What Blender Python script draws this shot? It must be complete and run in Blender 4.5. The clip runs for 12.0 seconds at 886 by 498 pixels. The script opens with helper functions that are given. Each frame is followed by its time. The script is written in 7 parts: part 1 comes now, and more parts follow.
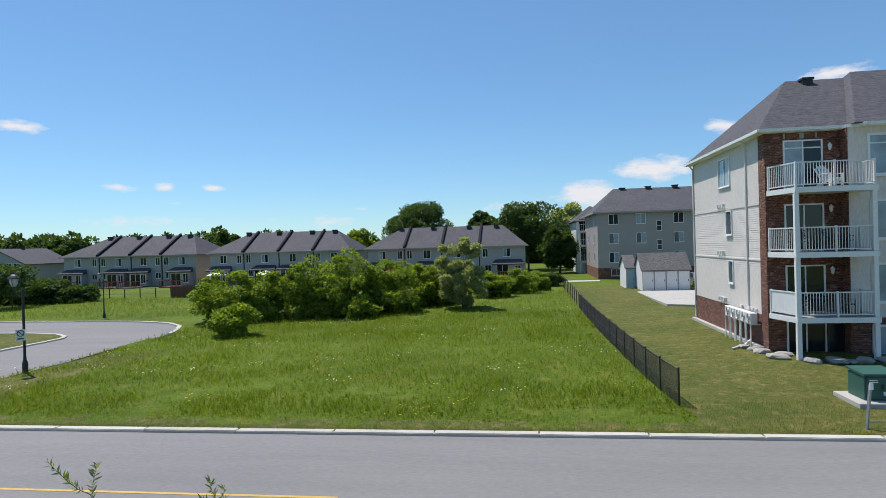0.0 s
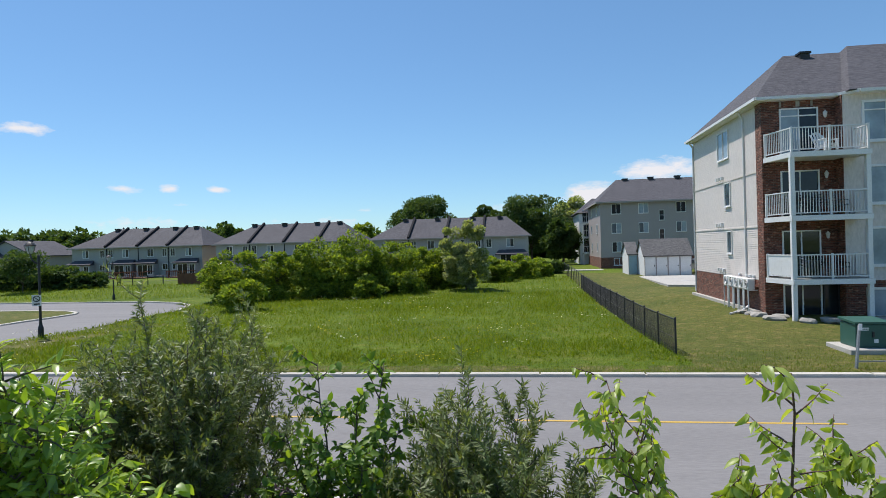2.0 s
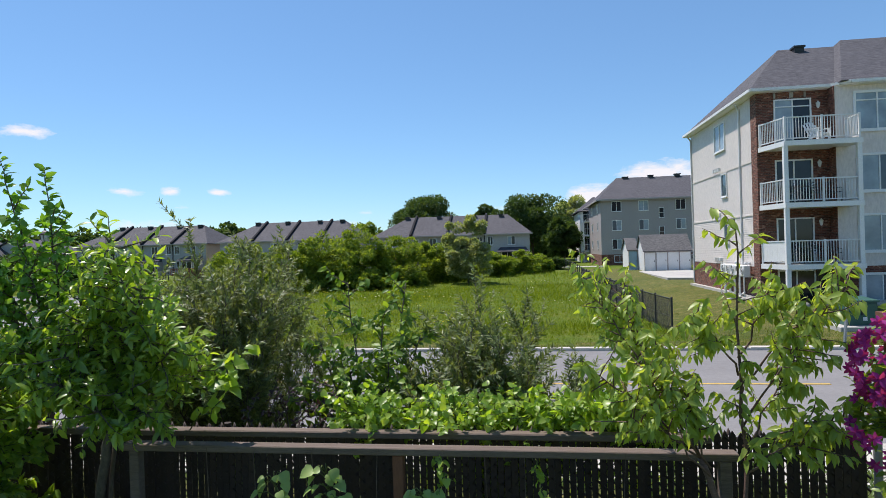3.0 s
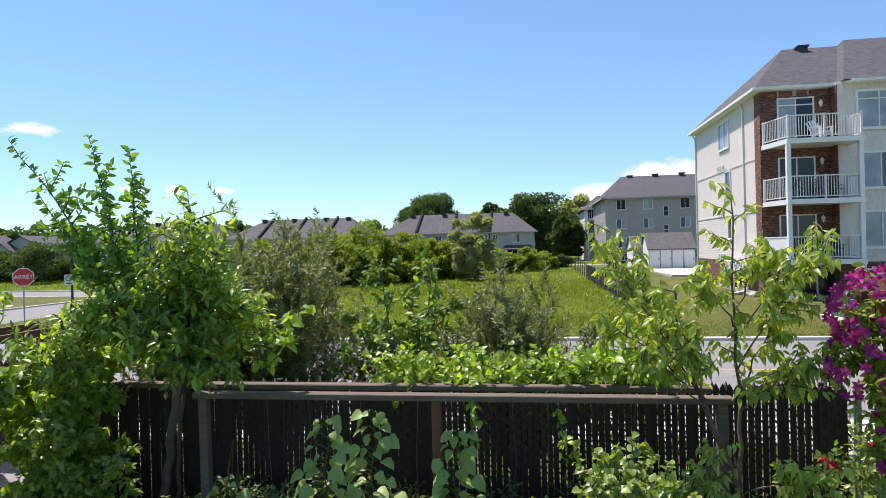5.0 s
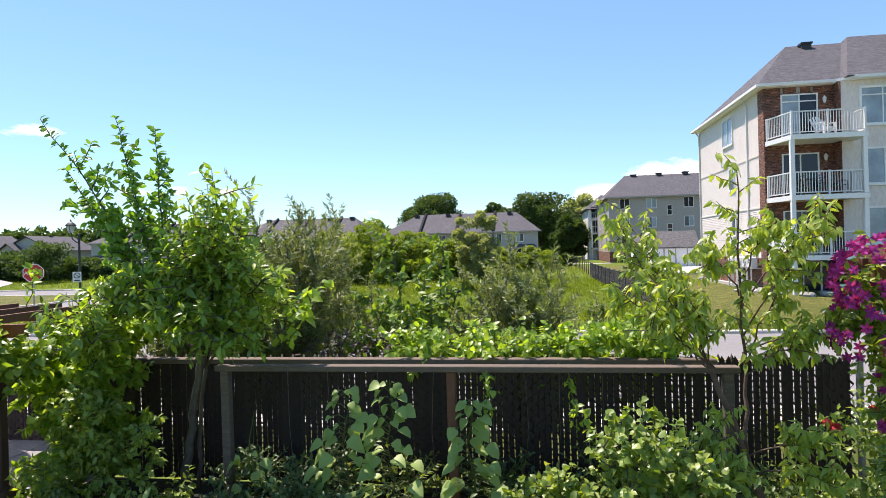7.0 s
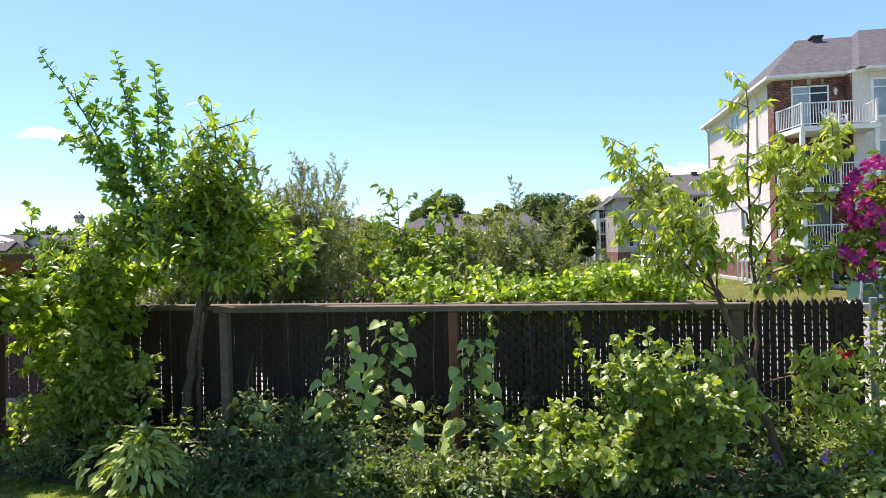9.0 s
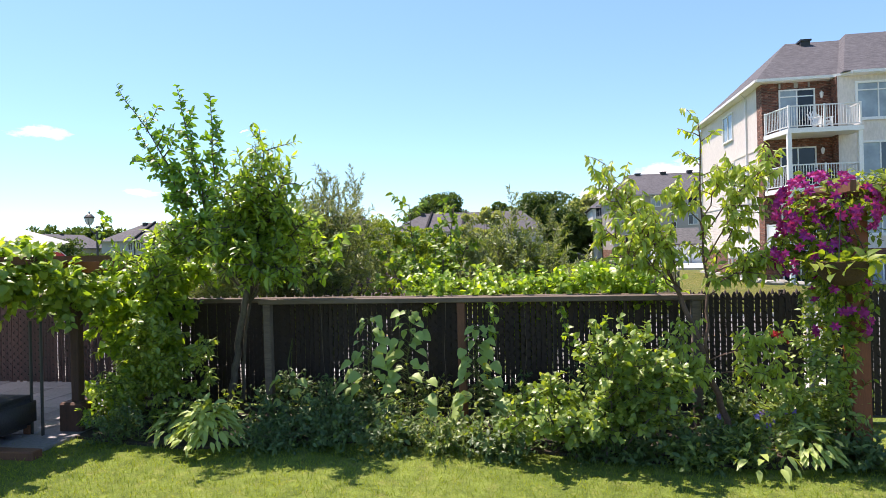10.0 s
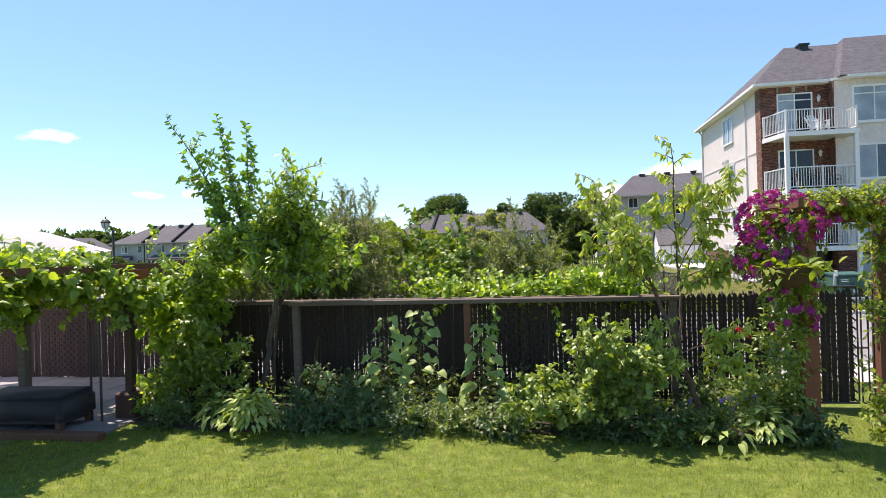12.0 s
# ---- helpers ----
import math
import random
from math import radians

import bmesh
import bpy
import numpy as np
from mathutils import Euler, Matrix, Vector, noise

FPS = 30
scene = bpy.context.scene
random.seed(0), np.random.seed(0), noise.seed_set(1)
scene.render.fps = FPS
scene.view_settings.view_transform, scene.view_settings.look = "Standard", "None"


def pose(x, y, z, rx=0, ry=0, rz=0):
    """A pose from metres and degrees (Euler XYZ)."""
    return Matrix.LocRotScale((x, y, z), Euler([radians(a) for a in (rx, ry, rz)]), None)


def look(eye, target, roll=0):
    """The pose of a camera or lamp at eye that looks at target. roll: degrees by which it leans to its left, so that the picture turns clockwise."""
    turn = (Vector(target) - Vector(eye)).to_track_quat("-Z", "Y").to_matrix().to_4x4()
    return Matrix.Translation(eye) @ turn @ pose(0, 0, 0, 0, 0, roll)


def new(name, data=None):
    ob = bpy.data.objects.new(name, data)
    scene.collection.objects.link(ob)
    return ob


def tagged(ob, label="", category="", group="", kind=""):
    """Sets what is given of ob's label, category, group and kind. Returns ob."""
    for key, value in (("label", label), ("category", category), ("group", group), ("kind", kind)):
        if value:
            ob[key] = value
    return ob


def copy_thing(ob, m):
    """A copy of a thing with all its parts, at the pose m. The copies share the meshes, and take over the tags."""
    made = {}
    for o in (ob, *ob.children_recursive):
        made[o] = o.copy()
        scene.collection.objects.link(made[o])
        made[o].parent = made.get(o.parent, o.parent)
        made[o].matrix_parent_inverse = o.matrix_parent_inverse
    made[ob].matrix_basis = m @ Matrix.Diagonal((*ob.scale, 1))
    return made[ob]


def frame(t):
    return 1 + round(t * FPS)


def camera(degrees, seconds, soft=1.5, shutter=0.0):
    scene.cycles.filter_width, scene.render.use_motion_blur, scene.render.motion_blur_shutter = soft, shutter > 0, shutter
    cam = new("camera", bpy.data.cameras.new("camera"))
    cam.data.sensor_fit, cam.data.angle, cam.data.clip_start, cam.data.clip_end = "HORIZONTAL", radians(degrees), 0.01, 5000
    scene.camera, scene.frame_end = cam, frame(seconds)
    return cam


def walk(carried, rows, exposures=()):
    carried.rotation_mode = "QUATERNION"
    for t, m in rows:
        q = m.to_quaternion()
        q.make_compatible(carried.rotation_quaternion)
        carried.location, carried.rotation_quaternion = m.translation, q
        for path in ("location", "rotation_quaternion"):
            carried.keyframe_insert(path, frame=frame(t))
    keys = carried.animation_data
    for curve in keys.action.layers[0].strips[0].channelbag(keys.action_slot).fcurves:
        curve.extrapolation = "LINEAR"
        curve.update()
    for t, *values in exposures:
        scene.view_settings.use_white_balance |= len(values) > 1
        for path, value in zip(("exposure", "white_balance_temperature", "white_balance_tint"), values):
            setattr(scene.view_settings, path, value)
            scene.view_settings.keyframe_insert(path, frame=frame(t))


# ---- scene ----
cam = camera(72.0, 12.0, soft=0.8)
PATH = [
    (0, (0.021, -0.692, 4.843), (-0.238, 1.291, 4.829), -1.6),
    (0.5, (0.031, -0.722, 4.36), (-0.233, 1.261, 4.346), -1.6),
    (1, (0.049, -0.724, 3.474), (-0.219, 1.258, 3.464), -1.5),
    (1.5, (0.074, -0.807, 3.256), (-0.195, 1.174, 3.246), -1.6),
    (2, (0.052, -1.404, 3.265), (-0.219, 0.577, 3.256), -1.6),
    (2.5, (0.017, -2.137, 2.945), (-0.257, -0.156, 2.938), -1.5),
    (3, (0.007, -2.206, 2.585), (-0.267, -0.225, 2.584), -1.65),
    (4.8, (-0.139, -2.608, 2.434), (-0.42, -0.628, 2.424), -1.3),
    (5, (-0.145, -2.837, 2.382), (-0.431, -0.858, 2.378), -1.4),
    (5.5, (-0.186, -3.183, 2.141), (-0.475, -1.204, 2.14), -1.5),
    (6, (-0.183, -3.249, 1.949), (-0.476, -1.271, 1.953), -1.6),
    (6.5, (-0.183, -3.213, 2.104), (-0.478, -1.235, 2.104), -1.5),
    (7, (-0.217, -3.015, 2.183), (-0.513, -1.037, 2.182), -1.5),
    (7.5, (-0.28, -2.696, 1.948), (-0.579, -0.719, 1.95), -1.5),
    (7.7, (-0.299, -2.618, 1.792), (-0.6, -0.641, 1.793), -1.6),
    (9.3, (-0.19, -3.177, 1.651), (-0.512, -1.203, 1.663), -1.2),
    (9.5, (-0.205, -3.419, 1.683), (-0.515, -1.443, 1.683), -1.3),
    (10, (-0.156, -3.883, 1.682), (-0.469, -1.908, 1.686), -1.4),
    (10.5, (-0.108, -4.066, 1.728), (-0.425, -2.091, 1.732), -1.5),
    (11, (-0.036, -4.412, 1.736), (-0.359, -2.438, 1.742), -1.6),
    (11.5, (-0.053, -4.581, 1.738), (-0.38, -2.608, 1.745), -1.7),
    (12, (-0.055, -4.67, 1.756), (-0.386, -2.698, 1.763), -1.7),
]
EXPOSURES = [(0, 0.1, 6600, 12), (2.5, 0.18, 6650, 14), (3.2, 0.32, 6700, 16), (4.8, 0.6, 6950, 19), (5.5, 0.68, 7000, 20), (7.7, 0.93, 7250, 22), (9.5, 1.02, 7350, 23), (12, 0.89, 7350, 23)]
walk(cam, [(t, look(eye, target, roll)) for t, eye, target, roll in PATH], EXPOSURES)

# ---- world and sun ----
SUN = Vector((-0.345, 0.262, 0.90)).normalized()
world = bpy.data.worlds.new("sky")
scene.world = world
world.use_nodes = True


def sky_nodes():
    nt = world.node_tree
    nt.nodes.clear()
    N, L = nt.nodes.new, nt.links.new
    out, bg, sky = N("ShaderNodeOutputWorld"), N("ShaderNodeBackground"), N("ShaderNodeTexSky")
    sky.sky_type, sky.sun_disc = "NISHITA", False
    sky.sun_elevation = math.asin(SUN.z)
    sky.sun_rotation = math.atan2(SUN.x, SUN.y)
    sky.air_density, sky.dust_density, sky.ozone_density, sky.altitude = 1.0, 0.1, 3.0, 300
    bg.inputs["Strength"].default_value = 0.104
    tc = N("ShaderNodeTexCoord")
    # small fair-weather clouds low over the horizon
    stretch = N("ShaderNodeVectorMath")
    stretch.operation, stretch.inputs[1].default_value = "MULTIPLY", (1, 1, 2.6)
    L(tc.outputs["Generated"], stretch.inputs[0])
    noise_a = N("ShaderNodeTexNoise")
    noise_a.inputs["Scale"].default_value, noise_a.inputs["Detail"].default_value, noise_a.inputs["Roughness"].default_value = 26, 7, 0.62
    L(stretch.outputs[0], noise_a.inputs["Vector"])
    total = None
    for yaw, up, wide, high, dense in CLOUDS:
        a, b = radians(yaw), radians(up)
        centre = Vector((-math.sin(a) * math.cos(b), math.cos(a) * math.cos(b), math.sin(b)))
        diff, squash, length = N("ShaderNodeVectorMath"), N("ShaderNodeVectorMath"), N("ShaderNodeVectorMath")
        diff.operation, squash.operation, length.operation = "SUBTRACT", "MULTIPLY", "LENGTH"
        diff.inputs[1].default_value = centre
        squash.inputs[1].default_value = (1 / radians(wide), 1 / radians(wide), 1 / radians(high))
        L(tc.outputs["Generated"], diff.inputs[0])
        L(diff.outputs[0], squash.inputs[0])
        L(squash.outputs[0], length.inputs[0])
        fall = N("ShaderNodeMapRange")
        fall.inputs["From Min"].default_value, fall.inputs["From Max"].default_value = 0.0, 1.0
        fall.inputs["To Min"].default_value, fall.inputs["To Max"].default_value = dense, 0.0
        L(length.outputs["Value"], fall.inputs["Value"])
        if total is None:
            total = fall.outputs[0]
        else:
            m = N("ShaderNodeMath")
            m.operation = "MAXIMUM"
            L(total, m.inputs[0])
            L(fall.outputs[0], m.inputs[1])
            total = m.outputs[0]
    add = N("ShaderNodeMath")
    add.operation = "MULTIPLY_ADD"
    add.inputs[1].default_value = 1.0
    L(total, add.inputs[0])
    L(noise_a.outputs["Fac"], add.inputs[2])
    edge = N("ShaderNodeMapRange")
    edge.inputs["From Min"].default_value, edge.inputs["From Max"].default_value = 0.90, 1.22
    L(add.outputs[0], edge.inputs["Value"])
    mix = N("ShaderNodeMix")
    mix.data_type = "RGBA"
    mix.inputs["B"].default_value = (7.2, 7.4, 7.8, 1)
    L(edge.outputs[0], mix.inputs["Factor"])
    clear = N("ShaderNodeMix")
    clear.data_type, clear.blend_type = "RGBA", "MULTIPLY"
    clear.inputs["Factor"].default_value, clear.inputs["B"].default_value = 1.0, (0.775, 1.035, 1.18, 1)
    L(sky.outputs[0], clear.inputs["A"])
    haze = N("ShaderNodeMix")
    haze.data_type, haze.inputs["Factor"].default_value, haze.inputs["B"].default_value = "RGBA", 0.2, (1.95, 4.15, 6.8, 1)
    L(clear.outputs["Result"], haze.inputs["A"])
    L(haze.outputs["Result"], mix.inputs["A"])
    L(mix.outputs["Result"], bg.inputs["Color"])
    L(bg.outputs[0], out.inputs["Surface"])


# yaw, elevation, half width, half height (degrees), density
CLOUDS = [(42.5, 10.0, 4.0, 1.2, 0.78), (35.3, 5.5, 3.2, 0.9, 0.70), (31.6, 5.6, 1.9, 0.9, 0.80), (28.0, 5.5, 1.9, 0.7, 0.76), (31.3, 4.2, 2.6, 0.7, 0.56),
          (-11.8, 6.2, 6.0, 1.9, 1.0), (-6.0, 4.2, 6.0, 2.2, 0.95), (14.7, 3.5, 2.0, 0.6, 0.6), (0.5, 3.2, 8.0, 1.6, 0.62), (34.0, 2.6, 16.0, 2.4, 0.5), (18.0, 2.4, 14.0, 1.6, 0.5),
          (-26.0, 12.4, 5.0, 1.3, 0.85), (-17.6, 9.4, 3.2, 1.1, 0.82)]
sky_nodes()
sun = new("sun", bpy.data.lights.new("sun", "SUN"))
sun.data.energy, sun.data.angle, sun.data.color = 5.0, radians(0.53), (1.0, 0.965, 0.91)
sun.matrix_world = look(SUN * 60, (0, 0, 0))

# ---- materials ----


def bare(name):
    m = bpy.data.materials.new(name)
    m.use_nodes = True
    return m, m.node_tree, m.node_tree.nodes["Principled BSDF"]


def place_coord(nt, scale=(1, 1, 1)):
    geo, mul = nt.nodes.new("ShaderNodeNewGeometry"), nt.nodes.new("ShaderNodeVectorMath")
    mul.operation, mul.inputs[1].default_value = "MULTIPLY", scale
    nt.links.new(geo.outputs["Position"], mul.inputs[0])
    return mul.outputs[0]


def noise_node(nt, vec, scale, detail=4.0, rough=0.6):
    n = nt.nodes.new("ShaderNodeTexNoise")
    n.inputs["Scale"].default_value, n.inputs["Detail"].default_value, n.inputs["Roughness"].default_value = scale, detail, rough
    nt.links.new(vec, n.inputs["Vector"])
    return n.outputs["Fac"]


def ramp(nt, fac, stops):
    r = nt.nodes.new("ShaderNodeValToRGB")
    e = r.color_ramp.elements
    while len(e) < len(stops):
        e.new(0.5)
    for item, (at, col) in zip(e, stops):
        item.position, item.color = at, (*col, 1)
    nt.links.new(fac, r.inputs["Fac"])
    return r.outputs["Color"]


def blend(nt, fac, a, b, how="MIX"):
    m = nt.nodes.new("ShaderNodeMix")
    m.data_type, m.blend_type = "RGBA", how
    for key, v in (("Factor", fac), ("A", a), ("B", b)):
        sock = m.inputs[key]
        if isinstance(v, (int, float)):
            sock.default_value = v
        elif isinstance(v, tuple):
            sock.default_value = (*v, 1)
        else:
            nt.links.new(v, sock)
    return m.outputs["Result"]


def relief(nt, bsdf, height, strength, distance):
    b = nt.nodes.new("ShaderNodeBump")
    b.inputs["Strength"].default_value, b.inputs["Distance"].default_value = strength, distance
    nt.links.new(height, b.inputs["Height"])
    nt.links.new(b.outputs[0], bsdf.inputs["Normal"])


def surface(name, dark, light, scale=6.0, fine=60.0, rough=0.7, metal=0.0, bump=0.2, depth=0.004, stretch=(1, 1, 1), piece=0.0, island=0.0, spec=0.5):
    """A material with two scales of colour variation and a fine relief; piece: variation from object to object."""
    m, nt, p = bare(name)
    vec = place_coord(nt, stretch)
    broad, grain = noise_node(nt, vec, scale, 5), noise_node(nt, vec, fine, 4)
    col = ramp(nt, broad, [(0.3, dark), (0.7, light)])
    col = blend(nt, 0.55, col, ramp(nt, grain, [(0.25, tuple(0.72 * c for c in dark)), (0.75, tuple(min(1, 1.12 * c) for c in light))]))
    if piece or island:
        info = nt.nodes.new("ShaderNodeObjectInfo" if piece else "ShaderNodeNewGeometry")
        rnd = info.outputs["Random" if piece else "Random Per Island"]
        k = piece or island
        col = blend(nt, 1.0, col, ramp(nt, rnd, [(0, (1 - k,) * 3), (1, (1 + 0.0 * k,) * 3)]), "MULTIPLY")
    nt.links.new(col, p.inputs["Base Color"])
    p.inputs["Roughness"].default_value, p.inputs["Metallic"].default_value = rough, metal
    p.inputs["Specular IOR Level"].default_value = spec
    if bump:
        relief(nt, p, grain, bump, depth)
    return m


def leaf_material(name, dark, light, young, glow=0.45, rough=0.45, gloss=0.4):
    """Leaves: colour varies leaf by leaf and over the crown; light passes through them."""
    m, nt, p = bare(name)
    geo = nt.nodes.new("ShaderNodeNewGeometry")
    vec = place_coord(nt)
    col = ramp(nt, geo.outputs["Random Per Island"], [(0.0, dark), (0.55, light), (0.95, young)])
    patch = noise_node(nt, vec, 2.3, 3)
    col = blend(nt, 0.35, col, ramp(nt, patch, [(0.3, dark), (0.72, light)]))
    nt.links.new(col, p.inputs["Base Color"])
    p.inputs["Roughness"].default_value, p.inputs["Specular IOR Level"].default_value = rough, gloss
    tr, mix, out = nt.nodes.new("ShaderNodeBsdfTranslucent"), nt.nodes.new("ShaderNodeMixShader"), nt.nodes["Material Output"]
    warm = blend(nt, 1.0, col, (1.6, 1.5, 0.38), "MULTIPLY")
    nt.links.new(warm, tr.inputs["Color"])
    mix.inputs[0].default_value = glow
    nt.links.new(p.outputs[0], mix.inputs[1])
    nt.links.new(tr.outputs[0], mix.inputs[2])
    nt.links.new(mix.outputs[0], out.inputs["Surface"])
    return m


def grass_ground(name, colours, worn, scale=0.5):
    m, nt, p = bare(name)
    vec = place_coord(nt)
    big, mid, fine = noise_node(nt, vec, scale, 5), noise_node(nt, vec, scale * 9, 5), noise_node(nt, vec, 55, 4, 0.7)
    col = ramp(nt, big, [(0.3, colours[0]), (0.7, colours[1])])
    col = blend(nt, ramp(nt, mid, [(0.5, (0, 0, 0)), (0.72, (0.75, 0.75, 0.75))]), col, worn)
    tuft = noise_node(nt, vec, 7.0, 3, 0.7)
    col = blend(nt, 0.75, col, ramp(nt, tuft, [(0.32, (0.5, 0.52, 0.5)), (0.7, (1.3, 1.28, 1.2))]), "MULTIPLY")
    col = blend(nt, 0.8, col, ramp(nt, fine, [(0.25, (0.45, 0.45, 0.45)), (0.75, (1.35, 1.35, 1.35))]), "MULTIPLY")
    nt.links.new(col, p.inputs["Base Color"])
    p.inputs["Roughness"].default_value, p.inputs["Specular IOR Level"].default_value = 0.9, 0.15
    relief(nt, p, fine, 0.8, 0.03)
    return m


def siding_material(name, base, dirt):
    """Vinyl siding: the laps are built; this is only faint streaking."""
    return surface(name, dirt, base, 0.7, 14, rough=0.55, bump=0.05, stretch=(1, 1, 0.35))


def shingles(name, dark, light):
    """Asphalt shingles too far away to tell apart: blotches in courses."""
    m, nt, p = bare(name)
    vec = place_coord(nt, (1.5, 1.5, 13))
    a, b = noise_node(nt, vec, 2.1, 3, 0.8), noise_node(nt, place_coord(nt), 0.35, 4)
    grit = noise_node(nt, place_coord(nt), 45, 3)
    col = blend(nt, 0.18, ramp(nt, a, [(0.40, dark), (0.60, light)]), ramp(nt, b, [(0.3, dark), (0.7, light)]))
    col = blend(nt, 0.25, col, ramp(nt, grit, [(0.3, dark), (0.7, light)]))
    nt.links.new(col, p.inputs["Base Color"])
    p.inputs["Roughness"].default_value, p.inputs["Specular IOR Level"].default_value = 0.85, 0.3
    relief(nt, p, a, 0.5, 0.02)
    return m


def glass_material(name, tint, rough=0.06):
    """Window glass over a dim interior: dark, with a clear mirror gloss."""
    m, nt, p = bare(name)
    n = noise_node(nt, place_coord(nt), 1.2, 3)
    nt.links.new(ramp(nt, n, [(0.3, tuple(c * 0.6 for c in tint)), (0.7, tint)]), p.inputs["Base Color"])
    p.inputs["Roughness"].default_value, p.inputs["Specular IOR Level"].default_value = rough, 0.45
    return m


M = {
    "asphalt": surface("asphalt", (0.158, 0.153, 0.153), (0.232, 0.225, 0.222), 0.8, 45, rough=0.85, bump=0.35, depth=0.005, spec=0.3, stretch=(0.12, 1, 1)),
    "patio_slab": surface("patio_slab", (0.20, 0.185, 0.195), (0.30, 0.28, 0.29), 1.2, 40, rough=0.85, bump=0.25, piece=0.18),
    "concrete": surface("concrete", (0.36, 0.345, 0.31), (0.50, 0.48, 0.44), 1.2, 40, rough=0.85, bump=0.25, piece=0.18),
    "kerb": surface("kerb", (0.42, 0.39, 0.34), (0.60, 0.57, 0.50), 2.5, 40, rough=0.85, bump=0.25, piece=0.2),
    "line_paint": surface("line_paint", (0.42, 0.27, 0.05), (0.60, 0.38, 0.07), 3, 40, rough=0.7, bump=0.1),
    "white_line": surface("white_line", (0.45, 0.45, 0.45), (0.62, 0.62, 0.62), 3, 40, rough=0.7, bump=0.1),
    "meadow": grass_ground("meadow", ((0.066, 0.115, 0.008), (0.130, 0.185, 0.015)), (0.185, 0.185, 0.035), 0.12),
    "lawn_dry": grass_ground("lawn_dry", ((0.068, 0.10, 0.018), (0.148, 0.145, 0.038)), (0.25, 0.195, 0.08), 0.26),
    "lawn": grass_ground("lawn", ((0.115, 0.17, 0.03), (0.18, 0.235, 0.05)), (0.25, 0.265, 0.08), 0.9),
    "soil": surface("soil", (0.025, 0.018, 0.012), (0.06, 0.045, 0.03), 4, 50, rough=0.95, bump=0.6, depth=0.02),
    "siding": siding_material("siding", (0.73, 0.66, 0.61), (0.67, 0.605, 0.555)),
    "siding_grey": siding_material("siding_grey", (0.38, 0.34, 0.33), (0.33, 0.295, 0.285)),
    "siding_blue": siding_material("siding_blue", (0.40, 0.39, 0.385), (0.335, 0.33, 0.33)),
    "siding_peach": siding_material("siding_peach", (0.62, 0.49, 0.35), (0.55, 0.43, 0.31)),
    "white_paint": surface("white_paint", (0.72, 0.72, 0.71), (0.82, 0.82, 0.81), 2, 40, rough=0.45, bump=0.03),
    "white_metal": surface("white_metal", (0.66, 0.66, 0.65), (0.76, 0.76, 0.75), 2, 30, rough=0.4, bump=0.03),
    "shingle": shingles("shingle", (0.028, 0.028, 0.034), (0.118, 0.115, 0.128)),
    "shingle_light": shingles("shingle_light", (0.05, 0.05, 0.055), (0.17, 0.165, 0.16)),
    "black_metal": surface("black_metal", (0.012, 0.012, 0.013), (0.03, 0.03, 0.032), 5, 60, rough=0.5, bump=0.1),
    # blue tint raised: some reflected sky is painted into the plain glass
    "glass": glass_material("glass", (0.09, 0.125, 0.155)),
    "glass_dark": glass_material("glass_dark", (0.02, 0.025, 0.03)),
    "stone": surface("stone", (0.24, 0.23, 0.21), (0.44, 0.42, 0.38), 2.5, 30, rough=0.9, bump=0.6, depth=0.02, piece=0.25),
    "green_metal": surface("green_metal", (0.022, 0.085, 0.065), (0.035, 0.115, 0.09), 3, 40, rough=0.5, bump=0.05),
    "wood_grey": surface("wood_grey", (0.075, 0.052, 0.04), (0.18, 0.135, 0.105), 3, 30, rough=0.85, bump=0.5, stretch=(0.6, 8, 8)),
    "wood_red": surface("wood_red", (0.17, 0.042, 0.018), (0.28, 0.075, 0.03), 3, 40, rough=0.6, bump=0.25, stretch=(7, 7, 0.6)),
    "wood_brown": surface("wood_brown", (0.11, 0.04, 0.022), (0.19, 0.075, 0.04), 3, 30, rough=0.75, bump=0.35, stretch=(7, 7, 0.6)),
    # dark brown timber, darkened further to stand in for pergola shade
    "wood_shaded": surface("wood_shaded", (0.045, 0.02, 0.014), (0.10, 0.045, 0.03), 3, 30, rough=0.8, bump=0.4, stretch=(7, 7, 0.6)),
    "slat": surface("slat", (0.02, 0.011, 0.008), (0.042, 0.024, 0.018), 6, 70, rough=0.7, bump=0.15, island=0.4),
    "slat_single": surface("slat_single", (0.020, 0.010, 0.008), (0.044, 0.024, 0.018), 6, 70, rough=0.7, bump=0.15, piece=0.4),
    "bark": surface("bark", (0.055, 0.045, 0.036), (0.15, 0.125, 0.10), 9, 50, rough=0.9, bump=0.7, depth=0.01, stretch=(1, 1, 0.35)),
    "bark_red": surface("bark_red", (0.075, 0.04, 0.03), (0.17, 0.10, 0.075), 9, 50, rough=0.75, bump=0.6, depth=0.008, stretch=(0.6, 0.6, 3)),
    "stem": surface("stem", (0.06, 0.09, 0.02), (0.12, 0.15, 0.04), 9, 50, rough=0.7),
}


# ---- mesh helpers ----


def obj(name, bm, material, parent=None, label="", smooth=False):
    me = bpy.data.meshes.new(name)
    bm.to_mesh(me)
    bm.free()
    for m in material if isinstance(material, (list, tuple)) else [material]:
        me.materials.append(m)
    if smooth:
        me.polygons.foreach_set("use_smooth", [True] * len(me.polygons))
    ob = new(name, me)
    if parent is not None:
        ob.parent = parent
    if label:
        ob["label"] = label
    return ob


def part(name, bm, material, parent, label="", smooth=False):
    return obj(name, bm, material, parent, label, smooth)


def empty(name, at=(0, 0, 0), turn=0):
    e = new(name)
    e.empty_display_size = 0.1
    e.matrix_world = pose(*at, 0, 0, turn)
    return e


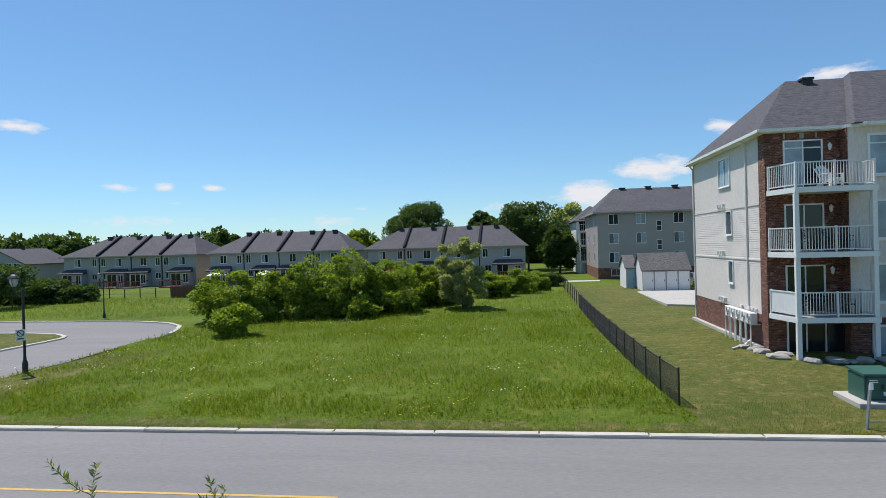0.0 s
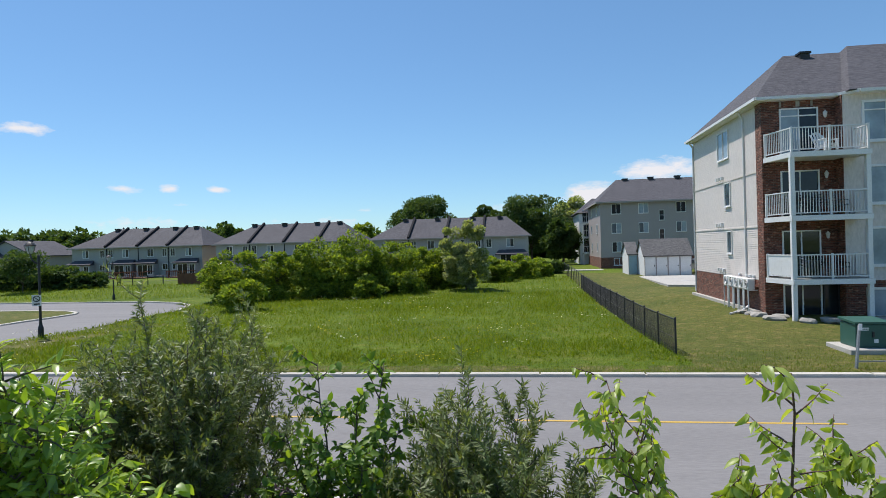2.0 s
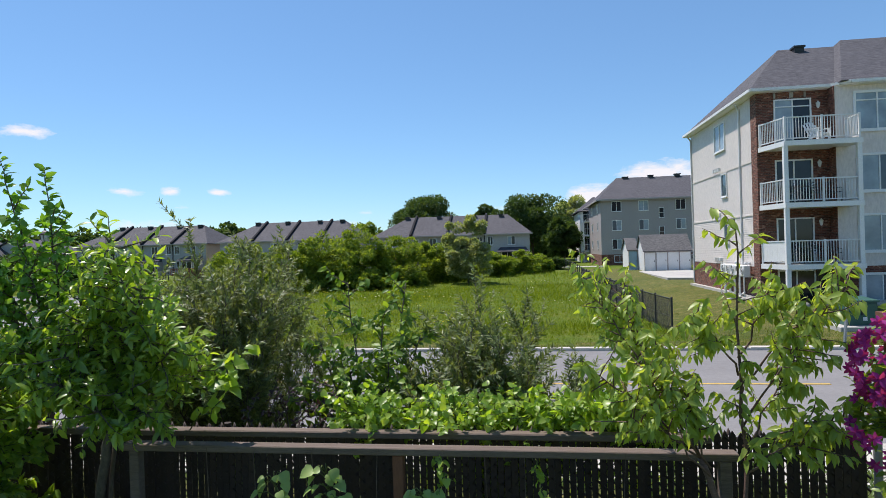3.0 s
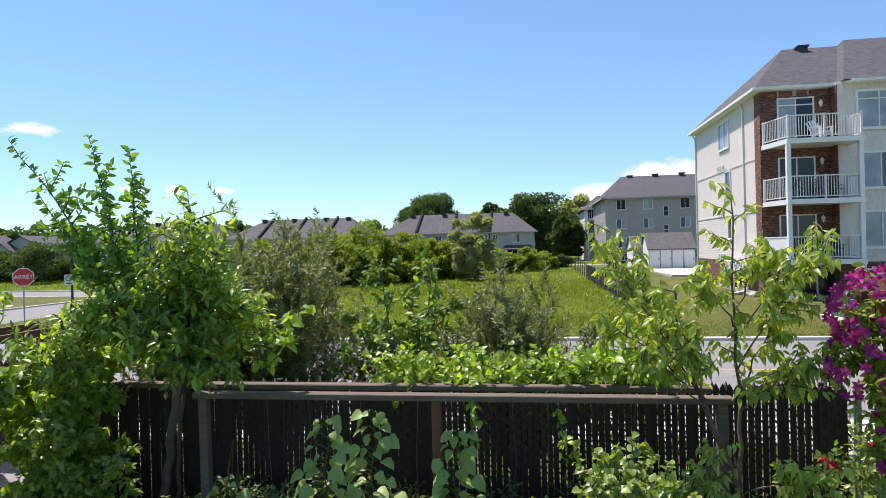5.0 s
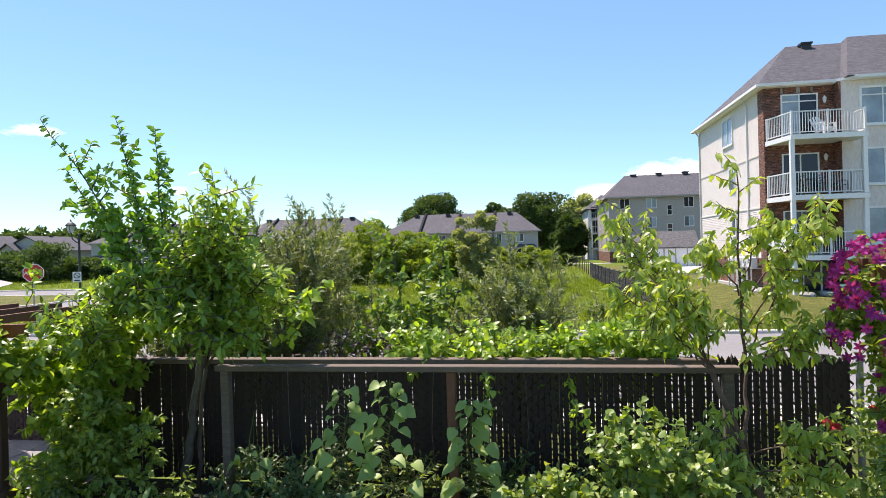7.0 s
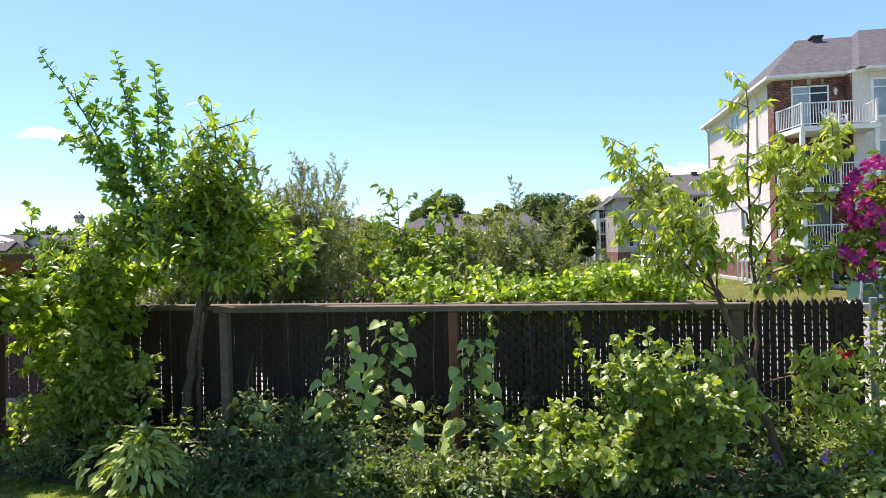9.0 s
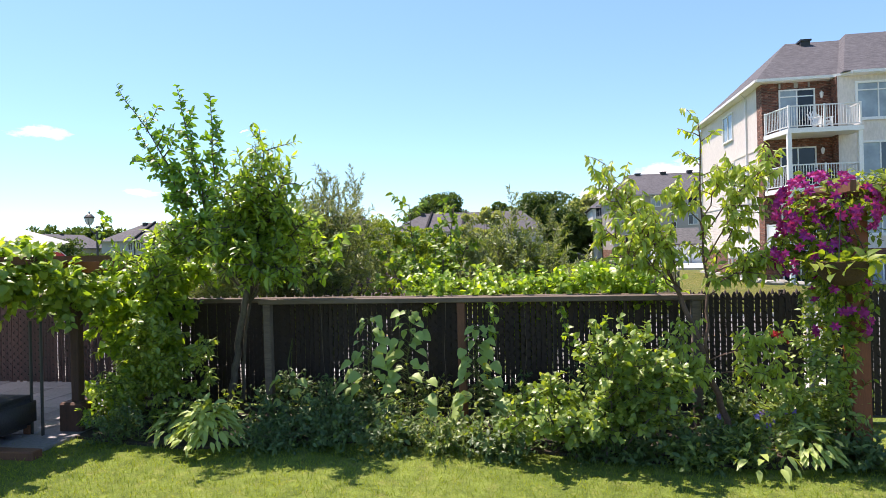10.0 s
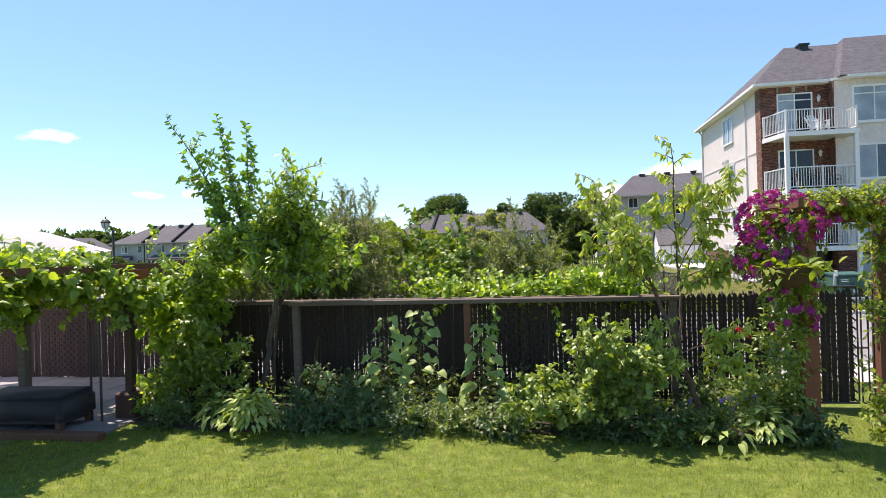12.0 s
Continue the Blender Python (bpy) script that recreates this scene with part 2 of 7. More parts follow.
def box(bm, x0, x1, y0, y1, z0, z1, m=None):
    vs = [bm.verts.new(m @ Vector(p) if m else p) for p in
          ((x0, y0, z0), (x1, y0, z0), (x1, y1, z0), (x0, y1, z0), (x0, y0, z1), (x1, y0, z1), (x1, y1, z1), (x0, y1, z1))]
    return [bm.faces.new([vs[i] for i in q]) for q in ((0, 3, 2, 1), (4, 5, 6, 7), (0, 1, 5, 4), (1, 2, 6, 5), (2, 3, 7, 6), (3, 0, 4, 7))]


def boxes(*lists, bevel=0.0):
    bm = bmesh.new()
    for b in lists:
        box(bm, *b)
    if bevel:
        bmesh.ops.bevel(bm, geom=bm.edges[:], offset=bevel, segments=1, affect="EDGES")
    return bm


def beam(bm, a, b, w, h=None, up=(0, 0, 1)):
    """A square bar from a to b."""
    a, b = Vector(a), Vector(b)
    d = (b - a).normalized()
    side = d.cross(Vector(up))
    side = side.normalized() if side.length > 1e-4 else Vector((1, 0, 0))
    top = side.cross(d).normalized()
    h = h or w
    s, t = side * w / 2, top * h / 2
    vs = [bm.verts.new(p + i * s + j * t) for p in (a, b) for i, j in ((-1, -1), (1, -1), (1, 1), (-1, 1))]
    for q in ((0, 1, 2, 3), (7, 6, 5, 4), (0, 4, 5, 1), (1, 5, 6, 2), (2, 6, 7, 3), (3, 7, 4, 0)):
        bm.faces.new([vs[i] for i in q])


def tube(bm, points, radii, sides=6, cap=True):
    rings = []
    ref = Vector((0.31, 0.17, 0.93))
    n = len(points)
    for i, p in enumerate(points):
        p = Vector(p)
        d = (Vector(points[min(i + 1, n - 1)]) - Vector(points[max(i - 1, 0)])).normalized()
        u = d.cross(ref)
        u = u.normalized() if u.length > 1e-3 else d.cross(Vector((1, 0, 0))).normalized()
        v = d.cross(u)
        r = radii[i] if isinstance(radii, (list, tuple)) else radii
        rings.append([bm.verts.new(p + r * (math.cos(k * math.tau / sides) * u + math.sin(k * math.tau / sides) * v)) for k in range(sides)])
    for a, b in zip(rings, rings[1:]):
        for k in range(sides):
            bm.faces.new((a[k], a[(k + 1) % sides], b[(k + 1) % sides], b[k]))
    if cap:
        bm.faces.new(rings[0][::-1])
        bm.faces.new(rings[-1])


def lathe(bm, profile, sides=16, at=(0, 0, 0)):
    rings = [[bm.verts.new((at[0] + r * math.cos(k * math.tau / sides), at[1] + r * math.sin(k * math.tau / sides), at[2] + z)) for k in range(sides)] for r, z in profile]
    for a, b in zip(rings, rings[1:]):
        for k in range(sides):
            bm.faces.new((a[k], a[(k + 1) % sides], b[(k + 1) % sides], b[k]))
    bm.faces.new(rings[0][::-1])
    bm.faces.new(rings[-1])


def prism(bm, outline, z0, z1):
    lo, hi = [bm.verts.new((x, y, z0)) for x, y in outline], [bm.verts.new((x, y, z1)) for x, y in outline]
    n = len(outline)
    bm.faces.new(lo[::-1])
    bm.faces.new(hi)
    for i in range(n):
        bm.faces.new((lo[i], lo[(i + 1) % n], hi[(i + 1) % n], hi[i]))


def mesh_from(name, verts, faces, material, parent=None, smooth=False):
    """A mesh from numpy arrays; faces: an (n, 3) or (n, 4) array."""
    me = bpy.data.meshes.new(name)
    verts, faces = np.asarray(verts, np.float32), np.asarray(faces, np.int32)
    n, k = faces.shape
    me.vertices.add(len(verts))
    me.vertices.foreach_set("co", verts.ravel())
    me.loops.add(n * k)
    me.loops.foreach_set("vertex_index", faces.ravel())
    me.polygons.add(n)
    me.polygons.foreach_set("loop_start", np.arange(n, dtype=np.int32) * k)
    if smooth:
        me.polygons.foreach_set("use_smooth", np.ones(n, bool))
    me.update(calc_edges=True)
    me.validate()
    me.materials.append(material)
    ob = new(name, me)
    if parent is not None:
        ob.parent = parent
    return ob


def wpart(name, bm, material, parent, label="", smooth=False):
    """A part built at its place in the world."""
    ob = obj(name, bm, material, parent, label, smooth)
    if parent.parent is None:
        ob.matrix_parent_inverse = parent.matrix_basis.inverted()
    return ob


def brick_material(name):
    """Brickwork too far off to tell the bricks apart one by one."""
    m, nt, p = bare(name)
    geo, sep, add, comb = (nt.nodes.new("ShaderNode" + k) for k in ("NewGeometry", "SeparateXYZ", "Math", "CombineXYZ"))
    nt.links.new(geo.outputs["Position"], sep.inputs[0])
    nt.links.new(sep.outputs["X"], add.inputs[0])
    nt.links.new(sep.outputs["Y"], add.inputs[1])
    nt.links.new(add.outputs[0], comb.inputs["X"])
    nt.links.new(sep.outputs["Z"], comb.inputs["Y"])
    br = nt.nodes.new("ShaderNodeTexBrick")
    nt.links.new(comb.outputs[0], br.inputs["Vector"])
    for key, v in (("Scale", 1.0), ("Brick Width", 0.2), ("Row Height", 0.072), ("Mortar Size", 0.007), ("Bias", -0.1)):
        br.inputs[key].default_value = v
    br.inputs["Color1"].default_value, br.inputs["Color2"].default_value, br.inputs["Mortar"].default_value = (0.19, 0.06, 0.038, 1), (0.05, 0.018, 0.014, 1), (0.15, 0.12, 0.10, 1)
    n = noise_node(nt, place_coord(nt), 3, 5)
    col = blend(nt, 0.8, br.outputs["Color"], ramp(nt, n, [(0.3, (0.6, 0.55, 0.5)), (0.7, (1.4, 1.3, 1.2))]), "MULTIPLY")
    pale = noise_node(nt, place_coord(nt, (5, 5, 14)), 1.0, 1)
    col = blend(nt, ramp(nt, pale, [(0.6, (0, 0, 0)), (0.66, (0.7, 0.7, 0.7))]), col, (0.36, 0.2, 0.14))
    nt.links.new(col, p.inputs["Base Color"])
    p.inputs["Roughness"].default_value = 0.88
    relief(nt, p, br.outputs["Fac"], -0.4, 0.01)
    return m


M["brickwork"] = brick_material("brickwork")

# ---- ground, road, kerbs ----
ROAD_Z, KERB_Z = -0.61, -0.525


def ease(a, b, t):
    t = min(1, max(0, (t - a) / (b - a)))
    return t * t * (3 - 2 * t)


CUL = [(-23.3, 24.2), (-23.2, 27.8), (-23.6, 33.4), (-23.4, 37.1), (-24.1, 39.2), (-25.0, 41.0), (-26.9, 42.8), (-30.1, 44.0), (-33.7, 44.4), (-41, 44.9), (-60, 45.4),
       (-60, 16.7), (-28.5, 16.7), (-25.6, 18.2), (-24.2, 20.8)]


def inside(poly, x, y):
    hit = False
    for (x0, y0), (x1, y1) in zip(poly, poly[1:] + poly[:1]):
        if (y0 > y) != (y1 > y) and x < (x1 - x0) * (y - y0) / (y1 - y0) + x0:
            hit = not hit
    return hit


def ground_z(x, y):
    if y < 7.62:
        return -0.56 * ease(2.7, 5.4, y)
    if y < 16.62:
        return -0.85
    z = -0.53 + 0.05 * noise.noise(Vector((x * 0.15, y * 0.15, 3))) * ease(17, 24, y)
    z += 0.32 * ease(20, 27, y) * ease(6.5, 10.5, x) * (1 - ease(40, 52, y))
    z += 0.25 * ease(44, 60, y)
    if inside(CUL, x, y):
        z = -0.85
    return z


def ground_sheet():
    def line(stops):
        out = []
        for (a, n), (b, _) in zip(stops, stops[1:]):
            out += list(np.linspace(a, b, n, endpoint=False))
        return out + [stops[-1][0]]
    xs = line([(-2500, 6), (-300, 12), (-62, 60), (-20, 56), (20, 30), (60, 10), (300, 6), (2500, 1)])
    ys = line([(-2500, 5), (-200, 6), (-20, 10), (2.0, 24), (7.6, 1), (7.64, 3), (16.6, 1), (16.64, 60), (50, 30), (100, 10), (300, 6), (3000, 1)])
    verts = [(x, y, ground_z(x, y)) for y in ys for x in xs]
    nx = len(xs)
    faces = [(j * nx + i, j * nx + i + 1, (j + 1) * nx + i + 1, (j + 1) * nx + i) for j in range(len(ys) - 1) for i in range(nx - 1)]
    g = mesh_from("ground", verts, faces, M["meadow"], smooth=True)
    g.data.materials.append(M["lawn_dry"])
    g.data.materials.append(M["lawn"])
    which = []
    for f in faces:
        x, y = np.mean([verts[k][0] for k in f]), np.mean([verts[k][1] for k in f])
        verge = y < 17.5 + 0.5 * noise.noise(Vector((x * 0.4, 0, 2))) or (x < -19.5 + 1.2 * noise.noise(Vector((x * 0.3, y * 0.3, 7))) and y < 30)
        which.append(2 if y < 4 else 1 if (y < 8 or (verge and y < 60) or (y < 70 and x > 4.7 - 0.004 * (y - 20))) else 0)
    g.data.polygons.foreach_set("material_index", which)
    return tagged(g, "meadow of unmown grass with mown lawns beside it", "ground", kind="structure")


ground_sheet()


def road():
    bm = bmesh.new()
    xs = np.linspace(-160, 160, 81)
    rows = [[bm.verts.new((x, y, ROAD_Z + 0.035 * (1 - ((y - 12.1) / 4.5) ** 2))) for x in xs] for y in (7.68, 9.2, 10.7, 12.1, 13.5, 15.0, 16.56)]
    for a, b in zip(rows, rows[1:]):
        for i in range(len(xs) - 1):
            bm.faces.new((a[i], a[i + 1], b[i + 1], b[i]))
    tagged(obj("road", bm, M["asphalt"], smooth=True), "grey asphalt road, worn and patched", "road", kind="structure")
    bm = boxes((-60, -4.1, 12.0, 12.1, ROAD_Z + 0.036, ROAD_Z + 0.041), (-0.3, 6.4, 11.9, 12.0, ROAD_Z + 0.036, ROAD_Z + 0.041))
    tagged(obj("centre_line", bm, M["line_paint"]), "faded yellow line along the middle of the road", "road marking", kind="structure")
    bm = bmesh.new()
    prism(bm, CUL, -0.9, ROAD_Z)
    tagged(obj("side_street", bm, M["asphalt"]), "grey asphalt street end that widens into a turning place", "road", kind="structure")


road()


def kerb_run(name, points, label, wide=0.3, top=KERB_Z, step=3.0, close=False):
    """A concrete kerb of cast lengths with open joints."""
    holder = tagged(empty(name), label, "kerb", kind="structure")
    pts = [Vector((x, y, 0)) for x, y in points]
    if close:
        pts.append(pts[0])
    for a, b in zip(pts, pts[1:]):
        n = max(1, round((b - a).length / step))
        for i in range(n):
            p, q = a.lerp(b, i / n), a.lerp(b, (i + 1) / n)
            d = (q - p).normalized()
            bm = bmesh.new()
            z = top + random.uniform(-0.006, 0.006)
            beam(bm, p + d * 0.006 + Vector((0, 0, z - 0.15)), q - d * 0.006 + Vector((0, 0, z - 0.15 + random.uniform(-0.004, 0.004))), wide, 0.3)
            bmesh.ops.bevel(bm, geom=[e for e in bm.edges if e.verts[0].co.z > z - 0.1 and e.verts[1].co.z > z - 0.1], offset=0.02, segments=2, affect="EDGES")
            part("kerb_stone", bm, M["kerb"], holder)


kerb_run("kerb_far", [(-26.5, 16.62), (60, 16.62)], "weathered concrete kerb with cracks along the meadow")
kerb_run("kerb_near", [(-40, 7.6), (40, 7.6)], "concrete kerb along the pavement")
kerb_run("kerb_turning", CUL[3:11], "pale concrete kerb round the turning place", step=2.5)
ISLE = [(-30.3, 22.0), (-30.1, 31.0), (-29.9, 33.3), (-29.9, 35.4), (-30.4, 36.3), (-31.8, 37.3), (-34.6, 37.9), (-44, 38.0)]
kerb_run("kerb_island", ISLE, "pale concrete kerb round the grass island", step=2.0)
_bm = bmesh.new()
prism(_bm, [(-44, 22.0)] + ISLE, -0.8, KERB_Z - 0.02)
tagged(obj("grass_island", _bm, M["lawn_dry"]), "mown grass island in the turning place", "lawn", kind="structure")


def pavement():
    holder = tagged(empty("pavement"), "concrete pavement of cast slabs beside the road", "pavement", kind="structure")
    for i in range(-12, 14):
        bm = boxes((i * 1.5 + 0.006, i * 1.5 + 1.494, 6.05, 7.5, -0.62, KERB_Z + random.uniform(-0.004, 0.004)), bevel=0.008)
        part("slab", bm, M["kerb"], holder)


pavement()

# ---- apartment buildings and townhouses ----


def laps(bm, m, width, z0, z1, step=0.102, gap=()):
    """Lapped siding on a wall of that width: sloping courses, each proud of the one above; gap: openings (u0, u1, z0, z1)."""
    n = max(1, round((z1 - z0) / step))
    h = (z1 - z0) / n
    for i in range(n):
        a, b = z0 + i * h, z0 + (i + 1) * h
        cuts = [(0, width)]
        for u0, u1, g0, g1 in gap:
            if b > g0 + 0.02 and a < g1 - 0.02:
                cuts = [s for c0, c1 in cuts for s in ((c0, min(c1, u0)), (max(c0, u1), c1)) if s[1] - s[0] > 0.01]
        for c0, c1 in cuts:
            v = [bm.verts.new(m @ Vector(p)) for p in ((c0, -0.022, a), (c1, -0.022, a), (c1, -0.008, b), (c0, -0.008, b), (c1, 0.0, a), (c0, 0.0, a))]
            bm.faces.new((v[0], v[1], v[2], v[3]))
            bm.faces.new((v[1], v[0], v[5], v[4]))


def wall_window(parent, m, u, z, w, h, panes=2, glass="glass", bar=False, curtain=0, frame_w=0.06, name="window", sill=True):
    """A window on a wall: white frame, mullions, panes, sill. u, z: its lower left corner on the wall m (local -y is outwards)."""
    b = bmesh.new()
    rings = []
    for d, y in ((frame_w, -0.075), (0.0, -0.075), (0.0, 0.03), (frame_w, 0.03)):
        rings.append([b.verts.new(m @ Vector(c)) for c in ((u - d, y, z - d), (u + w + d, y, z - d), (u + w + d, y, z + h + d), (u - d, y, z + h + d))])
    for r, s in zip(rings, rings[1:] + rings[:1]):
        for k in range(4):
            b.faces.new((r[k], r[(k + 1) % 4], s[(k + 1) % 4], s[k]))
    win = wpart(name, b, M["white_paint"], parent)
    for k in range(1, panes):
        c = u + w * k / panes
        b = bmesh.new()
        box(b, c - 0.025, c + 0.025, -0.06, 0.03, z, z + h, m)
        wpart("mullion", b, M["white_paint"], win)
    if bar:
        b = bmesh.new()
        box(b, u, u + w, -0.062, 0.03, z + h * bar - 0.025, z + h * bar + 0.025, m)
        wpart("transom", b, M["white_paint"], win)
    if sill:
        b = bmesh.new()
        box(b, u - frame_w - 0.03, u + w + frame_w + 0.03, -0.11, -0.005, z - frame_w - 0.04, z - frame_w + 0.002, m)
        wpart("sill", b, M["white_paint"], win)
    for k in range(panes):
        a, c = u + w * k / panes + (0.025 if k else 0), u + w * (k + 1) / panes - (0.025 if k < panes - 1 else 0)
        g = "glass_curtain_sky" if curtain and k in curtain else glass
        b = bmesh.new()
        box(b, a, c, -0.022, 0.0, z, z + h, m)
        wpart("pane", b, M[g], win)
    return win


M["flashing"] = surface("flashing", (0.02, 0.02, 0.022), (0.035, 0.035, 0.04), 2, 20, rough=0.95, bump=0, spec=0.1)
# white curtains behind glass, with a light blue sky reflection painted in
M["glass_curtain_sky"] = glass_material("glass_curtain_sky", (0.34, 0.42, 0.48), 0.08)


def hip_roof(bm, x0, x1, y0, y1, z, rx0, rx1, ry, rz, thick=0.04):
    """A hip roof: eaves at z, the ridge from rx0 to rx1 at ry, rz."""
    e = [bm.verts.new(p) for p in ((x0, y0, z), (x1, y0, z), (x1, y1, z), (x0, y1, z))]
    r = [bm.verts.new(p) for p in ((rx0, ry, rz), (rx1, ry, rz))]
    u = [bm.verts.new((v.co.x, v.co.y, z - thick)) for v in e]
    for q in ((e[0], e[1], r[1], r[0]), (e[1], e[2], r[1]), (e[2], e[3], r[0], r[1]), (e[3], e[0], r[0])):
        bm.faces.new(q)
    for i in range(4):
        bm.faces.new((u[i], u[(i + 1) % 4], e[(i + 1) % 4], e[i]))
    bm.faces.new(u[::-1])


def roof_vent(parent, x, y, z, w=0.5):
    b = bmesh.new()
    prism(b, [(x - w / 2, y - w / 2), (x + w / 2, y - w / 2), (x + w / 2, y + w / 2), (x - w / 2, y + w / 2)], z - 0.25, z + 0.1)
    lid = [(x - w * 0.62, y - w * 0.62), (x + w * 0.62, y - w * 0.62), (x + w * 0.62, y + w * 0.62), (x - w * 0.62, y + w * 0.62)]
    prism(b, lid, z + 0.1, z + 0.2)
    return wpart("roof_vent", b, M["black_metal"], parent)


def balustrade(parent, a, c, z, h=1.0, every=0.115, post=True, panel=False, joined=False):
    """A white metal balustrade from a to c over the deck at z: rails, posts and balusters."""
    a, c = Vector((*a, 0)), Vector((*c, 0))
    n = max(2, round((c - a).length / every))
    up = Vector((0, 0, 1))
    b = bmesh.new()
    beam(b, a + up * (z + h), c + up * (z + h), 0.06, 0.05)
    rail = wpart("balustrade", b, M["white_metal"], parent)
    b = bmesh.new()
    beam(b, a + up * (z + 0.1), c + up * (z + 0.1), 0.045, 0.04)
    wpart("bottom_rail", b, M["white_metal"], rail)
    for i in range(1 if joined else 0, n + 1):
        p = a.lerp(c, i / n)
        big = post and i in ((0, n // 2, n) if (c - a).length > 2.2 else (0, n))
        b = bmesh.new()
        beam(b, p + up * (z + (0 if big else 0.1)), p + up * (z + h + (0.05 if big else 0)), 0.075 if big else 0.022)
        wpart("rail_post" if big else "baluster", b, M["white_metal"], rail)
    if panel:
        b = bmesh.new()
        beam(b, a + up * (z + h / 2 + 0.06), c + up * (z + h / 2 + 0.06), 0.02, h - 0.14)
        wpart("privacy_panel", b, M["white_paint"], rail)
    return rail


def apartment_near():
    base = tagged(empty("apartment_building", (18, 33, -0.3)), "four-storey apartment building with beige siding, red brick and white balconies", "building")
    left = pose(10.6, 38.7, 0, 0, 0, -90)
    front, side_w = pose(0, 27.5, 0), 11.2
    # core and brick
    b = boxes((10.62, 40, 27.52, 38.7, -0.6, 9.3))
    wpart("wall", b, M["siding"], base)
    for q in ((10.58, 10.62, 28.2, 38.7, -0.6, 1.3), (10.56, 10.615, 27.49, 28.22, -0.6, 9.27), (10.585, 13.6, 27.486, 27.52, -0.6, 9.28)):
        wpart("brickwork", boxes(q), M["brickwork"], base, "dark red brick facing at the corner and base")
    b = boxes((10.35, 10.6, 28.0, 38.9, -0.3, -0.08))
    wpart("foundation", b, M["concrete"], base)
    # siding
    b = bmesh.new()
    openings = [(38.7 - 33.75, 38.7 - 32.05, 7.5, 8.88), (38.7 - 32.68, 38.7 - 31.9, 4.98, 6.12), (38.7 - 32.4, 38.7 - 31.82, 2.52, 3.58)]
    laps(b, left, side_w - 0.7, 1.33, 9.3, gap=openings)
    right = pose(13.62, 26.9, 0)
    wins = [(0.86, 3.46, 7.33, 8.9), (0.91, 3.46, 4.65, 6.15), (0.91, 3.46, 2.0, 3.5), (0.91, 3.46, -0.2, 0.9), (4.76, 6.96, 7.33, 8.9), (4.76, 6.96, 4.65, 6.15), (4.76, 6.96, 2.0, 3.5)]
    laps(b, right, 14.6, 1.3, 9.3, gap=wins)
    wpart("siding", b, M["siding"], base, "beige lapped vinyl siding")
    b = boxes((13.62, 30, 26.92, 27.6, -0.6, 1.3))
    wpart("brickwork", b, M["brickwork"], base)
    wpart("brickwork", boxes((13.585, 13.625, 26.86, 27.48, -0.6, 9.28)), M["brickwork"], base)
    b = boxes((13.64, 30, 26.94, 27.6, 1.3, 9.3))
    wpart("wall", b, M["siding"], base)
    b = bmesh.new()
    for z in (3.76, 6.27):
        box(b, 0, side_w - 0.7, -0.05, -0.004, z - 0.035, z + 0.035, left)
    box(b, 0.0, 0.07, -0.03, 0.0, 1.3, 9.3, left)
    box(b, side_w - 0.72, side_w - 0.66, -0.03, 0.0, 1.3, 9.3, left)
    wpart("trim", b, M["siding"], base)
    # windows of the long side
    wall_window(base, left, openings[0][0], 7.5, 1.7, 1.38, 2, "glass_curtain_sky")
    wall_window(base, left, openings[1][0], 4.98, 0.78, 1.14, 1, "glass")
    wall_window(base, left, openings[2][0], 2.52, 0.58, 1.06, 1, "glass")
    # the windows of the projecting front
    # curtain panes here also carry the painted sky reflection
    for i, (u0, u1, z0, z1) in enumerate(wins):
        wall_window(base, right, u0, z0, u1 - u0, z1 - z0, 3, "glass", bar=0.8 if z0 > 7 else False, curtain=(0, 1, 2) if i % 2 == 0 else (0, 2), frame_w=0.1)
    # brick lintel with keystone over the upper door
    for u in (11.32, 12.0, 12.62):
        wpart("lintel_stone", boxes((u, u + (0.16 if u == 12.0 else 0.08), 27.44, 27.48, 9.0, 9.25)), M["stone"], base)
    # roofs and gutters
    b = bmesh.new()
    hip_roof(b, 10.22, 40.0, 27.12, 39.05, 9.42, 13.8, 36.0, 33.2, 12.85)
    wpart("roof", b, M["shingle"], base, "dark grey asphalt shingle hip roof")
    b = bmesh.new()
    hip_roof(b, 13.75, 41.0, 26.5, 39.4, 9.43, 16.85, 38, 33.0, 13.1)
    wpart("roof", b, M["shingle"], base)
    b = bmesh.new()
    ring = [(10.2, 39.05), (10.2, 27.1), (13.55, 27.1), (14.15, 26.48), (41, 26.48)]
    for (xa, ya), (xb, yb) in zip(ring, ring[1:]):
        beam(b, (xa, ya, 9.36), (xb, yb, 9.36), 0.12, 0.13)
    wpart("gutter", b, M["white_metal"], base)
    b = bmesh.new()
    prism(b, [(10.25, 39.0), (10.25, 27.15), (13.55, 27.15), (14.18, 26.52), (40.9, 26.52), (40.9, 39.0)], 9.27, 9.31)
    wpart("soffit", b, M["white_paint"], base)
    for y, z0, z1 in ((29.72, 1.45, 9.0), (38.62, 0.0, 9.0)):
        b = bmesh.new()
        beam(b, (10.53, y, z0), (10.53, y, z1), 0.075, 0.06)
        beam(b, (10.53, y, z1), (10.24, y - 0.25, 9.28), 0.07)
        wpart("downspout", b, M["white_metal"], base)
    b = bmesh.new()
    tube(b, [(10.5, 29.4, 0.02), (10.1, 28.9, -0.12), (9.3, 28.3, -0.22)], 0.05, 8)
    wpart("drain_pipe", b, M["white_metal"], base)
    roof_vent(base, 14.6, 32.7, 12.62, 0.46)
    roof_vent(base, 19.4, 32.6, 12.95, 0.46)
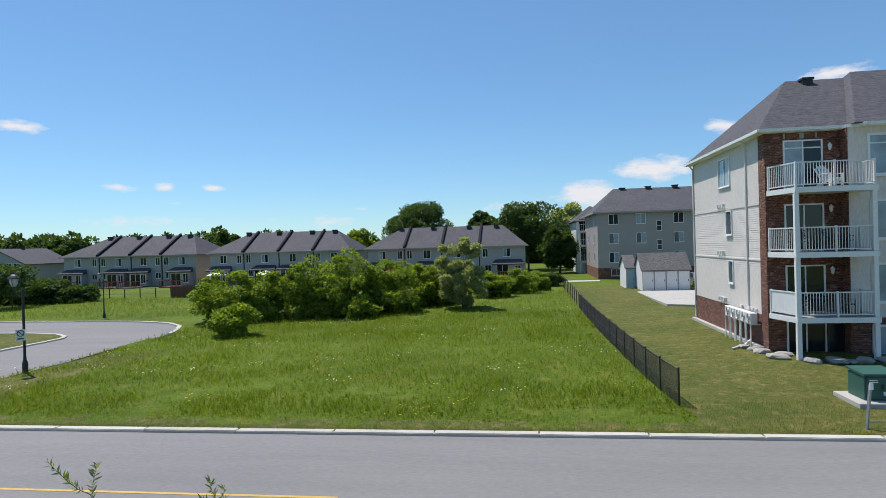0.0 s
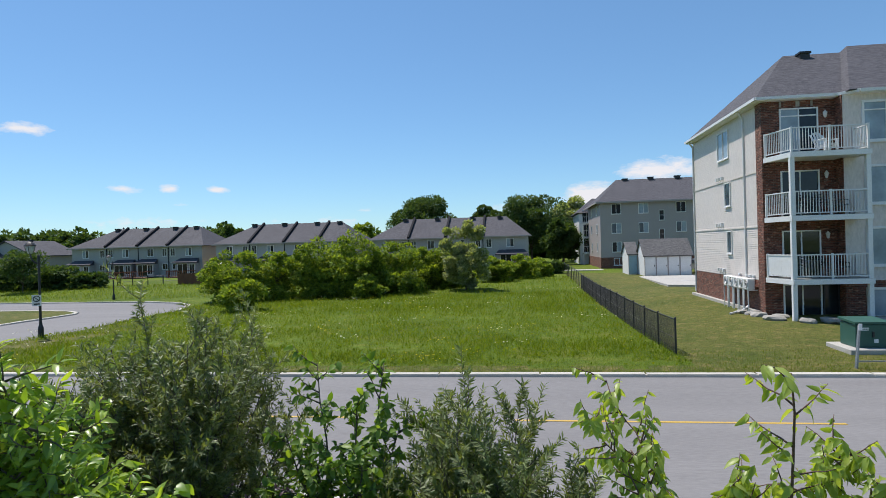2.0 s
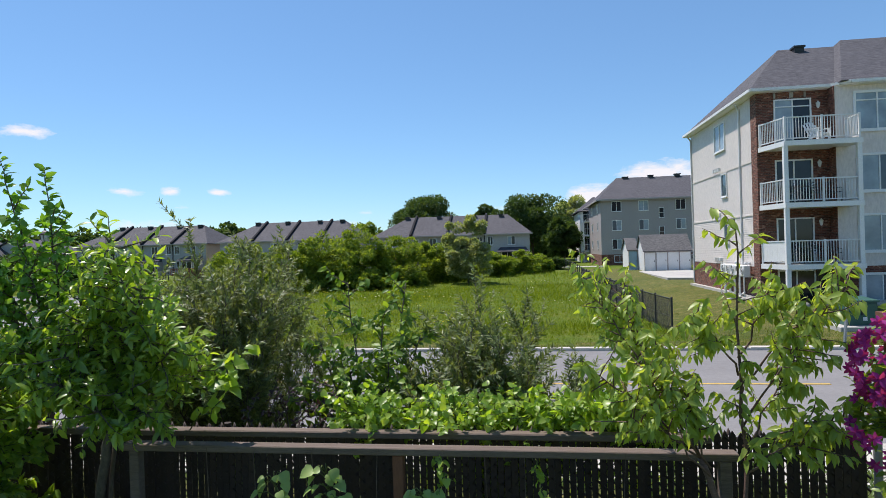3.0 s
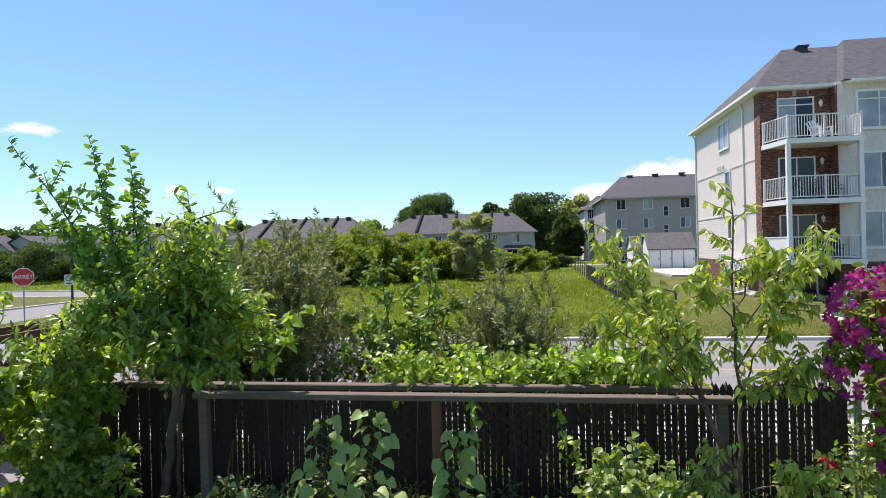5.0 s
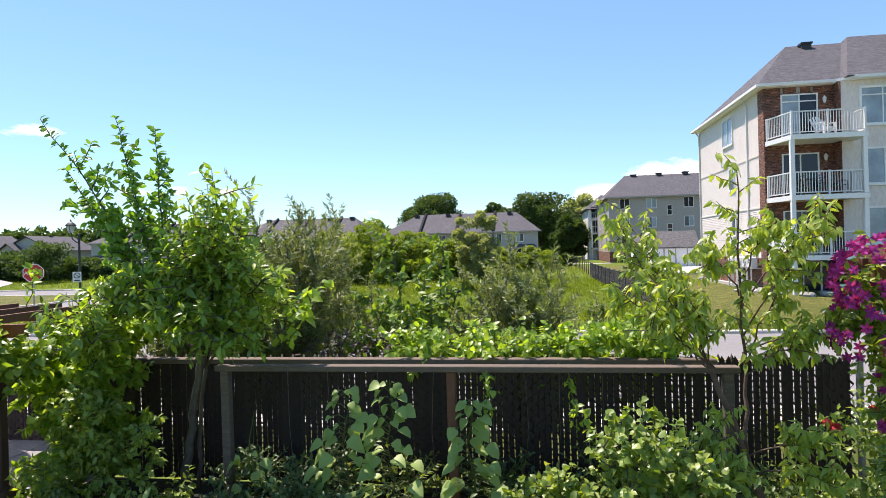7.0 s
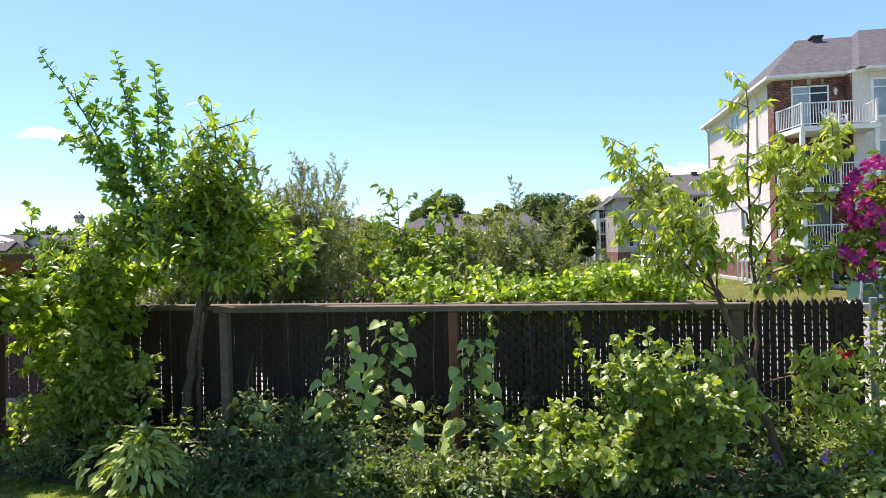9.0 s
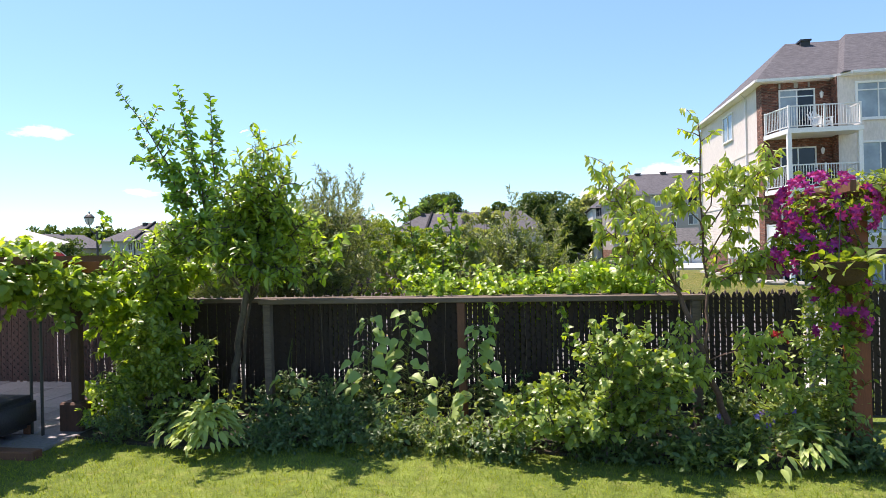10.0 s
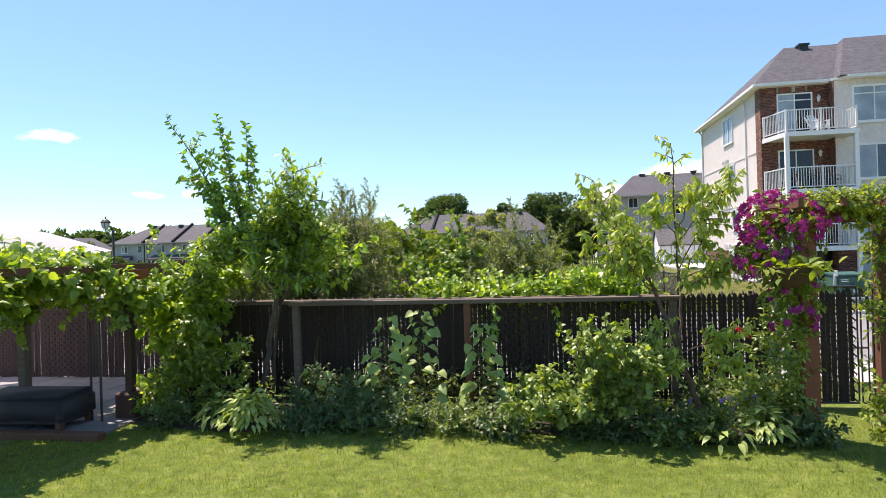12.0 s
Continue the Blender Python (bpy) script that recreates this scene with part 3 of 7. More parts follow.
    # hooded dryer vents in threes
    for y, z in ((33.85, 6.46), (34.0, 3.98), (33.9, 1.55)):
        for k in range(3):
            b = bmesh.new()
            c = y - 0.42 * k
            prism(b, [(10.44, c - 0.07), (10.58, c - 0.09), (10.58, c + 0.09), (10.44, c + 0.07)], z - 0.08, z + 0.1)
            wpart("wall_vent", b, M["white_metal"], base)
    for y in (30.6, 29.6, 29.2, 28.75):
        wpart("wall_vent", boxes((10.46, 10.58, y - 0.06, y + 0.06, 1.38, 1.52), bevel=0.015), M["white_metal"], base)
    # balconies
    deck = [(10.62, 27.47), (11.02, 25.62), (14.1, 25.62), (14.1, 26.84), (13.57, 26.84), (13.57, 27.47)]
    for z in (1.48, 4.13, 6.78):
        b = bmesh.new()
        prism(b, deck, z - 0.05, z)
        d = wpart("balcony", b, M["concrete"], base, "white-trimmed balcony with a white metal balustrade")
        b = bmesh.new()
        for (xa, ya), (xb, yb) in zip(deck[:4], deck[1:4]):
            beam(b, (xa, ya, z - 0.12), (xb, yb, z - 0.12), 0.06, 0.21)
        wpart("fascia", b, M["white_paint"], d)
        b = bmesh.new()
        prism(b, [(x * 0.99 + 0.12, y * 0.995 + 0.13) for x, y in deck], z - 0.2, z - 0.17)
        wpart("soffit", b, M["white_paint"], d)
        balustrade(base, (10.66, 27.4), (11.07, 25.7), z, panel=z < 2)
        balustrade(base, (11.07, 25.7), (14.03, 25.7), z, joined=True)
        balustrade(base, (14.03, 25.7), (14.03, 26.82), z, joined=True)
    for x in (11.07, 14.0):
        b = boxes((x - 0.09, x + 0.09, 25.64, 25.82, -0.5, 6.6), bevel=0.012)
        wpart("post", b, M["white_paint"], base)
    # dark glazed screens that close the terrace under the balconies
    for xa, ya, xb, yb in ((12.95, 27.4, 13.56, 27.4),):
        b = bmesh.new()
        beam(b, (xa, ya, 0.42), (xb, yb, 0.42), 0.03, 1.7)
        pane = wpart("glazed_screen", b, M["glass_dark"], base)
        b = bmesh.new()
        for q in ((xa, ya), (xb, yb)):
            beam(b, (q[0], q[1] - 0.02, -0.45), (q[0], q[1] - 0.02, 1.27), 0.05)
        wpart("screen_frame", b, M["black_metal"], pane)
    # patio doors and wall lanterns on the brick
    for z, h in ((6.82, 2.06), (4.17, 1.95), (1.52, 1.95), (-0.45, 1.55)):
        dw = wall_window(base, front, 11.37, z, 1.48, h, 2, "glass_dark", bar=0.86 if z > 6 else False, curtain=(0,) if z > 6 else 0, name="patio_door", sill=False)
        b = bmesh.new()
        x, zz = 13.15, z + 1.75
        lathe(b, [(0.02, -0.14), (0.06, -0.1), (0.085, 0.06), (0.1, 0.08), (0.03, 0.17), (0.01, 0.2)], 8, (x, 27.33, zz))
        beam(b, (x, 27.34, zz + 0.14), (x, 27.5, zz + 0.02), 0.025)
        wpart("wall_lantern", b, M["white_metal"], base)
    return base


apartment_near()


def heat_pump():
    """A wall-hung outdoor unit on two brackets: casing, round grille, fan, legs."""
    base = tagged(empty("heat_pump", (10.32, 31.6, 0.86)), "white outdoor heat pump unit hung on the brick base", "heat pump", "heat pumps on the wall")
    part("casing", boxes((-0.18, 0.12, -0.33, 0.33, 0.0, 0.5), bevel=0.02), M["white_metal"], base)
    b = bmesh.new()
    for r in (0.22, 0.17, 0.12, 0.07):
        ring = [(-0.195, -0.08 + r * math.cos(a), 0.25 + r * math.sin(a)) for a in np.linspace(0, math.tau, 17)]
        tube(b, ring, 0.008, 4, cap=False)
    part("fan_grille", b, M["white_metal"], base)
    b = bmesh.new()
    tube(b, [(-0.185, -0.08, 0.25), (-0.175, -0.08, 0.25)], 0.21, 20)
    part("fan_opening", b, M["black_metal"], base)
    for y in (-0.28, 0.28):
        b = bmesh.new()
        beam(b, (0.26, y, -0.03), (-0.2, y, -0.03), 0.04)
        beam(b, (-0.16, y, -1.2), (-0.16, y, -0.02), 0.045)
        part("bracket", b, M["white_metal"], base)
    return base


_hp = heat_pump()
for _y in (30.85, 30.12, 29.4, 28.72):
    copy_thing(_hp, pose(10.32, _y, 0.86))


def adirondack():
    base = tagged(empty("adirondack_chair", (12.75, 26.5, 6.78), 20), "white slatted garden armchair with a fanned back on the top balcony", "chair")
    for i in range(5):
        x = (i - 2) * 0.11
        b = bmesh.new()
        beam(b, (x, 0.2, 0.25), (x * 1.35, 0.48, 0.95 - 0.03 * abs(i - 2) ** 2), 0.09, 0.02, up=(0, 1, 0))
        part("back_slat", b, M["white_paint"], base)
    for i in range(5):
        part("seat_slat", boxes((-0.27, 0.27, -0.3 + i * 0.11, -0.21 + i * 0.11, 0.36 - i * 0.025, 0.38 - i * 0.025)), M["white_paint"], base)
    for x in (-0.3, 0.3):
        part("armrest", boxes((x - 0.07, x + 0.07, -0.35, 0.35, 0.54, 0.565), bevel=0.008), M["white_paint"], base)
        part("leg", boxes((x - 0.03, x + 0.03, -0.33, -0.24, 0.0, 0.54)), M["white_paint"], base)
        b = bmesh.new()
        beam(b, (x * 0.9, -0.3, 0.33), (x * 0.9, 0.5, 0.03), 0.03, 0.1)
        part("leg", b, M["white_paint"], base)


adirondack()


def patio_set(z, seed):
    rng = random.Random(seed)
    t = tagged(empty("patio_table", (12.0 + rng.uniform(-0.2, 0.2), 26.4, z)), "dark round metal table on a balcony", "table", "balcony tables")
    b = bmesh.new()
    lathe(b, [(0.42, 0.70), (0.43, 0.71), (0.43, 0.725), (0.42, 0.735)], 20)
    part("tabletop", b, M["black_metal"], t)
    for k in range(3):
        a = k * math.tau / 3
        b = bmesh.new()
        tube(b, [(0.3 * math.cos(a), 0.3 * math.sin(a), 0), (0.08 * math.cos(a), 0.08 * math.sin(a), 0.4), (0.25 * math.cos(a), 0.25 * math.sin(a), 0.7)], 0.014, 6)
        part("leg", b, M["black_metal"], t)
    for x, turn in ((11.5, -80), (12.75, 95), (13.4, 60)):
        c = tagged(empty("patio_chair", (x, 26.45 + rng.uniform(-0.1, 0.1), z), turn), "dark metal balcony chair with a slatted back", "chair", "balcony chairs")
        part("seat", boxes((-0.22, 0.22, -0.22, 0.22, 0.42, 0.45), bevel=0.01), M["black_metal"], c)
        b = bmesh.new()
        for s in (-0.2, 0.2):
            tube(b, [(s, 0.22, 0.0), (s, 0.21, 0.45), (s, 0.3, 0.92)], 0.013, 6)
            tube(b, [(s, -0.2, 0.0), (s, -0.2, 0.62), (s, 0.2, 0.65)], 0.013, 6)
        part("frame", b, M["black_metal"], c)
        for k in range(4):
            b = bmesh.new()
            beam(b, (-0.2, 0.235 + 0.017 * k, 0.55 + 0.11 * k), (0.2, 0.235 + 0.017 * k, 0.55 + 0.11 * k), 0.012, 0.06)
            part("back_slat", b, M["black_metal"], c)


patio_set(4.13, 3)
patio_set(1.48, 5)


def boulder(at, size, seed):
    rng = np.random.default_rng(seed)
    b = bmesh.new()
    bmesh.ops.create_icosphere(b, subdivisions=2, radius=1)
    for v in b.verts:
        k = 1 + 0.35 * noise.noise(v.co * 1.3 + Vector((seed * 3.1, 0, 0)))
        v.co = Vector((v.co.x * size[0] * k, v.co.y * size[1] * k, max(-0.5, min(0.62, v.co.z * 0.9)) * size[2] * k))
    o = obj("boulder", b, M["stone"])
    o.matrix_world = pose(*at, 0, 0, rng.uniform(0, 180))
    return tagged(o, "weathered flat grey boulder edging the lawn", "rock", "boulders round the terrace")


for _k, (_x, _y, _s) in enumerate(((9.9, 28.6, 0.32), (10.3, 28.0, 0.35), (10.2, 27.3, 0.42), (10.75, 26.6, 0.38), (10.4, 26.1, 0.45), (11.4, 25.4, 0.42), (12.3, 25.3, 0.52),
                                   (13.3, 25.3, 0.48), (14.3, 25.3, 0.5), (15.2, 25.4, 0.45), (10.05, 27.9, 0.28), (12.8, 25.15, 0.3))):
    boulder((_x, _y, ground_z(_x, _y) + 0.06), (_s, _s * 0.7, _s * 0.42), _k + 1)


def apartment_far():
    base = tagged(empty("apartment_building", (18, 90, -0.3)), "four-storey apartment building with grey siding and a dark hip roof", "building")
    wpart("wall", boxes((9.9, 30, 82, 98, -0.5, 8.5)), M["siding_grey"], base)
    front, left = pose(9.9, 82, 0), pose(9.9, 98, 0, 0, 0, -90)
    for q in ((9.87, 30.02, 81.97, 82.02, -0.5, 1.15), (9.87, 9.92, 82.03, 98, -0.5, 1.15)):
        wpart("brickwork", boxes(q), M["brickwork"], base)
    b = boxes((9.86, 30.03, 81.955, 82.0, 1.15, 1.27), (9.9, 30, 81.97, 82.0, 5.7, 5.76), (9.9, 30, 81.97, 82.0, 3.3, 3.36))
    wpart("trim", b, M["siding_grey"], base)
    b = bmesh.new()
    hip_roof(b, 9.4, 31, 81.5, 98.5, 8.55, 13.2, 27, 90, 12.2)
    wpart("roof", b, M["shingle"], base, "dark grey shingle hip roof")
    b = bmesh.new()
    for a, c in (((9.35, 81.45), (31, 81.45)), ((9.35, 98.5), (9.35, 81.45))):
        beam(b, (*a, 8.45), (*c, 8.45), 0.14, 0.2)
    wpart("gutter", b, M["siding_grey"], base)
    for z, k in ((6.95, 0), (4.4, 1), (1.9, 2)):
        for u, w in ((1.5, 1.15), (5.0, 1.15), (9.75, 1.15), (13.5, 1.15)):
            h = 1.25
            if k == 2 and u == 5.0:
                h = 0.62
            wall_window(base, front, u, z + (1.25 - h) * 0.3, w, h, 2, "glass" if (k + u) % 2 < 1 else "glass_dark", curtain=(1,) if k else (0, 1) if u == 5.0 else 0)
    for z in (5.95, 4.45 - 1.0):
        wall_window(base, front, 7.6, z, 0.55, 1.25, 1, "glass_dark", bar=0.5)
    wall_window(base, front, 1.7, 0.15, 1.3, 0.85, 2, "glass", curtain=(1,))
    for x, z in ((14.4, 12.1), (18.0, 12.2), (21.7, 12.25)):
        roof_vent(base, x, 89.7, z, 0.7)
    for z in (7.0, 4.5, 2.0):
        wall_window(base, left, 5, z, 0.7, 1.1, 1)
        wall_window(base, left, 12, z, 0.7, 1.1, 1)
    # the wing behind, with balconies
    wpart("wing", boxes((8.6, 12, 99, 112, -0.5, 7.9)), M["white_paint"], base, "pale siding wing with stacked balconies")
    b = bmesh.new()
    hip_roof(b, 8.1, 14, 98.4, 112.5, 8.0, 11.2, 11.6, 104, 10.6)
    wpart("roof", b, M["shingle"], base)
    for z in (1.6, 4.1, 6.4):
        b = boxes((8.9, 10.8, 97.2, 99, z - 0.18, z))
        d = wpart("balcony", b, M["white_paint"], base)
        balustrade(d, (8.95, 97.25), (10.75, 97.25), z, every=0.3)
        wall_window(base, pose(8.6, 99, 0), 0.5, z + 0.05, 1.3, 1.9, 2, "glass_dark", name="patio_door", sill=False)
    for x in (9.0, 10.7):
        wpart("post", boxes((x - 0.09, x + 0.09, 97.2, 97.38, -0.5, 6.4)), M["white_paint"], base)
    return base


apartment_far()


def garden_shed(x0, x1, y0, y1, z, eave, ridge, doors, label, door_mat):
    """A storage shed: walls, gabled roof with its ridge along x, plank doors."""
    base = tagged(empty("storage_shed", ((x0 + x1) / 2, (y0 + y1) / 2, z)), label, "shed")
    b = bmesh.new()
    ym = (y0 + y1) / 2
    ends = []
    for x in (x0, x1):
        ends.append([bm_v for bm_v in (b.verts.new((x, y0, z)), b.verts.new((x, y1, z)), b.verts.new((x, y1, eave)), b.verts.new((x, ym, ridge - 0.05)), b.verts.new((x, y0, eave)))])
    b.faces.new(ends[0])
    b.faces.new(ends[1][::-1])
    for i in range(5):
        j = (i + 1) % 5
        b.faces.new((ends[0][j], ends[0][i], ends[1][i], ends[1][j]))
    wpart("wall", b, M["white_paint"], base)
    b = bmesh.new()
    for s, yy in ((-1, y0 - 0.2), (1, y1 + 0.2)):
        low = eave - 0.1
        vs = [b.verts.new(p) for p in ((x0 - 0.15, yy, low), (x1 + 0.15, yy, low), (x1 + 0.15, ym, ridge), (x0 - 0.15, ym, ridge))]
        us = [b.verts.new(v.co + Vector((0, 0, 0.08))) for v in vs]
        b.faces.new(vs[::-1])
        b.faces.new(us)
        for i in range(4):
            b.faces.new((vs[i], vs[(i + 1) % 4], us[(i + 1) % 4], us[i]))
    wpart("roof", b, M["shingle_light"], base, "mottled grey-brown shingle roof")
    b = bmesh.new()
    box(b, x0 - 0.02, x1 + 0.02, y0 - 0.05, y0 - 0.01, eave - 0.15, eave - 0.02)
    w = (x1 - x0) / doors
    for i in range(doors + 1):
        c = x0 + i * w
        box(b, max(x0, c - 0.05), min(x1, c + 0.05), y0 - 0.05, y0 - 0.01, z, eave - 0.15)
    wpart("trim", b, M["siding_grey"], base)
    for i in range(doors):
        c = x0 + i * w
        d = wpart("door", boxes((c + 0.07, c + w - 0.07, y0 - 0.045, y0 - 0.005, z + 0.08, eave - 0.18)), door_mat, base)
        b = boxes((c + w - 0.2, c + w - 0.15, y0 - 0.08, y0 - 0.045, z + 0.95, z + 1.1))
        wpart("handle", b, M["black_metal"], d)
    return base


garden_shed(11.75, 16.3, 62.0, 66.0, -0.32, 1.75, 3.35, 4, "white storage shed with four doors and a mottled shingle roof", M["white_paint"])
garden_shed(10.75, 11.7, 65.5, 69.5, -0.32, 1.9, 3.1, 1, "small white shed with a pale blue door beside the larger one", surface("blue_door", (0.2, 0.33, 0.4), (0.26, 0.4, 0.48), 2, 30))


def parking_lot():
    b = bmesh.new()
    prism(b, [(10.9, 60.5), (11.0, 48.4), (13.0, 47.6), (40, 47.6), (40, 61.6), (12, 61.6)], -0.7, -0.245)
    tagged(obj("parking_lot", b, M["concrete"]), "pale concrete parking area beside the shed", "pavement", kind="structure")
    b = boxes((12.6, 14.8, 52.9, 53.05, -0.24, -0.235), (12.6, 15.5, 56.4, 56.55, -0.24, -0.235))
    tagged(obj("parking_line", b, M["white_line"]), "white painted parking bay lines", "road marking", kind="structure")
    b = bmesh.new()
    prism(b, [(-4, 77), (9.6, 77), (9.6, 79.5), (-4, 79.5)], -0.6, -0.24)
    tagged(obj("driveway", b, M["concrete"]), "pale concrete driveway behind the meadow", "road", kind="structure")


parking_lot()


def townhouse_block(x0, x1, cuts, z0, seed, end_mat="siding_blue", label=""):
    """Two-storey terrace: walls, hip roof with fire-wall ridges, windows, back doors with small roofs and decks."""
    rng = random.Random(seed)
    units = len(cuts) + 1
    Y, eave, ridge = 86.0, 4.45, 7.55
    base = tagged(empty("townhouse_terrace", ((x0 + x1) / 2, Y + 5, z0)), label, "terraced house", "townhouse terraces")
    wpart("wall", boxes((x0, x1 - 0.02, Y, Y + 11, z0 - 0.4, eave)), M["siding_blue"], base)
    wpart("end_wall", boxes((x1 - 0.02, x1 + 0.02, Y + 0.02, Y + 11, z0 - 0.4, eave)), M[end_mat], base)
    b = bmesh.new()
    hip_roof(b, x0 - 0.5, x1 + 0.5, Y - 0.5, Y + 11.5, eave, x0 + 4.2, x1 - 3.2, Y + 5.5, ridge)
    wpart("roof", b, M["shingle"], base, "dark grey shingle hip roof")
    b = bmesh.new()
    beam(b, (x0 - 0.5, Y - 0.52, eave - 0.03), (x1 + 0.5, Y - 0.52, eave - 0.03), 0.12, 0.16)
    wpart("gutter", b, M["siding_grey"], base)
    edges = [x0, *cuts, x1]
    front = pose(0, Y, 0)
    for x in cuts:
        b = bmesh.new()
        beam(b, (x, Y - 0.5, eave + 0.16), (x, Y + 5.5, ridge + 0.16), 0.3, 0.34)
        beam(b, (x, Y - 0.02, z0), (x, Y - 0.02, eave), 0.12)
        wpart("fire_wall", b, M["flashing"], base)
    for i, (a, c) in enumerate(zip(edges, edges[1:])):
        w, odd = c - a, i % 2
        vx = a + w * (0.75 if i == 0 else 0.35 if i == units - 1 else 0.66)
        roof_vent(base, vx, Y + 4.9, ridge - 0.12, 0.6)
        # upper windows: a wide and a narrow one, mirrored from house to house
        for u, ww in ((0.4, 0.95), (0.87, 0.66)):
            mid = a + (1 - u if odd else u) * w
            wall_window(base, front, mid - ww / 2, 2.98, ww, 1.1, 2, "glass_dark", curtain=(0,) if rng.random() < 0.3 else 0)
        small = a + (0.12 if odd else 0.8) * w
        wall_window(base, front, small, 0.95, 0.8, 0.8, 2, "glass_dark")
        # lean-to with its roof, glazed door and window
        c0 = a + (0.32 if odd else 0.05) * w
        c1 = c0 + 0.62 * w
        u = (c0 + 0.9 - a) / w
        b = bmesh.new()
        v = [b.verts.new(p) for p in ((c0 - 0.3, Y - 1.6, 1.95), (c1 + 0.3, Y - 1.6, 1.95), (c1 - 0.2, Y - 0.02, 2.55), (c0 + 0.2, Y - 0.02, 2.55), (c0 - 0.3, Y - 1.6, 1.82), (c1 + 0.3, Y - 1.6, 1.82), (c1 - 0.2, Y - 0.02, 1.82), (c0 + 0.2, Y - 0.02, 1.82))]
        for q in ((0, 1, 2, 3), (7, 6, 5, 4), (4, 5, 1, 0), (5, 6, 2, 1), (7, 4, 0, 3)):
            b.faces.new([v[k] for k in q])
        wpart("porch_roof", b, M["shingle"], base)
        wpart("porch", boxes((c0 + 0.1, c1 - 0.1, Y - 1.2, Y - 0.02, z0, 1.82)), M["siding_blue"], base)
        porch_front = pose(0, Y - 1.2, 0)
        wall_window(base, porch_front, c0 + 0.45, z0 + 0.6, 1.5, 1.75, 2, "glass_dark", name="patio_door", sill=False)
        wall_window(base, porch_front, c1 - 1.05, 0.3, 0.75, 1.3, 2, "glass_dark")
        # deck with rail
        c0 = a + u * w - 0.5 + rng.uniform(-0.3, 0.3)
        d = wpart("deck", boxes((c0, c0 + 3.0, Y - 4.2, Y - 1.2, z0, z0 + 0.55)), M["wood_brown"], base, "reddish wooden deck with a rail")
        b = bmesh.new()
        for k in range(11):
            beam(b, (c0 + 0.3 * k, Y - 4.15, z0 + 0.5), (c0 + 0.3 * k, Y - 4.15, z0 + 1.4), 0.07)
        beam(b, (c0, Y - 4.15, z0 + 1.4), (c0 + 3, Y - 4.15, z0 + 1.4), 0.09)
        beam(b, (c0, Y - 4.15, z0 + 1.4), (c0, Y - 1.2, z0 + 1.4), 0.09)
        beam(b, (c0 + 3, Y - 4.15, z0 + 1.4), (c0 + 3, Y - 1.2, z0 + 1.4), 0.09)
        wpart("rail", b, M["wood_red"], d)
    return base


townhouse_block(-71.0, -49.1, (-65.0, -59.65, -54.6), -0.7, 1, "siding_peach", "grey two-storey terraced houses with dark shingle roofs and wooden decks")
townhouse_block(-46.8, -25.3, (-41.4, -35.9, -30.6), -0.5, 2, "siding_blue", "grey two-storey terraced houses with dark shingle roofs and wooden decks")
townhouse_block(-22.4, 0.35, (-16.9, -11.5, -6.1), -0.4, 3, "siding_blue", "grey two-storey terraced houses half hidden behind the thicket")

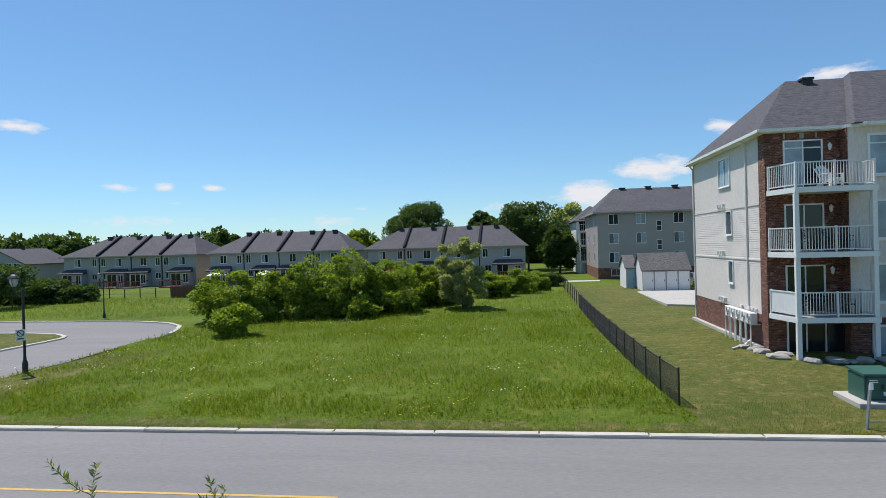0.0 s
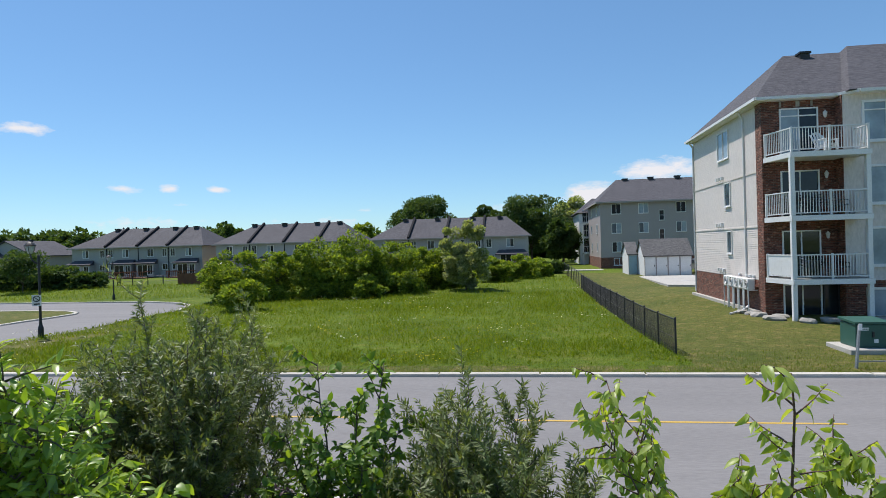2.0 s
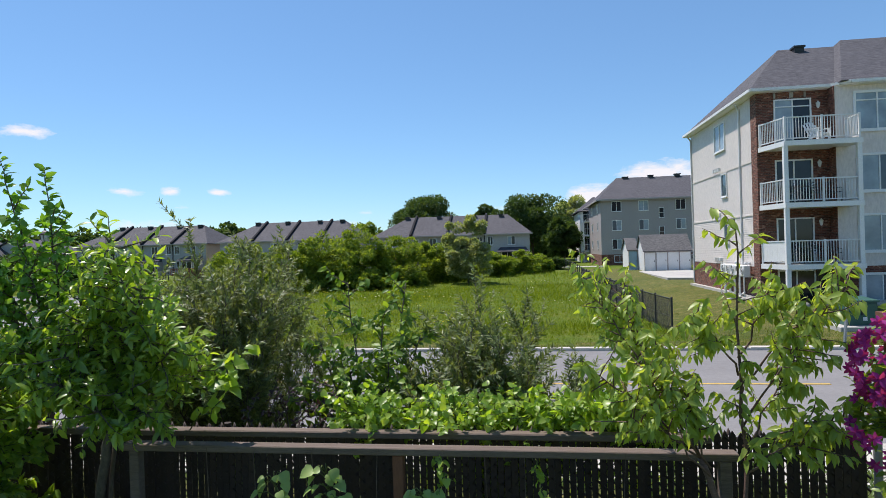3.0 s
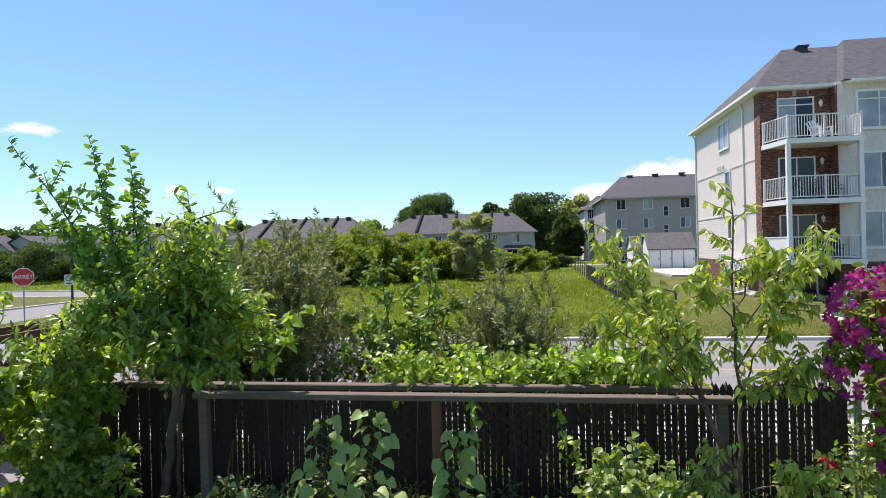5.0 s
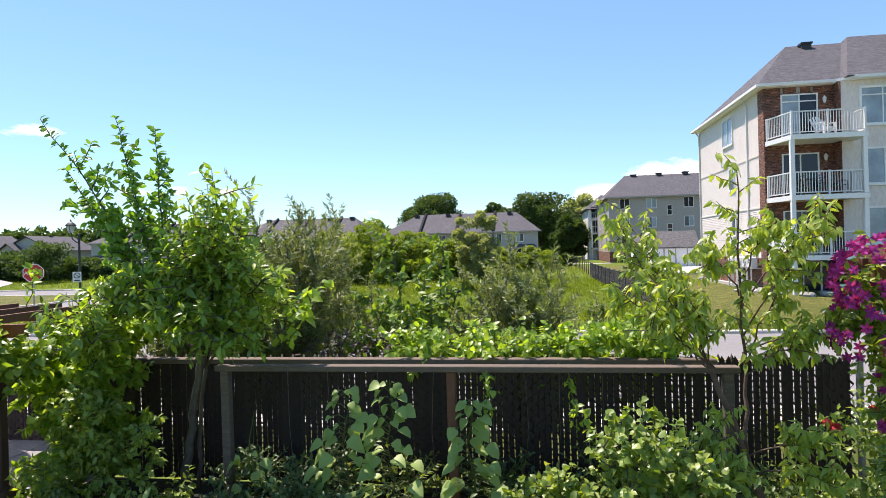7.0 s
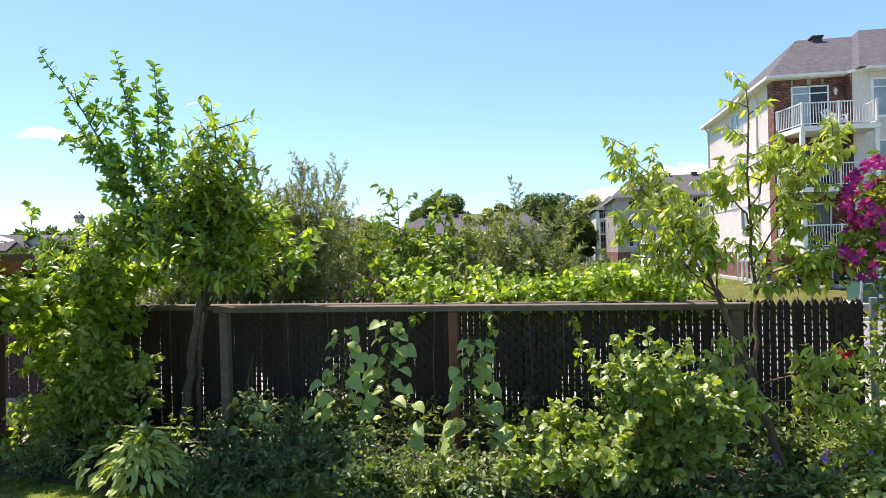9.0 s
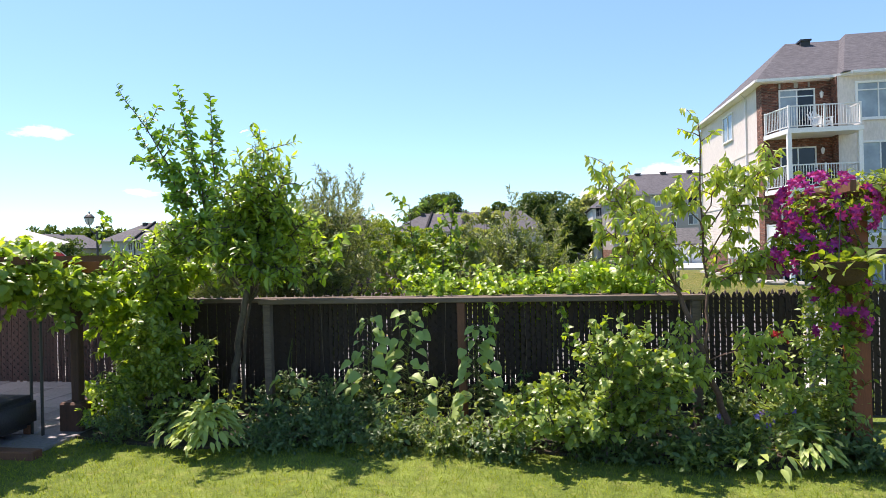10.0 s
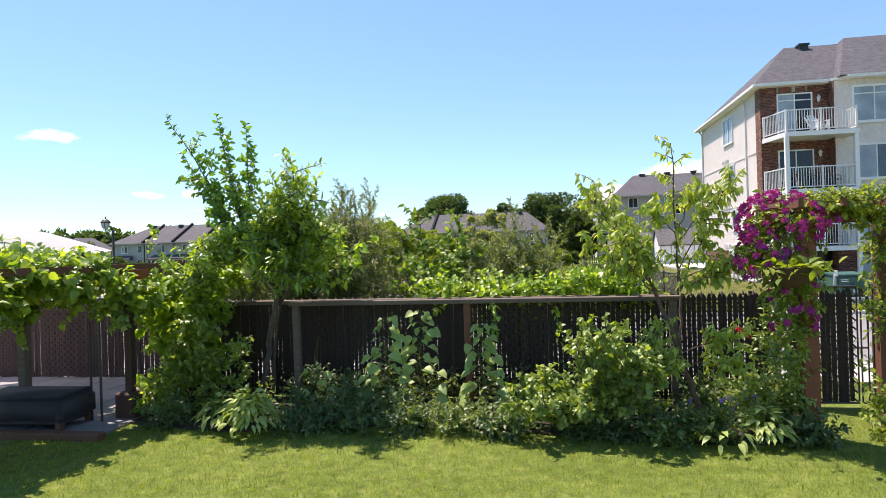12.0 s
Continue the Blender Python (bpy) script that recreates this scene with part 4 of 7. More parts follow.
# ---- plants: leaves and stems ----
LEAF = {
    "willow": leaf_material("willow_leaf", (0.085, 0.125, 0.05), (0.175, 0.225, 0.095), (0.28, 0.325, 0.16), 0.42),
    "plum": leaf_material("plum_leaf", (0.078, 0.18, 0.03), (0.15, 0.315, 0.052), (0.25, 0.43, 0.08), 0.48, rough=0.36, gloss=0.6),
    "cherry": leaf_material("cherry_leaf", (0.19, 0.28, 0.05), (0.33, 0.43, 0.09), (0.46, 0.53, 0.16), 0.5, rough=0.4, gloss=0.5),
    "vine": leaf_material("vine_leaf", (0.125, 0.235, 0.036), (0.28, 0.425, 0.065), (0.50, 0.63, 0.12), 0.52, rough=0.38, gloss=0.6),
    "peach": leaf_material("peach_leaf", (0.11, 0.20, 0.035), (0.25, 0.39, 0.065), (0.47, 0.59, 0.12), 0.5, rough=0.34, gloss=0.7),
    "grape": leaf_material("grape_leaf", (0.11, 0.205, 0.04), (0.24, 0.365, 0.07), (0.44, 0.55, 0.12), 0.48, rough=0.36, gloss=0.7),
    "ash": leaf_material("ash_leaf", (0.075, 0.16, 0.03), (0.155, 0.265, 0.045), (0.31, 0.42, 0.08), 0.48),
    "currant": leaf_material("currant_leaf", (0.105, 0.18, 0.04), (0.235, 0.335, 0.07), (0.41, 0.49, 0.13), 0.42, rough=0.40, gloss=0.6),
    "marrow": leaf_material("marrow_leaf", (0.16, 0.26, 0.07), (0.33, 0.45, 0.14), (0.50, 0.60, 0.25), 0.35, rough=0.5),
    # darker copy of the herb leaf, with shade put into its colour
    "herb_shaded": leaf_material("herb_shaded_leaf", (0.04, 0.085, 0.03), (0.085, 0.15, 0.05), (0.17, 0.25, 0.09), 0.35, rough=0.45),
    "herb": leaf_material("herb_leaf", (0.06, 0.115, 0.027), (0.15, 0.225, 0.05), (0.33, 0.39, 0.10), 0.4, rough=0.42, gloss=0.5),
    "hosta": leaf_material("hosta_leaf", (0.18, 0.27, 0.07), (0.36, 0.45, 0.13), (0.60, 0.65, 0.32), 0.35),
    "far": leaf_material("far_leaf", (0.036, 0.075, 0.026), (0.072, 0.125, 0.045), (0.115, 0.165, 0.065), 0.34, rough=0.7, gloss=0.2),
    "thicket": leaf_material("thicket_leaf", (0.075, 0.135, 0.022), (0.20, 0.285, 0.042), (0.38, 0.45, 0.075), 0.42, rough=0.6, gloss=0.25),
    "grey_tree": leaf_material("grey_leaf", (0.16, 0.205, 0.115), (0.29, 0.34, 0.20), (0.41, 0.45, 0.30), 0.45, rough=0.6),
    "purple": leaf_material("purple_leaf", (0.025, 0.014, 0.018), (0.055, 0.026, 0.03), (0.09, 0.04, 0.04), 0.2),
    "clematis": leaf_material("clematis_leaf", (0.10, 0.17, 0.03), (0.23, 0.31, 0.055), (0.45, 0.50, 0.10), 0.48),
    "dry_blade": leaf_material("dry_blade", (0.11, 0.14, 0.035), (0.17, 0.185, 0.06), (0.25, 0.235, 0.11), 0.35, rough=0.7, gloss=0.2),
    "blade": leaf_material("grass_blade", (0.080, 0.135, 0.010), (0.140, 0.202, 0.017), (0.225, 0.255, 0.038), 0.5, rough=0.7, gloss=0.2),
    "blade_lawn": leaf_material("lawn_blade", (0.13, 0.20, 0.028), (0.225, 0.295, 0.048), (0.34, 0.385, 0.085), 0.45, rough=0.7, gloss=0.2),
    "bloom": leaf_material("clematis_bloom", (0.16, 0.010, 0.13), (0.38, 0.022, 0.27), (0.62, 0.06, 0.42), 0.35, rough=0.6),
    "white_bloom": leaf_material("white_bloom", (0.62, 0.62, 0.55), (0.75, 0.75, 0.70), (0.8, 0.8, 0.78), 0.2, rough=0.8),
    "yellow_bloom": leaf_material("yellow_bloom", (0.5, 0.42, 0.02), (0.62, 0.52, 0.03), (0.7, 0.6, 0.05), 0.2, rough=0.8),
    "red_bloom": leaf_material("red_bloom", (0.28, 0.01, 0.015), (0.42, 0.02, 0.03), (0.5, 0.04, 0.05), 0.2, rough=0.7),
    "blue_bloom": leaf_material("blue_bloom", (0.12, 0.08, 0.34), (0.2, 0.14, 0.48), (0.3, 0.22, 0.6), 0.2, rough=0.7),
}
# outlines: rows of (along, half width) for a leaf of unit length
SHAPES = {
    "lance": [(0.0, 0.02), (0.4, 0.115), (1.0, 0.0)],
    "broad": [(0.0, 0.12), (0.06, 0.36), (0.3, 0.50), (0.52, 0.40), (0.7, 0.34), (0.88, 0.15), (1.0, 0.0)],
    "oval": [(0.0, 0.03), (0.28, 0.25), (0.66, 0.22), (1.0, 0.0)],
    "hosta": [(0.0, 0.06), (0.3, 0.23), (0.65, 0.19), (1.0, 0.0)],
    "heart": [(0.0, 0.22), (0.22, 0.44), (0.6, 0.34), (1.0, 0.0)],
    "long": [(0.0, 0.03), (0.3, 0.17), (0.68, 0.15), (1.0, 0.0)],
    "cherry": [(0.0, 0.03), (0.3, 0.19), (0.66, 0.15), (1.0, 0.0)],
    "far": [(0.0, 0.16), (0.45, 0.34), (1.0, 0.0)],
    "straw": [(0.0, 0.045), (0.5, 0.04), (1.0, 0.0)],
    "blade": [(0.0, 0.03), (0.35, 0.028), (0.7, 0.02), (1.0, 0.0)],
}


def unit(v):
    return v / np.maximum(np.linalg.norm(v, axis=-1, keepdims=True), 1e-9)


def leaves(name, at, along, size, shape, material, parent=None, face=(0, 0, 1), fold=0.16, droop=0.25, twist=0.5, seed=1):
    """Many leaves in one mesh: at, along (n, 3) and size (n). Each has two halves folded at the midrib and a bent tip."""
    rng = np.random.default_rng(seed)
    at, along, size = np.asarray(at, float), unit(np.asarray(along, float)), np.asarray(size, float)
    n = len(at)
    up = np.asarray(face, float) + rng.normal(0, twist, (n, 3))
    side = unit(np.cross(along, up))
    nor = np.cross(side, along)
    rows = SHAPES[shape]
    verts = []
    for s, w in rows[:-1]:
        mid = at + size[:, None] * (along * s - nor * droop * s * s)
        for k in (-1, 0, 1):
            verts.append(mid + size[:, None] * (side * w * k + nor * (abs(k) * w * fold * 2)))
    verts.append(at + size[:, None] * (along - nor * droop))
    V = np.stack(verts, 1)
    per = V.shape[1]
    quads = []
    for r in range(len(rows) - 2):
        b = 3 * r
        quads += [(b, b + 1, b + 4, b + 3), (b + 1, b + 2, b + 5, b + 4)]
    b = 3 * (len(rows) - 2)
    quads += [(b, b + 1, per - 1, per - 1), (b + 1, b + 2, per - 1, per - 1)]
    tris = []
    for q in quads:
        tris.append(q[:3])
        if q[2] != q[3]:
            tris.append((q[0], q[2], q[3]))
    T = (np.array(tris)[None] + (np.arange(n) * per)[:, None, None]).reshape(-1, 3)
    return mesh_from(name, V.reshape(-1, 3), T, material, parent)


class Stems:
    """Collects tapering stems as square-to-six-sided tubes for one mesh."""

    def __init__(self):
        self.bm = bmesh.new()

    def add(self, points, r0, r1, sides=5):
        n = len(points)
        tube(self.bm, points, [r0 + (r1 - r0) * i / (n - 1) for i in range(n)], sides)

    def done(self, name, material, parent):
        return part(name, self.bm, material, parent, smooth=True)


def limb(rng, a, d, length, bend, steps=5, rise=0.0):
    """Points of a wandering shoot from a along d."""
    pts, p, d = [np.array(a, float)], np.array(a, float), np.array(d, float) / np.linalg.norm(d)
    for _ in range(steps):
        d = d + rng.normal(0, bend, 3) + np.array([0, 0, rise])
        d /= np.linalg.norm(d)
        p = p + d * length / steps
        pts.append(p.copy())
    return pts


def along_path(pts, n, rng, start=0.0):
    """n places on a path with the direction there."""
    pts = np.array(pts)
    t = start + (1 - start) * (np.arange(n) + rng.uniform(0, 1, n)) / n
    k = np.clip((t * (len(pts) - 1)).astype(int), 0, len(pts) - 2)
    f = (t * (len(pts) - 1) - k)[:, None]
    return pts[k] * (1 - f) + pts[k + 1] * f, unit(pts[k + 1] - pts[k])


def side_leaves(rng, pts, n, size, spread=1.0, start=0.1, down=0.0):
    """Leaves set round a shoot: places, directions, sizes."""
    p, d = along_path(pts, n, rng, start)
    out = rng.normal(0, 1, (n, 3))
    out = unit(out - d * np.sum(out * d, 1, keepdims=True))
    w = unit(out * spread + d * 0.55 + np.array([0, 0, -down]))
    return p, w, size * rng.uniform(0.6, 1.2, n)


def blob_points(rng, n, centre, radii, inner=0.55, low=-0.75):
    """Places in the outer shell of an ellipsoid, with the way outwards."""
    d = unit(rng.normal(0, 1, (n * 2, 3)))
    d = d[d[:, 2] > low][:n]
    r = rng.uniform(inner, 1, len(d)) ** 0.6
    return np.asarray(centre) + d * r[:, None] * np.asarray(radii), d


def far_tree(name, at, height, wide, leaf, label, seed, clumps=26, per=260, size=0.5, trunk=0.3, low=0.18, shape="oval", clump=0.30, tall=1.0):
    """A tree or bush: trunk, limbs to the clumps, and a crown of many leaves gathered in uneven clumps with gaps."""
    rng = np.random.default_rng(seed)
    base = tagged(empty(name, at), label, "bush" if "bush" in name else "tree")
    st = Stems()
    top = height * (0.55 if low < 0.3 else 0.7)
    trunk_pts = limb(rng, (0, 0, -0.2), (0, 0, 1), top, 0.05)
    st.add(trunk_pts, trunk * 0.5, trunk * 0.18, 7)
    P, D, S = [], [], []
    mid, rad = height * (low + 1) / 2, np.array([wide / 2, wide / 2, height * (1 - low) / 2])
    for i in range(clumps):
        d = unit(rng.normal(0, 1, 3))
        r = rng.uniform(0.25, 0.95) if i > clumps * 0.5 else rng.uniform(0.7, 1.08)
        c = np.array([0, 0, mid]) + d * r * rad * (1 - clump * 0.55)
        cr = clump * rng.uniform(0.65, 1.25) * np.array([wide * 0.5, wide * 0.5, min(height, wide) * 0.42 * tall])
        p, w = blob_points(rng, per, c, cr, 0.35, -0.9)
        P.append(p), D.append(unit(w + rng.normal(0, 0.5, w.shape) + np.array([0, 0, 0.15]))), S.append(size * rng.uniform(0.55, 1.25, len(p)))
        if i % 2 == 0:
            a = np.array(trunk_pts[min(len(trunk_pts) - 1, 2 + i % 4)])
            st.add([a, (a + c) / 2 + rng.normal(0, 0.05 * wide, 3), c], trunk * 0.16, trunk * 0.05, 4)
    st.done("trunk", M["bark"], base)
    leaves("crown", np.concatenate(P), np.concatenate(D), np.concatenate(S), shape, LEAF[leaf], base, droop=0.2, twist=0.6, seed=seed)
    return base

# ---- far vegetation ----
BUSHES = [(-22.4, 42.5, 4.5, 5.0, "thicket"), (-19.4, 44.0, 3.9, 4.6, "thicket"), (-16.6, 45.5, 4.7, 5.0, "thicket"), (-13.9, 46.0, 5.5, 6.0, "thicket"), (-11.0, 48.0, 4.9, 5.4, "thicket"),
          (-9.4, 52.0, 4.0, 4.6, "thicket"), (-7.4, 53.5, 3.8, 4.2, "thicket"), (-3.1, 58.0, 2.7, 4.2, "thicket"), (-0.6, 62.0, 2.9, 4.6, "thicket"), (1.4, 66.0, 2.4, 4.0, "thicket"),
          (2.9, 70.5, 2.0, 3.6, "far"), (-12.3, 44.2, 1.7, 3.4, "thicket"), (-9.8, 48.0, 1.3, 3.2, "thicket"), (-15.4, 44.6, 1.5, 3.0, "thicket"), (-6.6, 52.5, 1.4, 3.0, "thicket")]
for _i, (_x, _y, _h, _w, _l) in enumerate(BUSHES):
    far_tree("thicket_bush", (_x, _y, -0.65), _h, _w, _l, "dense bright green bush of the thicket behind the meadow", 100 + _i, clumps=int(20 + 9 * _w), per=200, size=0.19, low=-0.12, trunk=0.12, shape="far", clump=0.21)
far_tree("round_bush", (-18.1, 35.6, -0.6), 2.3, 2.9, "thicket", "single rounded green bush in the meadow", 131, clumps=34, per=240, size=0.2, low=-0.05, trunk=0.1, shape="far", clump=0.32)
far_tree("poplar_tree", (-5.05, 49.6, -0.6), 6.3, 4.4, "grey_tree", "young poplar with grey-green foliage beside the thicket", 132, clumps=60, per=260, size=0.2, low=-0.02, trunk=0.16, shape="far", clump=0.24)
TREES = [(-20.0, 119, 14.6, 14.0, "far", "large dark maple with a broad round crown behind the terraces"), (-8.4, 126, 12.6, 7.0, "far", "dark round maple standing behind the terraces"),
         (1.0, 113, 13.8, 13.5, "far", "tall spreading maple between the terraces and the apartments"), (9.5, 122, 13.2, 12.0, "grey_tree", "tall pale green tree behind the apartments"),
         (5.9, 100, 7.8, 6.6, "far", "smaller dark green tree near the apartments"), (-33.5, 124, 9.0, 8.0, "thicket", "bright green tree top behind the terraces"), (-3.8, 112, 9.5, 8.0, "far", "dark tree beside the terraces"),
         (-73.0, 103, 9.0, 11.0, "purple", "dark purple-leaved tree behind the houses"), (-63.0, 122, 9.6, 8.0, "far", "round tree behind the terraces"), (-52.0, 126, 9.4, 7.0, "thicket", "bright tree behind the terraces")]
for _i, (_x, _y, _h, _w, _l, _t) in enumerate(TREES):
    far_tree("maple_tree", (_x, _y, -0.6), _h, _w, _l, _t, 160 + _i, clumps=60, per=380, size=0.42, low=0.14, trunk=0.45, shape="far", clump=0.27)
for _i, (_x, _y, _h, _w) in enumerate(((-60, 58.5, 4.2, 7.0), (-55.5, 59, 3.2, 6.5), (-51.5, 59.5, 2.9, 6.0), (-48.3, 60, 2.2, 4.8))):
    far_tree("hedge_bush", (_x, _y, -0.7), _h, _w, "far", "dark green bush at the edge of the turning place", 180 + _i, clumps=34, per=200, size=0.3, low=-0.05, trunk=0.14, shape="far", clump=0.33)
far_tree("ash_tree", (-51.5, 55.0, -0.7), 5.0, 5.2, "far", "small dark green street tree beside the turning place", 186, clumps=30, per=120, size=0.26, low=0.3, trunk=0.12, shape="far", clump=0.3)


def woods():
    """The belt of trees that closes the horizon: three trees, repeated."""
    protos = [far_tree("horizon_tree", (-130, 150, -1), h, w, l, "distant tree in the belt of woods on the horizon", 190 + i, clumps=30, per=130, size=1.0, low=0.05, trunk=0.5, shape="far", clump=0.3)
              for i, (h, w, l) in enumerate(((11.0, 12, "far"), (10.0, 13, "far"), (12.0, 11, "far")))]
    rng = random.Random(4)
    for p in protos:
        tagged(p, group="woods on the horizon")
    for k in range(46):
        x = -190 + k * 5.6 + rng.uniform(-1.5, 1.5)
        y = 150 + rng.uniform(-8, 14) + max(0, -x - 90) * -0.25
        copy_thing(protos[k % 3], pose(x, y, -1.2 + rng.uniform(-0.8, 0.4) - (1.5 if x > -70 else 0), 0, 0, rng.uniform(0, 360)))
    for k in range(14):
        copy_thing(protos[k % 3], pose(24 + k * 9, 130 + rng.uniform(0, 20), -1, 0, 0, rng.uniform(0, 360)))


woods()


def garden_umbrella(x, y, z, cloth, label):
    """A small open umbrella in a far garden."""
    base = tagged(empty("garden_umbrella", (x, y, z)), label, "umbrella", "far garden umbrellas")
    b = bmesh.new()
    top = b.verts.new((0, 0, 2.5))
    rim = [b.verts.new((1.45 * math.cos(k * math.tau / 8), 1.45 * math.sin(k * math.tau / 8), 1.95)) for k in range(8)]
    low = [b.verts.new(v.co - Vector((0, 0, 0.12))) for v in rim]
    for k in range(8):
        b.faces.new((top, rim[k], rim[(k + 1) % 8]))
        b.faces.new((rim[k], low[k], low[(k + 1) % 8], rim[(k + 1) % 8]))
    part("canopy", b, cloth, base)
    b = bmesh.new()
    tube(b, [(0, 0, 0), (0, 0, 2.5)], 0.03, 6)
    part("pole", b, M["white_metal"], base)


garden_umbrella(-44.0, 82.5, -0.6, M["white_paint"], "open white umbrella on a deck behind the terraces")
garden_umbrella(-36.5, 82.5, -0.6, M["white_paint"], "open white umbrella on a deck behind the terraces")
garden_umbrella(-17.6, 82.0, -0.6, surface("red_cloth", (0.4, 0.03, 0.03), (0.55, 0.05, 0.04), 3, 30, rough=0.9), "open red umbrella on a deck behind the thicket")


def meadow_growth():
    rng = np.random.default_rng(8)
    n = 90000
    u = rng.uniform(0, 1, n) ** 1.7
    y = 16.75 + u * 30
    x = rng.uniform(-23.2, 5.0, n) * np.where(y < 24, 1, 1)
    lump = np.array([noise.noise(Vector((a * 0.35, b * 0.35, 0))) + 0.6 * noise.noise(Vector((a * 1.3, b * 1.3, 5))) for a, b in zip(x, y)])
    edge = np.array([4.95 - 0.06 * min(10, max(0, b - 20)) for b in y])
    keep = (lump > -0.5) & (x < edge) & (y > 17.75 + 0.15 * np.sin(x * 1.7)) & ~np.array([inside(CUL, a, b) for a, b in zip(x, y)])
    x, y, lump = x[keep], y[keep], lump[keep]
    z = np.array([ground_z(a, b) for a, b in zip(x, y)])
    at = np.stack([x, y, z - 0.02], 1)
    way = unit(rng.normal(0, 0.38, at.shape) + np.array([0.05, -0.05, 1]))
    size = (0.13 + 0.13 * np.clip(lump + 0.3, 0, 1)) * rng.uniform(0.6, 1.3, len(x)) * np.clip((y - 16.4) / 2.5, 0.35, 1)
    o = leaves("meadow_grass", at, way, size, "straw", LEAF["blade"], face=(0, 0, 1), twist=1.0, droop=0.25, seed=9)
    tagged(o, "tall unmown meadow grass and weeds in the field", "grass", kind="stuff")
    # coarse tufts towards the thicket and round the turning place
    n = 34000
    xf, yf = rng.uniform(-62, 4.4, n), rng.uniform(33, 64, n)
    ok = ~np.array([inside(CUL, a, b) for a, b in zip(xf, yf)]) & ((yf > 46) | (xf > -23.5))
    xf, yf = xf[ok], yf[ok]
    far = np.stack([xf, yf, [ground_z(a, b) - 0.02 for a, b in zip(xf, yf)]], 1)
    o = leaves("field_tufts", far, unit(rng.normal(0, 0.4, far.shape) + np.array([0, 0, 1])), rng.uniform(0.14, 0.4, len(xf)), "straw", LEAF["blade"], twist=1.0, droop=0.3, seed=19)
    tagged(o, "coarse grass tufts in the far part of the meadow", "grass", kind="stuff")
    # broad-leaved weeds
    k = rng.choice(len(x), 9000)
    o = leaves("meadow_weeds", at[k] + np.array([0, 0, 0.06]), unit(rng.normal(0, 0.7, (9000, 3)) + np.array([0, 0, 0.6])), rng.uniform(0.05, 0.12, 9000), "far", LEAF["blade"], droop=0.2, seed=10)
    tagged(o, "low broad-leaved weeds in the meadow", "weeds", kind="stuff")
    for name, mat, count, size, low, label in (("white_flowers", "white_bloom", 300, 0.04, 0.3, "scattered white daisies and umbels in the meadow"), ("yellow_flowers", "yellow_bloom", 330, 0.035, 0.2, "small yellow flowers in patches of the meadow")):
        c = rng.choice(len(x), count // 9)
        k = np.repeat(c, 9)
        p = at[k] + rng.normal(0, 0.5, (len(k), 3)) * np.array([1, 0.8, 0])
        p = p[(p[:, 1] > 17.2) & (p[:, 0] < 4.2)]
        p[:, 2] = -0.55 + low + rng.uniform(0, 0.12, len(p))
        q = np.repeat(p, 5, 0)
        way = unit(rng.normal(0, 1, (len(q), 3)) * np.array([1, 1, 0.25]))
        o = leaves(name, q, way, size * rng.uniform(0.7, 1.5, len(q)), "far", LEAF[mat], droop=0.0, twist=0.3, seed=11)
        tagged(o, label, "flowers", kind="stuff")
    n = 26000
    x, y = rng.uniform(4.6, 16, n), 17 + rng.uniform(0, 1, n) ** 1.4 * 22
    keep = ~((x > 10) & (y > 25.2)) & ~((x > 10) & (x < 11.8) & (y > 19.3) & (y < 21.1))
    x, y = x[keep], y[keep]
    at = np.stack([x, y, [ground_z(a, b) - 0.01 for a, b in zip(x, y)]], 1)
    o = leaves("mown_grass", at, unit(rng.normal(0, 0.5, at.shape) + np.array([0, 0, 1])), rng.uniform(0.04, 0.09, len(x)), "straw", LEAF["dry_blade"], twist=1.0, seed=13)
    tagged(o, "short dry mown grass round the apartments", "grass", kind="stuff")
    # verge along the far kerb and the mown side
    n = 15000
    x = rng.uniform(-22, 14, n)
    y = 16.72 + rng.uniform(0, 1, n) ** 1.5 * 3.5
    at = np.stack([x, y, [ground_z(a, b) - 0.01 for a, b in zip(x, y)]], 1)
    o = leaves("verge_grass", at, unit(rng.normal(0, 0.45, at.shape) + np.array([0, 0, 1])), rng.uniform(0.05, 0.12, n), "straw", LEAF["blade"], face=(0, -1, 0.2), seed=12)
    tagged(o, "short grass growing over the kerb of the meadow", "grass", kind="stuff")


meadow_growth()

# ---- street furniture and fences beyond the road ----


